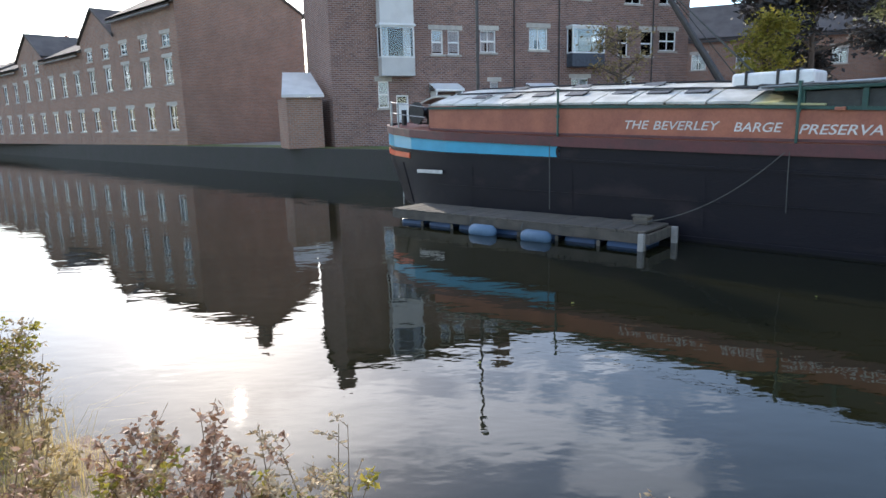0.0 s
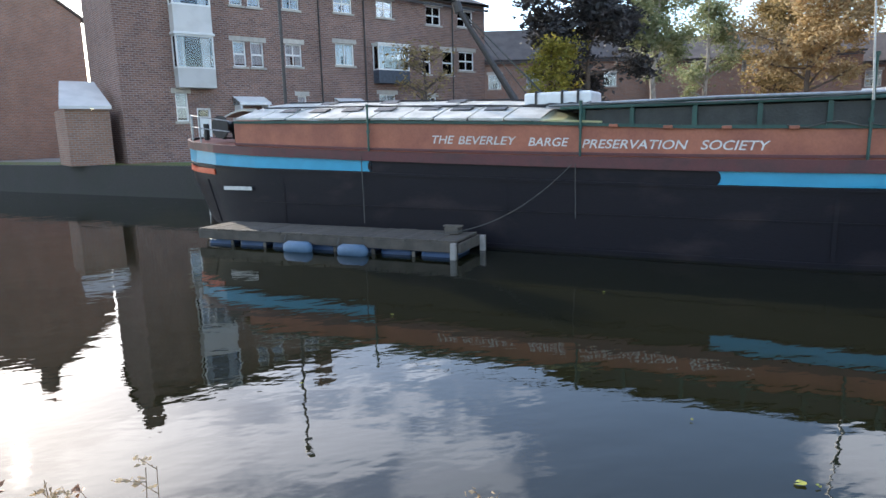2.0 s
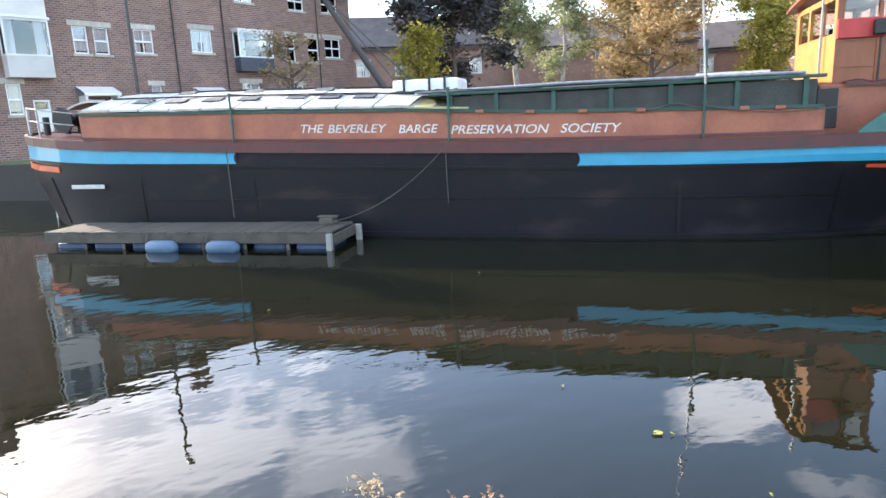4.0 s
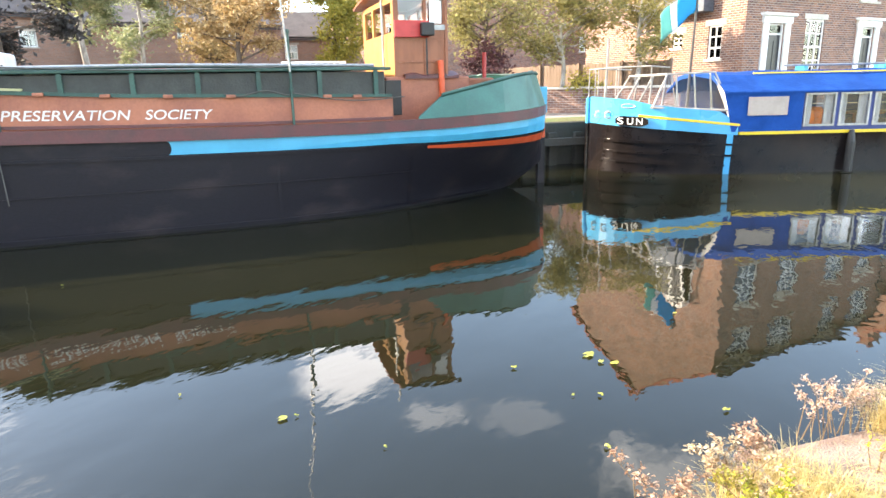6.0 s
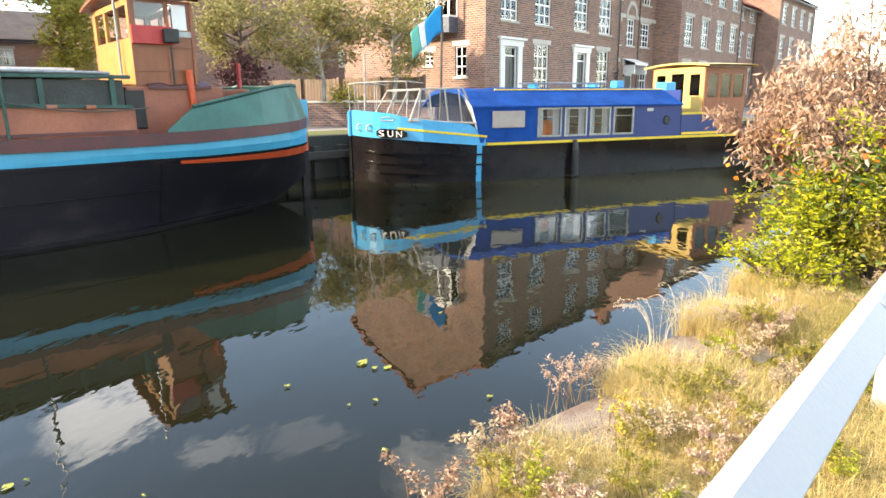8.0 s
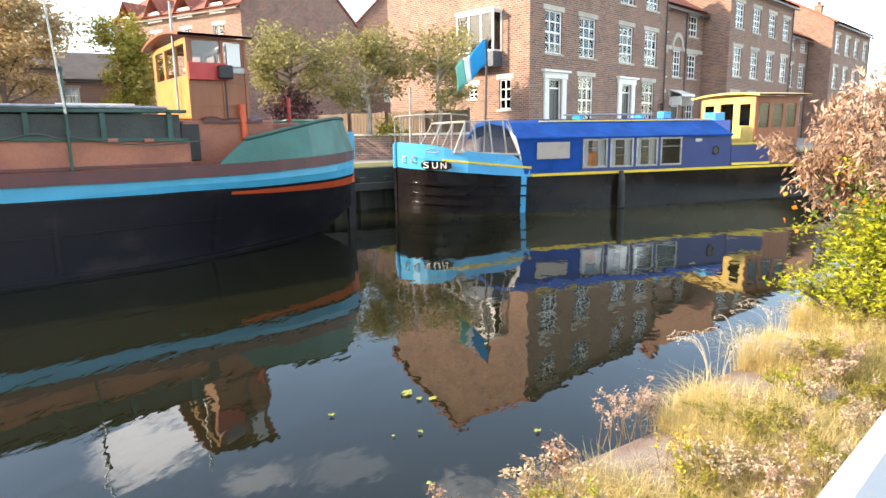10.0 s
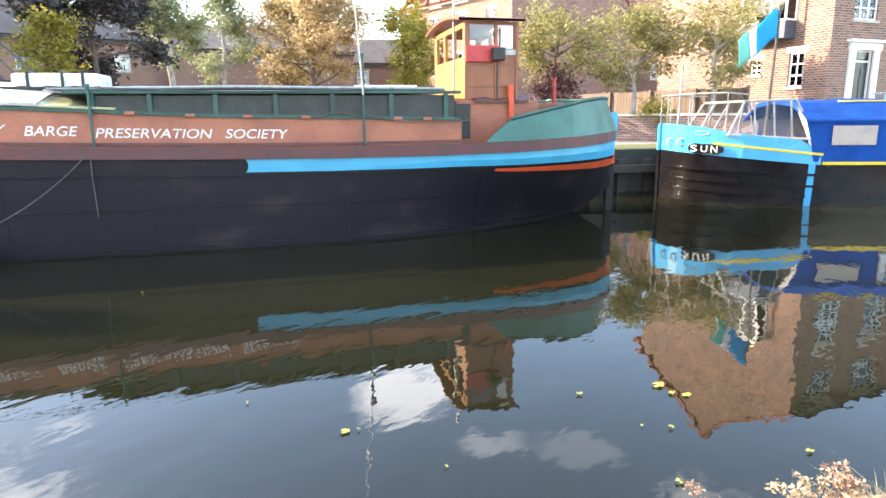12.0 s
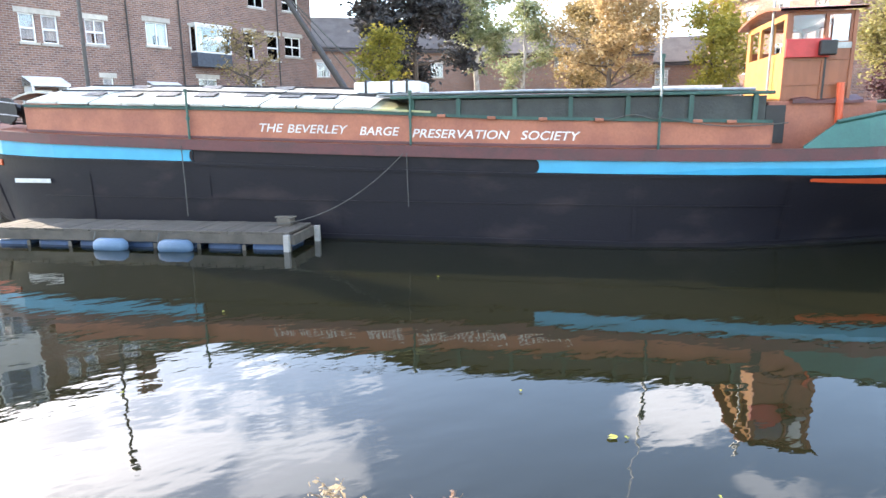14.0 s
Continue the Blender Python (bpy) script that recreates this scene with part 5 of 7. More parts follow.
np_ = part("name_plate", boat_strip(0.33, 0.93, lambda s: plate_edge(s, False), lambda s: plate_edge(s, True), 0.075), M_GLOSSBLACK, boat)
for ch, sc in (("S", 0.45), ("U", 0.615), ("N", 0.78)):
    q0, q1 = Vector((sc - 0.05, -bb(sc - 0.05, 1.2), 0)), Vector((sc + 0.05, -bb(sc + 0.05, 1.2), 0))
    ang = math.atan2(q1.y - q0.y, q1.x - q0.x)
    q = q0 + Vector((math.sin(ang), -math.cos(ang), 0)) * 0.085
    lettering(ch, np_, Matrix.Translation((q.x, q.y, 1.195 - 0.045 * (sc - 0.33))) @ Matrix.Rotation(ang, 4, "Z") @ Matrix.Rotation(radians(90), 4, "X"), 0.135, 0.145, M_LETTER, 0)
for s0, w_ in ((-0.02, 0.16), (0.12, 0.2)):
    bm = bmesh.new()
    c = (s0 + 0.1, -bb(max(s0 + 0.1, 0), 1.2) - 0.03, 1.38)
    tube(bm, [(c[0] + 0.09 * math.cos(a * math.tau / 12), c[1] - 0.02, c[2] + 0.07 * math.sin(a * math.tau / 12)) for a in range(13)], 0.025, 6)
    part("scroll_ornament", bm, M_LETTER, boat, "white scroll ornament")
bm = bmesh.new()
tube(bm, [(0.55 + 0.13 * math.cos(a * math.tau / 12), -bb(0.55 + 0.13 * math.cos(a * math.tau / 12), 1.5) - 0.012, 1.58 + 0.045 * math.sin(a * math.tau / 12)) for a in range(13)], 0.014, 6)
part("fairlead", bm, M_STEEL, boat)

# bow cockpit: glazed screen
for sd in (-1, 1):
    pts = [(1.0, 1.5, 1.55), (1.35, 1.30, 2.24), (2.42, 1.25, 2.27), (2.72, 1.58, 1.45)]
    bm = bmesh.new()
    tube(bm, [(s, sd * y, z) for s, y, z in pts], 0.026, 6)
    for s, zb in ((1.55, 1.5), (1.95, 1.46), (2.3, 1.44)):
        tube(bm, [(s, sd * 1.5, zb), (s, sd * 1.28, 2.25)], 0.02, 6)
    tube(bm, [(1.0, sd * 1.5, 1.55), (2.72, sd * 1.58, 1.45)], 0.03, 6)
    sc = part("screen_frame", bm, M_PALEWOOD, boat, "pale wooden screen frame")
    bm = bmesh.new()
    loft(bm, [[(1.02, sd * 1.5, 1.55), (2.7, sd * 1.57, 1.45)], [(1.37, sd * 1.3, 2.23), (2.42, sd * 1.25, 2.26)]])
    p = part("screen_pane", bm, M_GLASS, sc)
    p.visible_shadow = False
bm = bmesh.new()
tube(bm, [(1.35, -1.3, 2.24), (1.35, 1.3, 2.24)], 0.03, 6)
tube(bm, [(1.0, -1.48, 1.55), (1.0, 1.48, 1.55)], 0.03, 6)
for y in (-0.45, 0.45):
    tube(bm, [(1.0, y, 1.55), (1.35, y, 2.24)], 0.025, 6)
part("screen_frame", bm, M_PALEWOOD, boat)
part("seat_locker", boxes((1.7, 2.5, -1.2, 1.2, 1.0, 1.4), bevel=0.02), M_BLACK, boat)
for s, y, zt in ((0.05, -0.28, 2.4), (0.42, -0.85, 2.43), (1.0, -1.3, 2.43), (0.05, 0.28, 2.4), (0.42, 0.85, 2.43), (1.0, 1.3, 2.43)):
    bm = bmesh.new()
    tube(bm, [(s, y, 1.4), (s, y, zt)], 0.011, 6)
    part("rail_post", bm, M_PALEWOOD, boat)
bm = bmesh.new()
tube(bm, [(1.4, 1.3, 2.4), (1.0, 1.3, 2.42), (0.42, 0.85, 2.42), (0.05, 0.28, 2.4), (0.05, -0.28, 2.4), (0.42, -0.85, 2.42), (1.0, -1.3, 2.42), (1.4, -1.3, 2.38)], 0.016, 8)
part("bow_rail", bm, M_PALEWOOD, boat)
bm = bmesh.new()
tube(bm, [(0.22, -0.5, 1.3), (0.26, -0.5, 3.05)], 0.03, 8, taper=[0.035, 0.022])
part("jack_staff", bm, M_PALEWOOD, boat)
bm = bmesh.new()
tube(bm, [(2.22, -0.3, 1.0), (2.31, -0.3, 4.28)], 0.035, 8, taper=[0.04, 0.025])
staff = part("flag_staff", bm, M_PIPE, boat)
for i, mt in enumerate((M_BLUEFLAG, M_WHITEFLAG, M_GREENFLAG)):
    bm = bmesh.new()
    rows = []
    for a in range(7):
        q = (0.0, 0.52, 0.70)[i] + (0.52, 0.18, 0.30)[i] * a / 6
        row = []
        for b in range(7):
            v_ = b / 6
            row.append((2.29 - 0.88 * q + 0.05 * v_, -0.3 - 0.10 * math.sin(q * 7 + v_ * 2.2) * q - 0.12 * q, 4.22 - 0.60 * v_ - 0.70 * q ** 1.2 + 0.04 * math.sin(q * 9)))
        rows.append(row)
    loft(bm, rows)
    fl = part("flag_cloth", bm, mt, staff, ("bright blue cloth", "white cloth", "pale green cloth")[i], smooth=True)
    sm = fl.modifiers.new("thick", "SOLIDIFY")
    sm.thickness = 0.006

# saloon: navy sides with windows under a blue canvas roof
cab_holes = [(1.43, 2.05, 0.12, 0.76), (2.20, 2.80, 0.12, 0.76), (2.95, 3.52, 0.12, 0.76), (3.67, 4.25, 0.12, 0.76)]
for sd in (-1, 1):
    o = part("saloon_side", wall_mesh(5.85, 0.86, cab_holes, 0.04), M_NAVY, boat, "royal blue cabin side")
    o.matrix_local = Matrix.Translation((2.85, -1.67, 0.995)) if sd < 0 else Matrix.Translation((2.85, 1.63, 0.995))
    if sd < 0:
        for h0, h1, z0, z1 in cab_holes:
            f = 0.035
            w_ = part("window_frame", boxes((h0 - f, h0 + 0.01, -0.016, 0.02, z0 - f, z1 + f), (h1 - 0.01, h1 + f, -0.016, 0.02, z0 - f, z1 + f), (h0 + 0.01, h1 - 0.01, -0.016, 0.02, z0 - f, z0 + 0.01), (h0 + 0.01, h1 - 0.01, -0.016, 0.02, z1 - 0.01, z1 + f), (h0 + 0.01, h1 - 0.01, -0.006, 0.012, z1 - 0.2, z1 - 0.185), bevel=0.004), M_STEEL, o)
            p = part("pane", boxes((h0, h1, 0.022, 0.026, z0, z1)), M_GLASS, w_)
            p.visible_shadow = False
            part("curtain", boxes((h0 - 0.05, h0 + 0.17, 0.08, 0.1, z0, z1), (h1 - 0.17, h1 + 0.05, 0.08, 0.1, z0, z1)), M_CURTAIN, w_)
    else:
        for h0, h1, z0, z1 in cab_holes:
            p = part("pane", boxes((h0, h1, 0.022, 0.026, z0, z1)), M_GLASS, o)
            p.visible_shadow = False
part("saloon_bulkhead", boxes((8.66, 8.70, -1.62, 1.62, 0.995, 2.2)), M_NAVY, boat)
part("saloon_floor", boxes((2.9, 8.6, -1.6, 1.6, 0.99, 1.01)), M_WOOD_OR, boat)
for s in (3.2, 4.6, 5.6, 6.6):
    part("saloon_table", boxes((s, s + 0.6, -1.45, -0.5, 1.3, 1.34), (s + 0.25, s + 0.35, -1.0, -0.9, 1.011, 1.3)), M_WOOD_OR, boat)
bm = bmesh.new()
for c in ((4.45, -1.42), (4.68, -1.40)):
    tube(bm, [(c[0], c[1], 1.02), (c[0], c[1], 1.15), (c[0], c[1], 1.40), (c[0], c[1], 1.48)], 0.16, 8, taper=[0.14, 0.18, 0.16, 0.08])
part("lifejacket_pile", bm, M_ORANGE, boat, "orange lifejackets by the window")
prof = [(-1.74, 1.80), (-1.74, 1.84), (-1.0, 2.20), (-0.5, 2.27), (0, 2.29), (0.5, 2.27), (1.0, 2.20), (1.74, 1.84), (1.74, 1.80), (0.9, 2.12), (0, 2.2), (-0.9, 2.12)]
bm = bmesh.new()
rr = []
for k in range(14):
    s = 2.5 + 6.2 * k / 13
    wob = 0.014 * math.sin(k * 2.4) + 0.01 * math.sin(k * 5.1)
    rr.append([(s, y, z + wob * (1 if abs(y) < 1.5 else 0.2)) for y, z in prof])
vv = loft(bm, rr, close=True)
bm.faces.new(vv[0]), bm.faces.new(list(reversed(vv[-1])))
part("canvas_roof", bm, M_CANVAS, boat, "taut blue canvas roof")
for y in (-1.0, 1.0):
    part("roof_line", boxes((3.4, 8.6, y - 0.025, y + 0.025, 2.215, 2.245)), M_YEL, boat)
# canvas side curtain with clear window at the fore end
bm = bmesh.new()
rows = []
for k in range(9):
    s = 2.45 + 1.75 * k / 8
    z_top = 1.86
    rows.append([(s + 0.25 * (1 - v_) * (1 if k == 0 else 0), -1.70 - 0.012 * math.sin(k * 2.7 + v_ * 3) - 0.012, 1.0 + (z_top - 1.0) * v_) for v_ in (0, 0.33, 0.66, 1.0)])
loft(bm, rows)
cv = part("canvas_curtain", bm, M_CANVAS, boat, "blue canvas side curtain")
sm = cv.modifiers.new("thick", "SOLIDIFY")
sm.thickness = 0.012
part("clear_window", boxes((2.98, 3.85, -1.745, -1.738, 1.34, 1.73), bevel=0.002), M_CLOUDED, cv, "clouded clear plastic window")
bm = bmesh.new()
loft(bm, [[(2.46, -1.7, 1.84), (2.72, -1.7, 1.15)], [(2.50, -1.0, 2.2), (2.72, -1.6, 1.12)]])
part("canvas_flap", bm, M_WHITE, cv)
bm = bmesh.new()
tube(bm, [(8.21 + 0.09 * math.cos(a * math.tau / 16), -1.685, 1.42 + 0.11 * math.sin(a * math.tau / 16)) for a in range(17)], 0.018, 6)
ph = part("porthole", bm, M_BLACK, boat)
bm = bmesh.new()
tube(bm, [(8.21, -1.69, 1.42), (8.21, -1.675, 1.42)], 0.085, 14)
part("porthole_pane", bm, M_DOOR_DARK, ph)
part("vent_plate", boxes((7.55, 7.75, -1.685, -1.673, 1.66, 1.74)), M_STEEL, boat)
bm = bmesh.new()
tube(bm, [(5.27, -1.80, 1.0), (5.27, -1.82, 0.75), (5.27, -1.82, 0.1)], 0.09, 10, taper=[0.05, 0.09, 0.09])
part("rubber_fender", bm, M_BLACK, boat)
# aft well and wheelhouse
for y0 in (-1.67, 1.60):
    part("aft_coaming", boxes((8.72, 10.0, y0, y0 + 0.07, 0.996, 1.55)), M_NAVY, boat)
part("aft_line", boxes((8.75, 10.0, -1.70, -1.672, 1.02, 1.08)), M_YEL, boat)
part("aft_rail", boxes((8.72, 10.0, -1.70, -1.58, 1.552, 1.60)), M_YEL, boat)
WX0, WX1, WY = 10.0, 11.55, 1.1
for sd in (-1, 1):
    o = part("cabin_side", wall_mesh(WX1 - WX0, 1.85, [(0.12, 0.48, 1.0, 1.65), (0.60, 0.96, 1.0, 1.65), (1.08, 1.44, 1.0, 1.65)], 0.04), M_WOOD_OR, boat, "brown wooden cabin side")
    o.matrix_local = Matrix.Translation((WX0, -WY if sd < 0 else WY - 0.04, 0.996))
    for h0 in (0.12, 0.60, 1.08):
        p = part("pane", boxes((h0, h0 + 0.36, 0.018, 0.022, 1.0, 1.65)), M_GLASS, o)
        p.visible_shadow = False
# fronts coloured yellow as if sunlit, sides browner as if shaded
fh = [(0.14, 0.54, 1.05, 1.65), (0.78, 1.32, 0.35, 1.68), (1.56, 1.96, 1.05, 1.65)]
for x in (WX0, WX1 - 0.04):
    o = part("cabin_front", wall_mesh(2 * WY - 0.084, 1.85, fh, 0.04), M_CREAMYEL, boat, "yellow cabin front with sunlight in its colour")
    o.matrix_local = Matrix.Translation((x, WY - 0.042, 0.996)) @ Matrix.Rotation(radians(-90), 4, "Z")
    for h0, h1, z0, z1 in fh:
        p = part("pane", boxes((h0, h1, 0.018, 0.022, z0, z1)), M_GLASS, o)
        p.visible_shadow = False
bm = bmesh.new()
loft(bm, [[(x, y, 2.85 + 0.09 * (1 - (y / 1.35) ** 2) + dz) for y in (-1.35, -0.7, 0, 0.7, 1.35)] for x, dz in ((WX0 - 0.15, 0), (WX1 + 0.15, 0), (WX1 + 0.15, 0.05), (WX0 - 0.15, 0.05), (WX0 - 0.15, 0))])
part("cabin_roof", bm, M_CREAMYEL, boat)
part("blue_locker", boxes((8.8, 9.15, -0.9, -0.45, 1.0, 2.42), bevel=0.03), M_SKY, boat)
part("roof_vent", boxes((7.5, 7.75, -0.4, -0.1, 2.27, 2.47), bevel=0.02), M_SKY, boat)
bm = bmesh.new()
for y in (-0.35, -0.05):
    tube(bm, [(4.6, y, 2.40), (7.2, y, 2.40)], 0.025, 6)
for k in range(9):
    tube(bm, [(4.75 + k * 0.29, -0.35, 2.40), (4.75 + k * 0.29, -0.05, 2.40)], 0.015, 5)
ld = part("ladder", bm, M_STEEL, boat)
for x in (4.9, 6.8):
    part("ladder_chock", boxes((x, x + 0.08, -0.4, 0.0, 2.26, 2.375)), M_SKY, ld)


# ---- near bank: coping blocks, rail, weeds ----
CD, CN = Vector((0.82, -0.572)), Vector((0.572, 0.82))
C0 = Vector((3.78, 1.38))
BANK_Z = 0.46


def on_bank(a, n, z=0.0):
    """a metres along the bank's edge from a block corner, n metres back from the edge."""
    p = C0 + CD * a - CN * n
    return Vector((p.x, p.y, z))


bm = bmesh.new()
rng = random.Random(4)
rows = []
for n, z in ((0.22, -1.5), (0.22, BANK_Z - 0.06), (0.5, BANK_Z - 0.01), (1.0, BANK_Z + 0.02), (1.8, BANK_Z + 0.08), (4, BANK_Z + 0.1), (1200, BANK_Z + 0.1)):
    rows.append([on_bank(a, n, z + (rng.uniform(-0.02, 0.02) if n < 3 else 0)) for a in [-1200, -60, -20] + [x * 0.5 for x in range(-24, 40)] + [30, 80, 1200]])
loft(bm, rows)
tagged(part("bank", bm, M_EARTH), "dry earthy near bank under grass and weeds", "bank", kind="structure")

M_MOSS = material("mossy_concrete", (0.33, 0.27, 0.22), 0.92, scale=6, fine=90, bump=0.9, second=(0.20, 0.12, 0.09), amount=0.7)
coping = thing("coping", frame_at(0, 0, 1, 0), "row of stepped concrete coping blocks along the water's edge", "coping", kind="structure")
blk = None
for i in range(-9, 12):
    p = C0 + CD * (1.18 * i)
    m = Matrix.Translation((p.x, p.y, 0)) @ Matrix.Rotation(math.atan2(CD.y, CD.x) - radians(13 + rng.uniform(-2, 2)), 4, "Z") @ Matrix.Translation((0, 0, rng.uniform(-0.02, 0.015)))
    if blk is None:
        bm = boxes((0.0, 1.22, -0.62, 0.0, -0.5, BANK_Z + 0.0), bevel=0.025)
        for v in bm.verts:
            v.co += Vector((noise.noise(v.co * 3.1), noise.noise(v.co * 2.7 + Vector((5, 0, 0))), noise.noise(v.co * 3.7 + Vector((9, 0, 0))))) * 0.02
        blk = part("coping_block", bm, M_MOSS, coping)
        blk.matrix_local = m
    else:
        again(blk, coping, m)

# white knee rail: square bar set on its corner, on short posts
M_RAIL = material("white_rail_paint", (0.36, 0.365, 0.385), 0.5, vary=0.04, scale=2, fine=50, bump=0.08, second=(0.45, 0.44, 0.40), amount=0.35, edge=(0.58, 0.75))
RD = Vector((0.7938, -0.6083))
rail = thing("knee_rail", frame_at(0.970, 1.857, RD.x, RD.y, -0.055), "white painted timber rail set on its corner along the path", "rail")
for i, (x0, x1) in enumerate(((-9.0, -6.005), (-5.995, -3.005), (-2.995, -0.005), (0.005, 2.995), (3.005, 6.0), (6.005, 9.0))):
    bm = bmesh.new()
    r = 0.087
    loft(bm, [[(x, 0, 1.36), (x, -r, 1.36 - r), (x, 0, 1.36 - 2 * r), (x, r, 1.36 - r)] for x in (x0, (x0 + x1) / 2, x1)], close=True)
    bmesh.ops.holes_fill(bm, edges=bm.edges)
    bmesh.ops.bevel(bm, geom=[e for e in bm.edges], offset=0.006, segments=1, affect="EDGES")
    part("bar", bm, M_RAIL, rail)
for x in (-7.5, -4.6, -1.7, 1.15, 3.9, 6.6):
    part("post", boxes((x - 0.06, x + 0.06, -0.06, 0.06, 0.35, 1.36 - 0.155), bevel=0.01), M_RAIL, rail)
    part("strap", boxes((x - 0.02, x + 0.02, -0.075, -0.062, 1.0, 1.16)), M_STEEL, rail)


def leaf_cloud(name, mat, parent, pts, size, rnd, flat=0.5, aspect=0.5, droop=0.0):
    """Many small leaves, each a bent pair of faces, at given places."""
    vs, fs = [], []
    for p in pts:
        d = Vector((rnd.gauss(0, 1), rnd.gauss(0, 1), rnd.gauss(0, flat) - droop)).normalized()
        s = size * rnd.uniform(0.6, 1.4)
        w = d.cross(Vector((rnd.gauss(0, 1), rnd.gauss(0, 1), rnd.gauss(0, 1)))).normalized() * s * aspect * 0.5
        k = len(vs)
        up = d.cross(w).normalized() * s * 0.12
        vs += [p, p + d * s * 0.5 + w + up, p + d * s, p + d * s * 0.5 - w + up]
        fs += [(k, k + 1, k + 2, k + 3)]
    me = bpy.data.meshes.new(name)
    me.from_pydata([tuple(v) for v in vs], [], fs)
    me.materials.append(mat)
    ob = new(name, me)
    if parent:
        ob.parent = parent
    return ob


def leaf_material(name, c1, c2, rough=0.55, through=0.45):
    m = bpy.data.materials.new(name)
    m.use_nodes = True
    N, L = m.node_tree.nodes, m.node_tree.links
    b, out = N["Principled BSDF"], N["Material Output"]
    b.inputs["Roughness"].default_value = rough
    g, rp = N.new("ShaderNodeNewGeometry"), N.new("ShaderNodeValToRGB")
    rp.color_ramp.elements[0].color, rp.color_ramp.elements[1].color = (*c1, 1), (*c2, 1)
    L.new(g.outputs["Random Per Island"], rp.inputs[0])
    L.new(rp.outputs[0], b.inputs["Base Color"])
    t, mx = N.new("ShaderNodeBsdfTranslucent"), N.new("ShaderNodeMixShader")
    L.new(rp.outputs[0], t.inputs[0])
    mx.inputs[0].default_value = through
    L.new(b.outputs[0], mx.inputs[1])
    L.new(t.outputs[0], mx.inputs[2])
    L.new(mx.outputs[0], out.inputs[0])
    return m


M_LEAF_DARK = leaf_material("copper_dark_leaf", (0.03, 0.03, 0.03), (0.075, 0.07, 0.07), through=0.25)
M_LEAF_BRIGHT = leaf_material("sunlit_shrub_leaf", (0.20, 0.26, 0.025), (0.50, 0.46, 0.05))
M_LEAF_PALE = leaf_material("pale_birch_leaf", (0.20, 0.24, 0.11), (0.40, 0.40, 0.22))
M_LEAF_ORANGE = leaf_material("autumn_leaf", (0.36, 0.23, 0.10), (0.56, 0.44, 0.24))
M_LEAF_YELLOW = leaf_material("yellow_green_leaf", (0.20, 0.20, 0.03), (0.42, 0.34, 0.06))
M_LEAF_OLIVE = leaf_material("olive_leaf", (0.20, 0.155, 0.06), (0.44, 0.32, 0.15))
M_LEAF_STREET = leaf_material("olive_green_leaf", (0.17, 0.16, 0.055), (0.42, 0.36, 0.14))
M_LEAF_PURPLE = leaf_material("purple_leaf", (0.045, 0.015, 0.02), (0.10, 0.03, 0.03), through=0.15)
M_LEAF_BROWN = leaf_material("dead_brown_leaf", (0.20, 0.10, 0.055), (0.58, 0.38, 0.26), through=0.2)
M_GRASS_DRY = leaf_material("dry_grass", (0.46, 0.34, 0.12), (0.78, 0.62, 0.28), 0.6, 0.3)
M_GRASS_GREEN = leaf_material("green_grass", (0.14, 0.19, 0.03), (0.40, 0.38, 0.08), 0.6, 0.3)
M_SEED = leaf_material("seed_fluff", (0.36, 0.27, 0.16), (0.62, 0.50, 0.34), 0.8, 0.3)
M_FLOWER = leaf_material("yellow_flower", (0.75, 0.55, 0.02), (0.85, 0.70, 0.05), 0.6, 0.2)
M_LEAF_LIME = leaf_material("lime_shrub_leaf", (0.16, 0.22, 0.012), (0.62, 0.58, 0.03), through=0.5)
M_LEAF_SHADE = leaf_material("deep_green_leaf", (0.035, 0.07, 0.012), (0.12, 0.17, 0.03), through=0.3)
M_HIP = leaf_material("orange_hip", (0.60, 0.12, 0.01), (0.75, 0.26, 0.02), through=0.15)
M_LEAF_TAN = leaf_material("bleached_leaf", (0.34, 0.21, 0.15), (0.70, 0.52, 0.40), through=0.25)
M_STALK = material("dry_stalk", (0.20, 0.13, 0.07), 0.8, fine=80, bump=0.3)
M_BARK = material("bark", (0.12, 0.09, 0.07), 0.9, scale=6, fine=40, bump=0.8, stretch=(1, 1, 0.3))
M_BARK_PALE = material("pale_bark", (0.42, 0.38, 0.33), 0.85, scale=6, fine=30, bump=0.5, stretch=(1, 1, 0.4), second=(0.08, 0.07, 0.06))


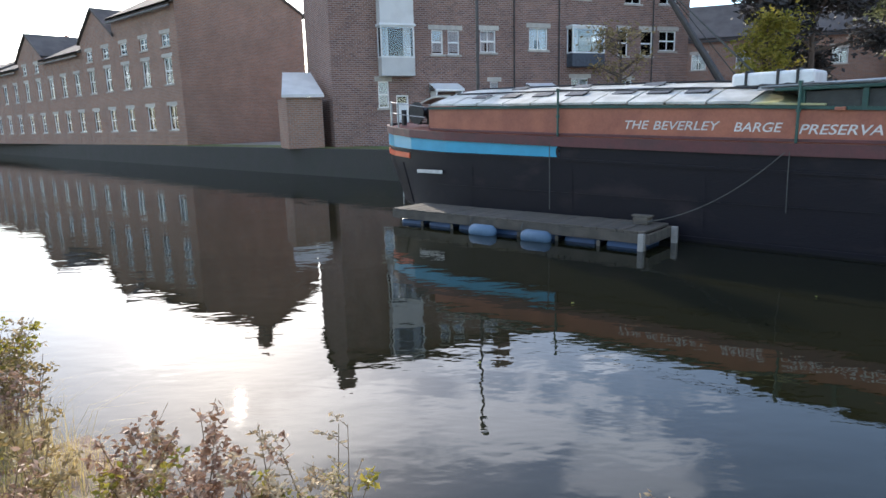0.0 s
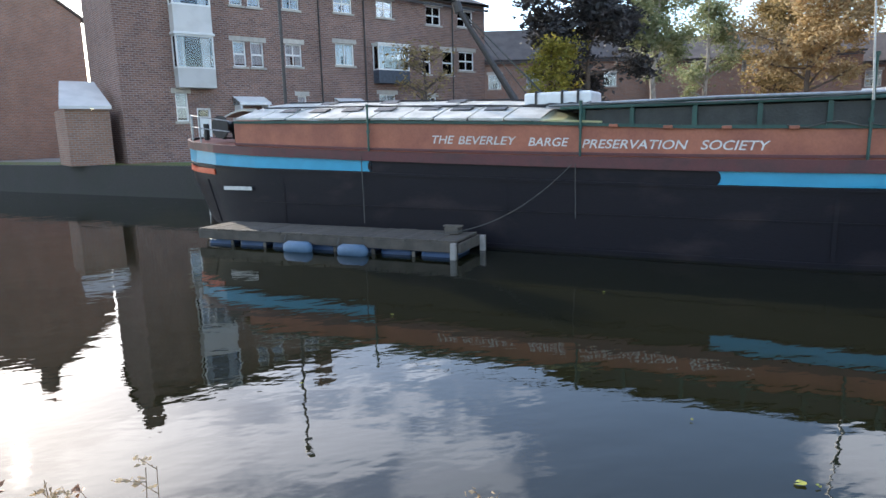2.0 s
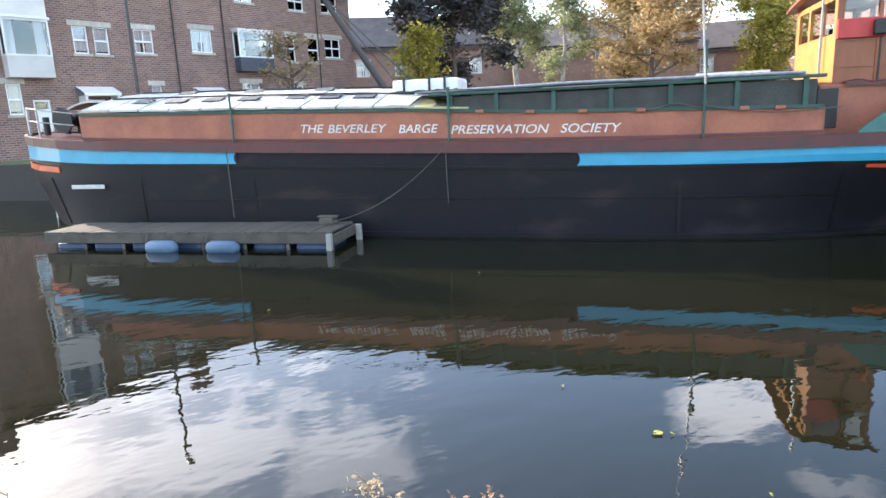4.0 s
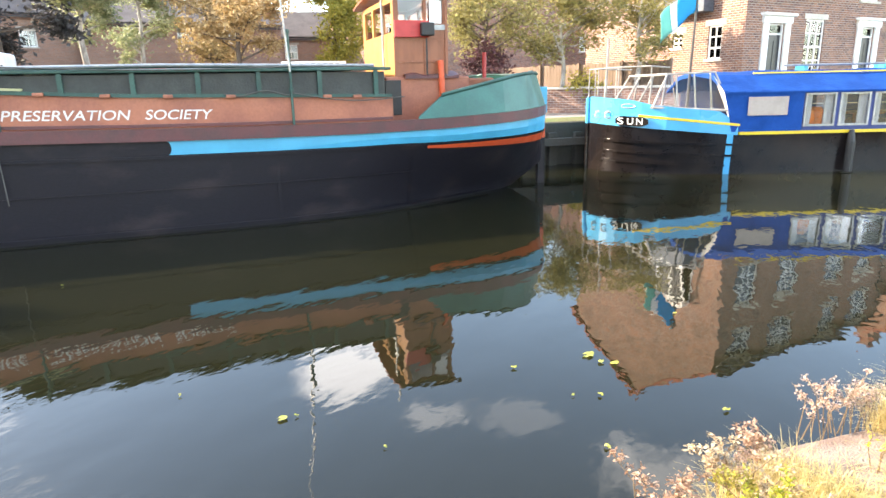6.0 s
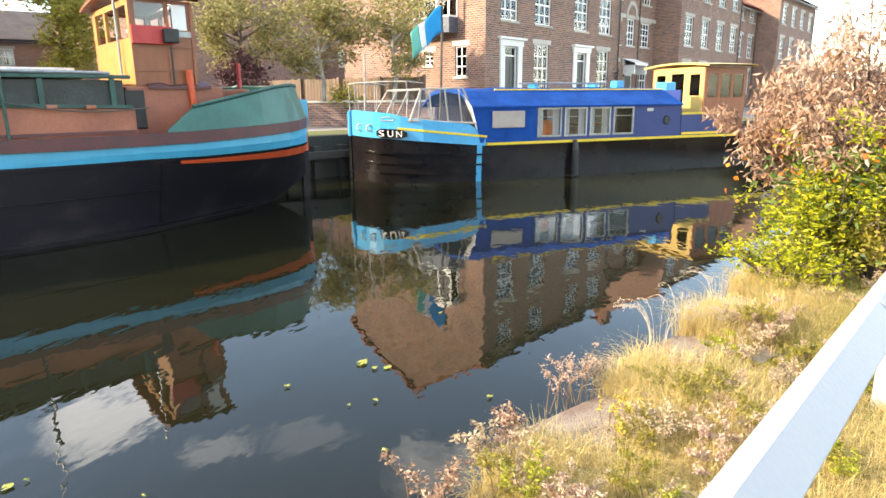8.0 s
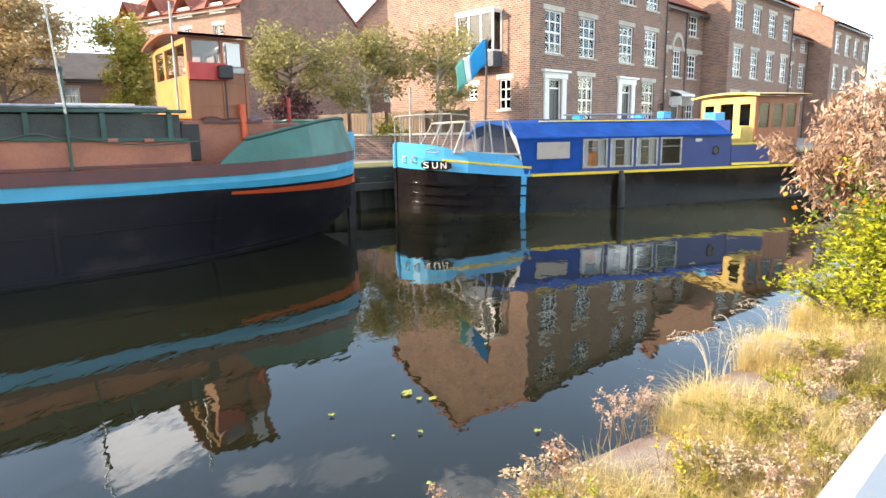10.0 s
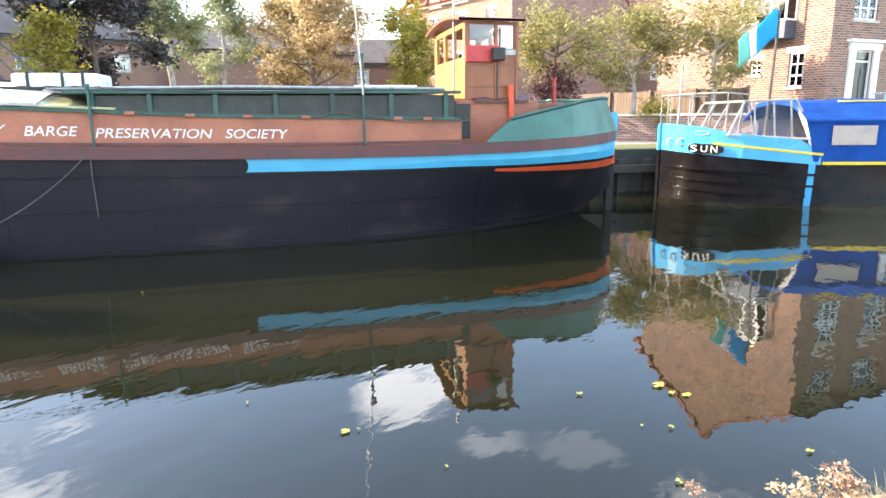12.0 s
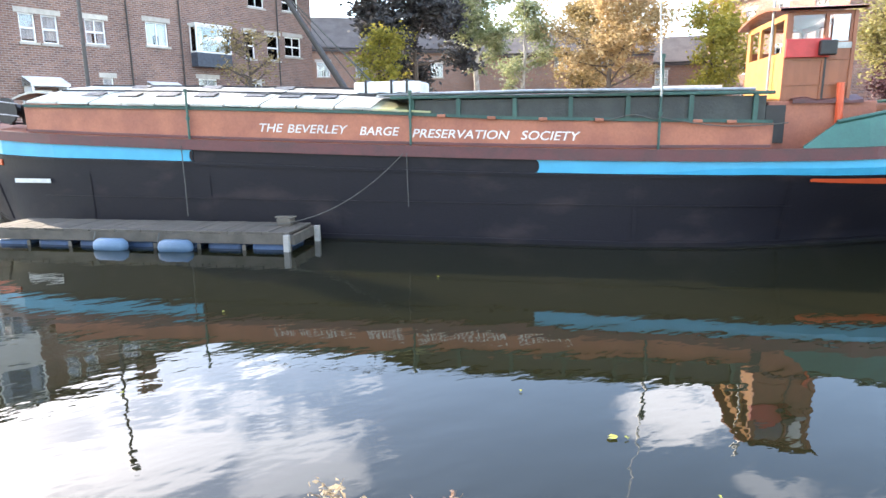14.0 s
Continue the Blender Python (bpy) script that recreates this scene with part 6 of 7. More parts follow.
def tree(name, x, y, height, radius, leaf, seed, label, bark=None, leaves=5200, size=0.2, base=0.32, lean=0.0, gz=None):
    """A tapered trunk with forking limbs, and a crown of leaf clumps along the twigs."""
    rnd = random.Random(seed)
    t = thing(name, Matrix.Translation((x, y, QUAY_Z if gz is None else gz)), label, "tree")
    bm = bmesh.new()
    r0 = 0.018 * height + 0.03
    tip = Vector((lean + rnd.uniform(-0.2, 0.2), rnd.uniform(-0.2, 0.2), height * 0.9))
    trunk = [Vector((0, 0, -0.1)).lerp(tip, k / 5) + Vector((rnd.uniform(-1, 1), rnd.uniform(-1, 1), 0)) * 0.05 * k for k in range(6)]
    tube(bm, trunk, r0, 8, taper=[r0 * (1 - 0.17 * k) for k in range(6)])
    ends = []
    for i in range(22):
        k = rnd.uniform(base, 0.95)
        p = Vector((0, 0, 0)).lerp(tip, k)
        a = rnd.uniform(0, math.tau)
        env = math.sin(min((k - base) / (1 - base) * 0.85 + 0.18, 1) * math.pi) ** 0.6
        ln = radius * env * rnd.uniform(0.55, 1.1)
        e = p + Vector((math.cos(a) * ln, math.sin(a) * ln, ln * rnd.uniform(0.15, 0.7)))
        mid = p.lerp(e, 0.5) + Vector((0, 0, rnd.uniform(-0.1, 0.15)))
        rr = r0 * (1 - k) * 0.5 + 0.012
        tube(bm, [p, mid, e], rr, 5, taper=[rr, rr * 0.7, rr * 0.3])
        for j in range(4):
            q = mid.lerp(e, rnd.random())
            f = q + Vector((rnd.gauss(0, 1), rnd.gauss(0, 1), rnd.gauss(0.2, 0.7))).normalized() * radius * rnd.uniform(0.15, 0.42)
            tube(bm, [q, f], 0.01, 4, taper=[0.012, 0.005])
            ends.append((q, f))
        ends.append((mid, e))
    part("trunk", bm, bark or M_BARK, t)
    pts = []
    clumps = [(a, b, rnd.uniform(0.12, 0.36)) for a, b in ends for _ in range(1)]
    for _ in range(leaves):
        a, b, s = clumps[int(rnd.random() * len(clumps))]
        c = a.lerp(b, rnd.uniform(0.35, 1.05))
        pts.append(c + Vector((rnd.gauss(0, s), rnd.gauss(0, s), rnd.gauss(0, s * 0.8))) * (radius / 2.0) ** 0.5)
    leaf_cloud("crown", leaf, t, pts, size, rnd)
    return t


tree("dark_tree", 18.6, 31.2, 9.4, 3.5, M_LEAF_DARK, 1, "dense dark copper tree across the road", leaves=15000, size=0.3)
tree("young_tree", 15.2, 29.2, 5.6, 1.35, M_LEAF_YELLOW, 2, "small yellow-green tree beside the terrace", leaves=4200, size=0.18)
tree("birch", 23.2, 32.0, 9.8, 2.3, M_LEAF_PALE, 3, "pale green birch with thin weeping crown", M_BARK_PALE, leaves=9000, size=0.22)
tree("birch", 28.2, 34.0, 9.0, 1.9, M_LEAF_PALE, 4, "slim pale green birch by the houses", M_BARK_PALE, leaves=6000, size=0.2)
tree("autumn_tree", 30.4, 28.6, 9.2, 3.4, M_LEAF_ORANGE, 5, "wide tree in orange autumn leaf on a grassy bed", leaves=10000, size=0.24, base=0.3)
tree("lime_tree", 33.6, 24.0, 7.6, 2.4, M_LEAF_YELLOW, 6, "yellow-green tree in thinning leaf", leaves=8500, size=0.2)
tree("street_tree", 23.0, 10.4, 4.7, 1.7, M_LEAF_STREET, 7, "young olive green street tree with open crown", leaves=5200, size=0.14, base=0.4)
tree("street_tree", 24.1, 7.75, 4.6, 1.85, M_LEAF_STREET, 8, "olive green street tree with a slim pale trunk", M_BARK_PALE, leaves=6000, size=0.14, base=0.42)
tree("street_tree", 25.0, 5.35, 4.9, 1.65, M_LEAF_STREET, 9, "brownish street tree before the brick gable", M_BARK_PALE, leaves=5200, size=0.13, base=0.42)
tree("far_tree", 34.0, 34.5, 9.5, 3.0, M_LEAF_OLIVE, 10, "brown-green tree behind far houses", leaves=9000, size=0.24)
tree("purple_shrub", 22.0, 9.9, 2.6, 0.9, M_LEAF_PURPLE, 11, "low dark purple shrub near the quay", leaves=2400, size=0.13, base=0.15)
tree("facade_tree", 9.0, 28.8, 5.2, 1.4, M_LEAF_OLIVE, 12, "thin sparse street tree before the terrace", leaves=900, size=0.16, base=0.45)
tree("garden_shrub", 24.0, 6.9, 1.5, 0.7, M_LEAF_YELLOW, 13, "yellow-green garden shrub by the low wall", leaves=1400, size=0.12, base=0.1)
tree("garden_shrub", 36.2, -4.0, 2.3, 1.1, M_LEAF_DARK, 14, "dark evergreen shrub before the cottage", leaves=2600, size=0.14, base=0.1)

jib = thing("quay_derrick", Matrix.Translation((11.8, 22.45, QUAY_Z)), "dark leaning derrick boom with wire stays on the quay", "derrick")
bm = bmesh.new()
tube(bm, [(0, 0, 0), (-1.25, 0.47, 2.1), (-3.1, 1.17, 5.25)], 0.12, 10, taper=[0.15, 0.13, 0.085])
boom = part("boom", bm, M_PIPE, jib)
bm = bmesh.new()
tube(bm, [(-3.05, 1.15, 5.1), (-3.15, 1.19, 5.45)], 0.16, 10)
part("head_block", bm, M_PIPE, boom)
part("base_plate", boxes((-0.35, 0.35, -0.35, 0.35, 0.0, 0.08), bevel=0.01), M_STEEL, jib)
for ex, ey, ez in ((1.6, -0.9, 0.0), (2.0, -0.4, 0.0), (1.3, 0.6, 0.0)):
    bm = bmesh.new()
    tube(bm, [(-3.0, 1.15, 5.2), (ex, ey, ez)], 0.018, 5)
    part("stay", bm, M_ROPE, jib)

# low wall, fence, street clutter on the far side
fence = thing("fence", frame_at(25.4, 4.2, 0.40, 0.92, QUAY_Z), "weathered close-boarded wooden fence beside the gable", "fence")
M_FENCE = material("fence_board", (0.20, 0.14, 0.10), 0.85, scale=3, fine=40, bump=0.5, stretch=(1, 1, 0.25))
bd = None
for i in range(50):
    m = Matrix.Translation((i * 0.162, 0, rng.uniform(-0.02, 0.02)))
    if bd is None:
        bd = part("board", boxes((0, 0.15, 0, 0.022, 0.05, 1.75)), M_FENCE, fence)
    else:
        again(bd, fence, m)
for i in range(5):
    part("post", boxes((i * 2 - 0.05, i * 2 + 0.05, 0.03, 0.13, 0, 1.8)), M_FENCE, fence)
low = thing("low_wall", frame_at(23.6, 2.4, 0.02, 1.0, QUAY_Z), "low brown brick garden wall with coping", "wall")
part("brickwork", boxes((0, 12.0, 0, 0.22, 0, 0.82)), M_BRICK_A, low)
part("wall_coping", boxes((-0.03, 12.03, -0.04, 0.26, 0.822, 0.9), bevel=0.01), M_STONE, low)
pole = thing("street_pole", Matrix.Translation((2.4, 21.4, QUAY_Z)), "tall slim dark lamp column on the quay", "lamp post")
bm = bmesh.new()
tube(bm, [(0, 0, 0), (0, 0, 1.2), (0, 0, 1.25), (0, 0, 6.6)], 0.06, 10, taper=[0.085, 0.085, 0.055, 0.04])
part("column", bm, M_PIPE, pole)
bm = bmesh.new()
tube(bm, [(0, 0, 6.6), (0.0, -0.25, 6.75), (0, -0.5, 6.78)], 0.03, 8)
part("arm", bm, M_PIPE, pole)
part("lantern", boxes((-0.1, 0.1, -0.85, -0.45, 6.72, 6.83), bevel=0.03), M_STEEL, pole)

M_CARWHITE = material("white_car_paint", (0.74, 0.74, 0.74), 0.2, vary=0.02, bump=0, amount=0.05)
M_CARDARK = material("dark_car_paint", (0.02, 0.022, 0.03), 0.2, vary=0.02, bump=0, amount=0.05)
M_TYRE = material("tyre", (0.015, 0.015, 0.015), 0.8)
M_LAMPGLASS = material("lamp_lens", (0.6, 0.6, 0.58), 0.15, bump=0)


def car(x, y, ang, mat, label):
    c = thing("parked_car", Matrix.Translation((x, y, QUAY_Z)) @ Matrix.Rotation(radians(ang), 4, "Z"), label, "car", "parked cars")
    secs = ((-2.05, 0.45, 0.80, 0.70), (-1.95, 0.28, 0.92, 0.80), (-1.2, 0.25, 0.98, 0.86), (0.6, 0.25, 0.98, 0.86), (1.6, 0.26, 0.88, 0.82), (2.0, 0.32, 0.78, 0.72), (2.08, 0.42, 0.66, 0.6))
    bm = bmesh.new()
    vv = loft(bm, [[(s, -w, z0), (s, -w * 1.03, (z0 + z1) / 2), (s, -w * 0.93, z1), (s, w * 0.93, z1), (s, w * 1.03, (z0 + z1) / 2), (s, w, z0)] for s, z0, z1, w in secs], close=True)
    bm.faces.new(vv[0]), bm.faces.new(list(reversed(vv[-1])))
    part("body", bm, mat, c, smooth=False)
    bm = bmesh.new()
    rr = [[(s, -w, 0.95), (s2, -w2, z), (s2, w2, z), (s, w, 0.95)] for s, w, s2, w2, z in ((-1.85, 0.74, -1.35, 0.6, 1.38), (-0.9, 0.8, -0.7, 0.64, 1.47), (0.3, 0.8, 0.1, 0.64, 1.45), (1.15, 0.76, 0.45, 0.6, 1.38))]
    vv = loft(bm, rr)
    bm.faces.new(vv[0]), bm.faces.new(list(reversed(vv[-1])))
    part("glasshouse", bm, M_DOOR_DARK, c)
    bm = bmesh.new()
    loft(bm, [[(s, y_, z + 0.012) for y_ in (-w, 0, w)] for s, w, z in ((-1.35, 0.61, 1.38), (-0.7, 0.65, 1.48), (0.1, 0.65, 1.46), (0.45, 0.61, 1.39))])
    part("roof", bm, mat, c)
    for s in (-1.3, 1.3):
        for yy in (-0.78, 0.78):
            bm = bmesh.new()
            tube(bm, [(s, yy - 0.09, 0.31), (s, yy + 0.09, 0.31)], 0.31, 16)
            w_ = part("wheel", bm, M_TYRE, c)
            bm = bmesh.new()
            tube(bm, [(s, yy - 0.1, 0.31), (s, yy + 0.1, 0.31)], 0.19, 12)
            part("rim", bm, M_STEEL, w_)
    for yy in (-0.6, 0.6):
        part("headlight", boxes((2.0, 2.075, yy - 0.13, yy + 0.13, 0.55, 0.68), bevel=0.02), M_LAMPGLASS, c)


car(22.6, 13.6, 100, M_CARWHITE, "white parked hatchback behind the barge's stern")
car(24.4, 15.2, 100, M_CARDARK, "dark parked car beside a white hatchback")
car(20.4, 25.2, 130, M_CARDARK, "dark parked car across the quay road")
car(26.0, 23.0, 140, M_CARWHITE, "white parked car under the autumn tree")
gw = thing("garden_wall", frame_at(16.0, 28.0, 0.74, -0.67, QUAY_Z), "long brown brick boundary wall along the road", "wall")
part("brickwork", boxes((0, 16.0, 0, 0.25, 0, 1.05)), M_BRICK_L, gw)
part("wall_coping", boxes((-0.03, 16.03, -0.04, 0.29, 1.052, 1.14)), M_STONE, gw)


# ---- grass and weeds on the near bank ----
def blades(name, mat, spots, rnd, lo, hi, width, lean, label):
    vs, fs = [], []
    for p, k_ in spots:
        h = rnd.uniform(lo, hi) * k_
        a = rnd.uniform(0, math.tau)
        d = Vector((math.cos(a), math.sin(a), 0))
        side = Vector((-d.y, d.x, 0)) * width * rnd.uniform(0.6, 1.3)
        l = h * rnd.uniform(0.1, lean)
        k = len(vs)
        m1, m2 = p + d * l * 0.3 + Vector((0, 0, h * 0.6)), p + d * l + Vector((0, 0, h * (1 - 0.3 * l / h)))
        vs += [p - side, p + side, m1 + side * 0.7, m1 - side * 0.7, m2]
        fs += [(k, k + 1, k + 2, k + 3), (k + 3, k + 2, k + 4)]
    me = bpy.data.meshes.new(name)
    me.from_pydata([tuple(v) for v in vs], [], fs)
    me.materials.append(mat)
    return tagged(new(name, me), label, "grass", kind="stuff")


def spots(count, a0, a1, n0, n1, rnd, patch=0.0, off=0.0):
    out = []
    while len(out) < count:
        a, n = rnd.uniform(a0, a1), rnd.uniform(n0, n1)
        v = noise.noise(Vector((a * 0.9 + off, n * 1.3, off)))
        if v < patch - rnd.uniform(0, 0.35):
            continue
        if n < 0.52 and (a % 1.18) < 0.62 and a > -3.6:
            continue
        low_ = 0.45 + 0.55 * min(max((abs(a + 2.1) - 1.2) / 1.6, 0.0), 1.0) + (0.35 if a < -4.6 else 0.0)
        out.append((on_bank(a, n, BANK_Z - 0.04), low_ * (0.8 + 0.5 * v)))
    return out


rb = random.Random(21)
blades("dry_grass", M_GRASS_DRY, spots(52000, -9, 9.5, 0.16, 1.75, rb, -0.1) + spots(85000, -1.2, 4.6, 0.14, 1.7, rb, -0.15, 2.0), rb, 0.08, 0.36, 0.0016, 1.5, "long dry golden grass along the near bank")
blades("green_grass", M_GRASS_GREEN, spots(16000, -9, 9.5, 0.35, 2.3, rb, 0.05, 7.0) + spots(26000, -1.2, 4.6, 0.3, 1.7, rb, 0.0, 9.0), rb, 0.07, 0.28, 0.002, 1.2, "tufts of green grass among dry stems")
blades("path_grass", M_GRASS_GREEN, spots(14000, -9, 12, 1.6, 4.0, rb, 0.0, 3.0), rb, 0.08, 0.3, 0.003, 0.9, "green grass below the white rail")


def weed(p, h, seed, leaf, label, stems=5, spread=0.35, size=0.03, per=26, name="weed", category="weed", bare=0.25):
    """A clump of branching dry stalks with small leaves or seed heads."""
    rnd = random.Random(seed)
    t = thing(name, Matrix.Translation(p), label, category)
    bm = bmesh.new()
    pts = []
    for i in range(stems):
        a = rnd.uniform(0, math.tau)
        top = Vector((math.cos(a) * spread * rnd.uniform(0.2, 1), math.sin(a) * spread * rnd.uniform(0.2, 1), h * rnd.uniform(0.6, 1)))
        mid = top * 0.5 + Vector((rnd.uniform(-0.04, 0.04), rnd.uniform(-0.04, 0.04), 0.03))
        root = Vector((top.x * 0.35 + rnd.uniform(-0.03, 0.03), top.y * 0.35 + rnd.uniform(-0.03, 0.03), -0.05))
        tube(bm, [root, mid, top], 0.003, 4, taper=[0.0035, 0.0025, 0.0014])
        for j in range(7):
            q = mid.lerp(top, rnd.random()) if rnd.random() > bare else (mid * rnd.uniform(0.5, 1))
            e = q + Vector((rnd.gauss(0, 1), rnd.gauss(0, 1), rnd.uniform(0.2, 1.2))).normalized() * h * rnd.uniform(0.08, 0.22)
            tube(bm, [q, e], 0.002, 3, taper=[0.0016, 0.0009])
            for _ in range(per // 7 + 1):
                pts.append(q.lerp(e, rnd.uniform(0.3, 1.0)) + Vector((rnd.gauss(0, 1), rnd.gauss(0, 1), rnd.gauss(0, 1))) * size * 0.35)
    part("stalk", bm, M_STALK, t)
    leaf_cloud("leaf", leaf, t, pts, size, rnd, aspect=0.55)["kind"] = "stuff"
    return t


wr_ = random.Random(5)
# tall plant and weeds towards the sun
weed(on_bank(-7.3, 0.25, BANK_Z), 1.05, 31, M_LEAF_OLIVE, "tall leafy weed leaning over the water", stems=7, spread=0.4, size=0.05, per=60)
for i in range(40):
    a, n = wr_.uniform(-8.3, -3.9), wr_.uniform(0.0, 0.95)
    weed(on_bank(a, n, BANK_Z), wr_.uniform(0.32, 0.55) + 0.06 * max(-5 - a, 0), 400 + i, wr_.choice((M_LEAF_OLIVE, M_SEED, M_LEAF_BROWN, M_LEAF_YELLOW)), "dry branching weed with small seed heads", stems=6, spread=0.28, size=0.03, per=60)
for i, (a, n, h) in enumerate(((-3.9, 0.2, 0.75), (-3.2, 0.15, 0.5), (-2.92, 0.02, 0.57), (-2.70, 0.02, 0.62), (-3.5, 0.3, 0.45), (-1.9, 0.1, 0.2), (-1.2, 0.15, 0.24), (-0.7, 0.1, 0.28), (-0.35, 0.12, 0.26), (-0.12, 0.12, 0.24))):
    weed(on_bank(a, n, BANK_Z - 0.03), h, 70 + i, M_LEAF_BROWN if i % 2 else M_SEED, "thin brown weed with dried seed heads", stems=6, spread=0.2, size=0.019, per=70)
for i, (a, n, h) in enumerate(((0.42, 0.02, 0.28), (0.56, 0.06, 0.32), (0.68, 0.10, 0.24), (-0.28, 0.10, 0.2))):
    weed(on_bank(a, n, BANK_Z - 0.02), h, 90 + i, M_LEAF_TAN, "dried thistle heads at the coping", stems=6, spread=0.16, size=0.013, per=70)
mix_ = (M_FLOWER, M_SEED, M_LEAF_YELLOW, M_LEAF_TAN, M_LEAF_BRIGHT, M_SEED, M_LEAF_YELLOW)
kind_ = ("yellow ragwort in flower", "pale fluffy seed heads", "yellowing leafy weed on the bank", "dry tan weed among grass", "fresh green weed among grass", "pale fluffy seed heads", "yellowing leafy weed on the bank")
for i in range(84):
    a, n = wr_.uniform(-1.1, 3.4), wr_.uniform(0.3, 1.35)
    if n < 0.55 and a % 1.18 < 0.62:
        n += 0.4
    k = 1 + i % 6
    weed(on_bank(a, n, BANK_Z), wr_.uniform(0.14, 0.30), 120 + i, mix_[k], kind_[k], stems=7, spread=0.16, size=0.015, per=84, bare=0.0)
for i, (a, n) in enumerate(((0.28, 0.36), (0.36, 0.42), (0.46, 0.40), (0.30, 0.55), (0.10, 0.50))):
    weed(on_bank(a, n, BANK_Z), 0.17, 240 + i, M_FLOWER, "yellow ragwort in flower", stems=3, spread=0.06, size=0.013, per=21, bare=0.0)


def plume(p, seed, label, stems=11, reach=0.30, height=0.34):
    """Arching bleached grass stems, each ending in a drooping plume."""
    rnd = random.Random(seed)
    t = thing("grass_plume", Matrix.Translation(p), label, "grass")
    bm, pts = bmesh.new(), []
    for i in range(stems):
        a, k = rnd.uniform(0, math.tau), rnd.uniform(0.35, 1.0)
        d = Vector((math.cos(a), math.sin(a), 0))
        h = height * rnd.uniform(0.55, 1.0)
        line_ = [d * (0.05 + reach * k * (u / 7) ** 1.6) + Vector((0, 0, h * (1 - (1 - u / 5.2) ** 2) - 0.04)) for u in range(8)]
        tube(bm, line_, 0.0014, 4, taper=[0.0018 - 0.00013 * u for u in range(8)])
        for _ in range(22):
            u = rnd.uniform(4.2, 7.0)
            q = line_[int(u)].lerp(line_[min(int(u) + 1, 7)], u % 1)
            pts.append(q + Vector((rnd.gauss(0, 0.008), rnd.gauss(0, 0.008), rnd.gauss(-0.004, 0.008))))
    part("stem", bm, M_STRAW, t)
    leaf_cloud("plume", M_STRAW_LEAF, t, pts, 0.017, rnd, aspect=0.3, droop=0.5)["kind"] = "stuff"


M_STRAW = material("bleached_straw", (0.56, 0.48, 0.36), 0.8, fine=80, bump=0.2)
M_STRAW_LEAF = leaf_material("bleached_plume", (0.34, 0.28, 0.22), (0.58, 0.50, 0.41), 0.8, 0.3)
for i, (a, n) in enumerate(((1.62, 0.10), (1.86, 0.16), (2.75, 0.14))):
    plume(on_bank(a, n, BANK_Z), 500 + i, "bleached feathery grass plumes arching over the water")

# shrubs along the bank
def shrub(name, p, h, radius, leaf, seed, label, count, size, droop=0.0, aspect=0.5):
    rnd = random.Random(seed)
    t = thing(name, Matrix.Translation(p), label, "shrub")
    bm = bmesh.new()
    tips = []
    for i in range(26):
        a, k = rnd.uniform(0, math.tau), rnd.random() ** 0.6
        top = Vector((math.cos(a) * radius * k, math.sin(a) * radius * k, h * (1.0 - 0.45 * k * k) * rnd.uniform(0.6, 1.0)))
        mid = top * 0.5 + Vector((0, 0, h * 0.08))
        tube(bm, [(0, 0, -0.05), mid, top], 0.012, 5, taper=[0.02, 0.011, 0.004])
        for j in range(5):
            q = mid.lerp(top, rnd.uniform(-0.4, 1.0))
            e = q + Vector((rnd.gauss(0, 1), rnd.gauss(0, 1), rnd.uniform(-0.3, 0.8))).normalized() * radius * rnd.uniform(0.18, 0.45)
            tube(bm, [q, e], 0.004, 3, taper=[0.006, 0.002])
            tips.append((q, e))
    part("stem", bm, M_BARK, t)
    pts = []
    for _ in range(count):
        q, e = tips[int(rnd.random() * len(tips))]
        pts.append(q.lerp(e, rnd.uniform(0.2, 1.1)) + Vector((rnd.gauss(0, 1), rnd.gauss(0, 1), rnd.gauss(0, 1))) * 0.05)
    leaf_cloud("foliage", leaf, t, pts, size, rnd, droop=droop, aspect=aspect)["kind"] = "stuff"
    return t


shrub("dead_shrub", on_bank(4.75, 0.45, BANK_Z), 2.5, 1.15, M_LEAF_BROWN, 201, "tall shrub of withered brown leaves on the bank", 9500, 0.078, droop=1.1, aspect=0.3)
shrub("dead_shrub", on_bank(5.4, 0.75, BANK_Z), 2.75, 1.25, M_LEAF_TAN, 202, "tall shrub of bleached hanging leaves on the bank", 9500, 0.078, droop=1.1, aspect=0.3)
shrub("dead_shrub", on_bank(6.6, 0.7, BANK_Z), 2.8, 1.2, M_LEAF_BROWN, 208, "tall shrub of withered brown leaves on the bank", 8000, 0.08, droop=1.0, aspect=0.3)
ls = shrub("leafy_shrub", on_bank(3.95, 0.75, BANK_Z), 1.5, 0.68, M_LEAF_LIME, 203, "lime green leafy shrub with a few orange hips", 7000, 0.045)
rl = random.Random(77)
# dark green leaves at the core put the bush's inner shade into colour
leaf_cloud("inner_foliage", M_LEAF_SHADE, ls, [Vector((rl.gauss(0, 0.26), rl.gauss(0, 0.26), rl.uniform(0.3, 1.15))) for _ in range(1500)], 0.07, rl)["kind"] = "stuff"
leaf_cloud("hips", M_HIP, ls, [Vector((rl.gauss(0, 0.4), rl.gauss(0, 0.4), rl.uniform(0.7, 1.35))) for _ in range(90)], 0.045, rl, aspect=0.9)["kind"] = "stuff"
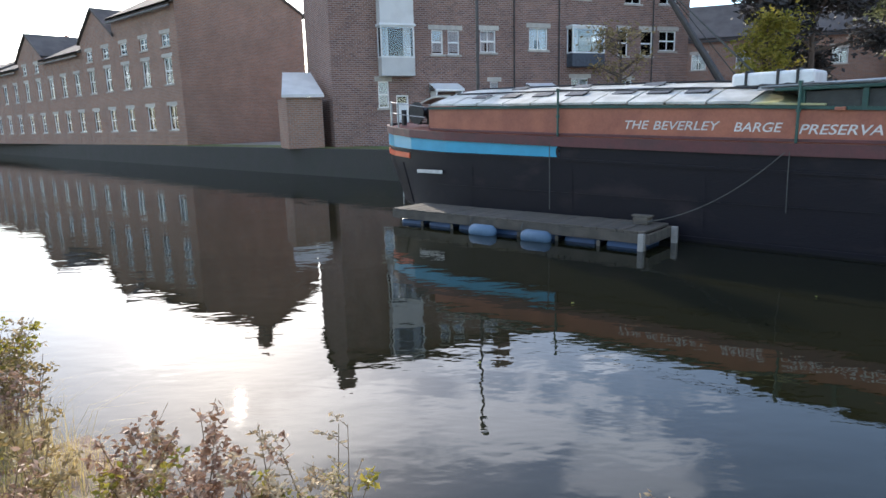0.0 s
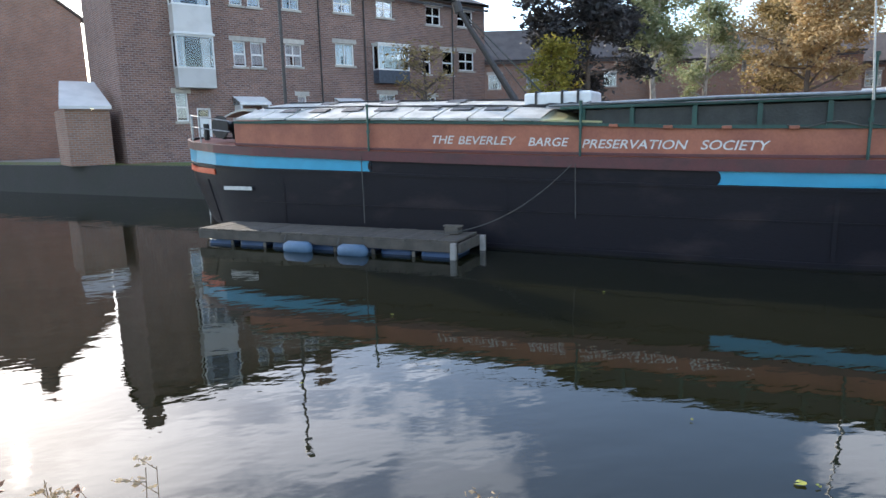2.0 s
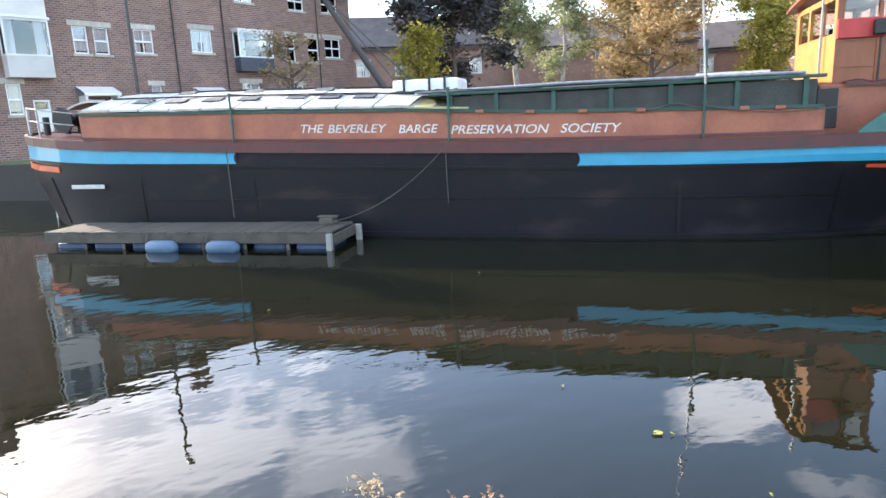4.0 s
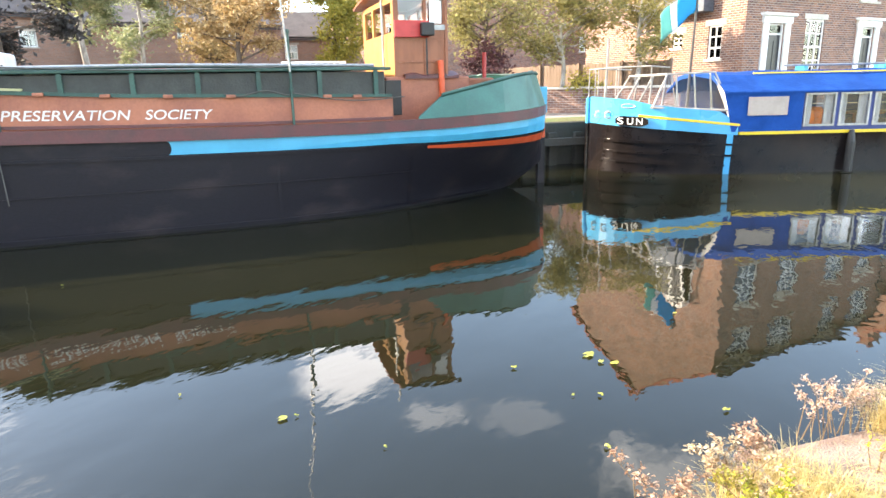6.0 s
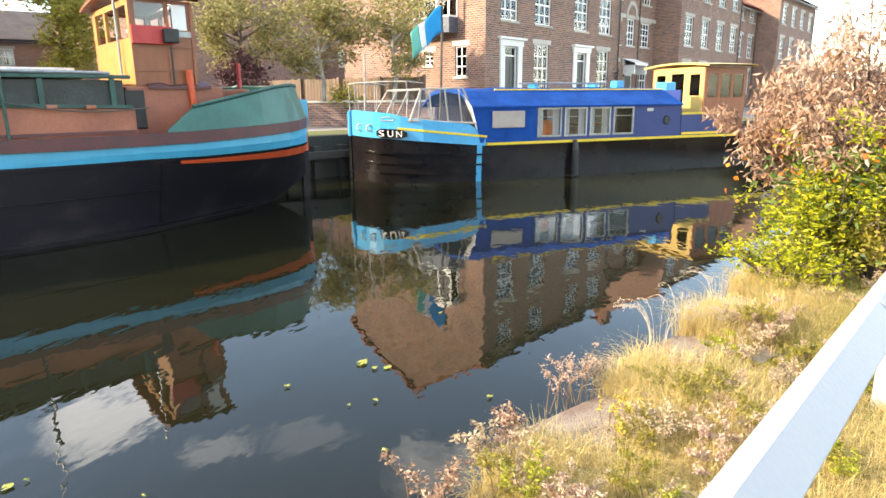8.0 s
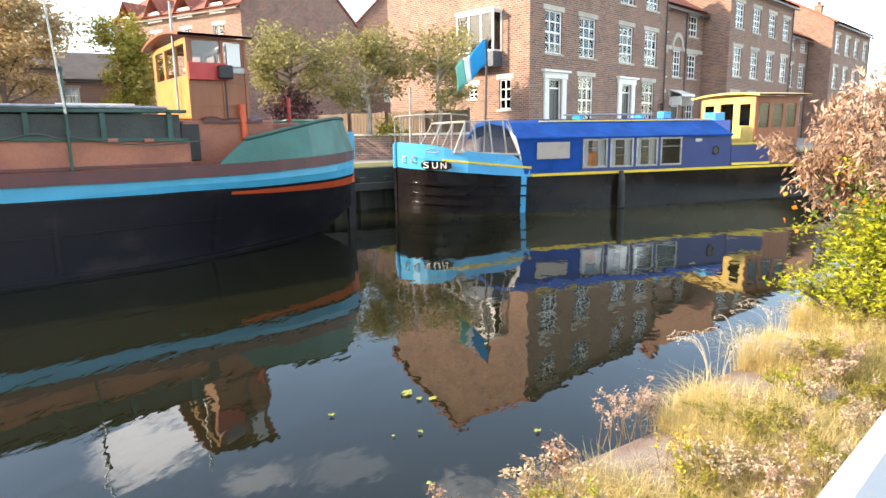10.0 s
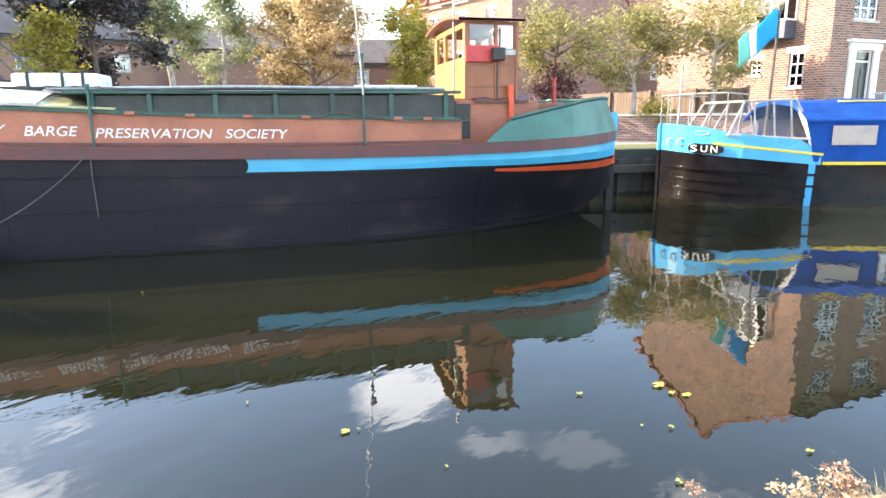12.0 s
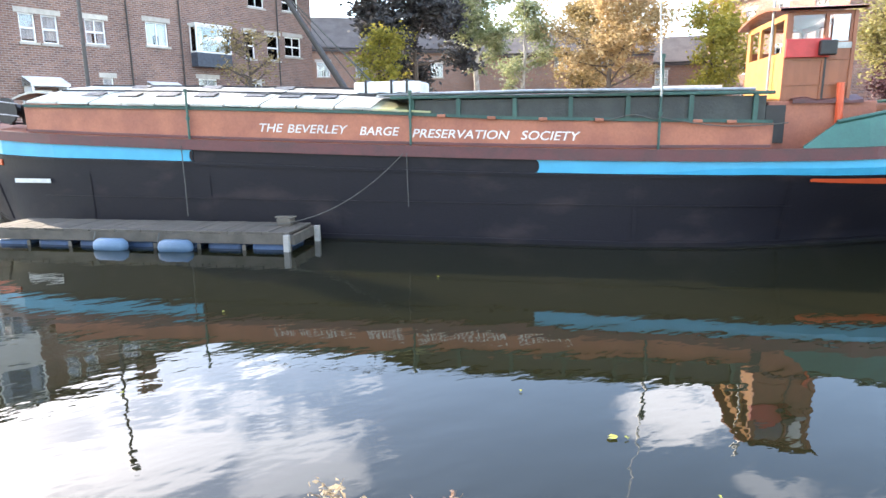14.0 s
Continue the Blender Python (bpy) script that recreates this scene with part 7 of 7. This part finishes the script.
shrub("leafy_shrub", on_bank(3.8, 1.1, BANK_Z), 0.95, 0.6, M_LEAF_YELLOW, 204, "yellowing bramble bush over dry grass", 5200, 0.045)
shrub("bramble", on_bank(3.2, 0.5, BANK_Z), 0.62, 0.5, M_LEAF_LIME, 205, "low yellow-green bramble at the bank's edge", 3600, 0.038)
shrub("bramble", on_bank(5.0, 1.4, BANK_Z), 1.3, 0.8, M_LEAF_YELLOW, 206, "yellow-green bramble beside the rail", 3200, 0.07)
shrub("nettle_patch", on_bank(2.6, 2.3, BANK_Z), 0.5, 0.8, M_LEAF_BRIGHT, 207, "green leafy undergrowth behind the white rail", 2600, 0.06)

# things afloat
M_LILY = leaf_material("lily_leaf", (0.22, 0.26, 0.03), (0.42, 0.42, 0.08), 0.35, 0.2)


def floating_leaf(x, y, r, seed):
    rnd = random.Random(seed)
    bm = bmesh.new()
    n = 12
    c = bm.verts.new((0, 0, 0.012))
    ring = [bm.verts.new((r * math.cos(k * math.tau / n) * rnd.uniform(0.8, 1.1), r * 0.7 * math.sin(k * math.tau / n) * rnd.uniform(0.8, 1.1), 0.004 + rnd.uniform(0, 0.015))) for k in range(n)]
    for k in range(n - 1):
        bm.faces.new((c, ring[k], ring[k + 1]))
    o = part("floating_leaf", bm, M_LILY)
    o.matrix_world = Matrix.Translation((x, y, 0.004)) @ Matrix.Rotation(rnd.uniform(0, 6.28), 4, "Z")
    return tagged(o, "yellow-green leaf floating on still water", "leaf", "floating leaves")


for i, (x, y, r) in enumerate(((3.79, 4.11, 0.07), (3.86, 4.05, 0.03), (5.56, 2.52, 0.11), (5.47, 2.40, 0.06), (5.49, 2.30, 0.07), (4.93, 2.29, 0.045), (5.11, 2.98, 0.05), (4.3, 2.11, 0.05), (5.04, 1.50, 0.05), (4.85, 2.46, 0.025), (5.16, 8.35, 0.025), (3.77, 3.32, 0.025), (3.76, 5.0, 0.025), (2.4, 8.4, 0.035), (1.2, 6.7, 0.03), (6.8, 2.0, 0.04))):
    floating_leaf(x, y, r * 0.55, 300 + i)
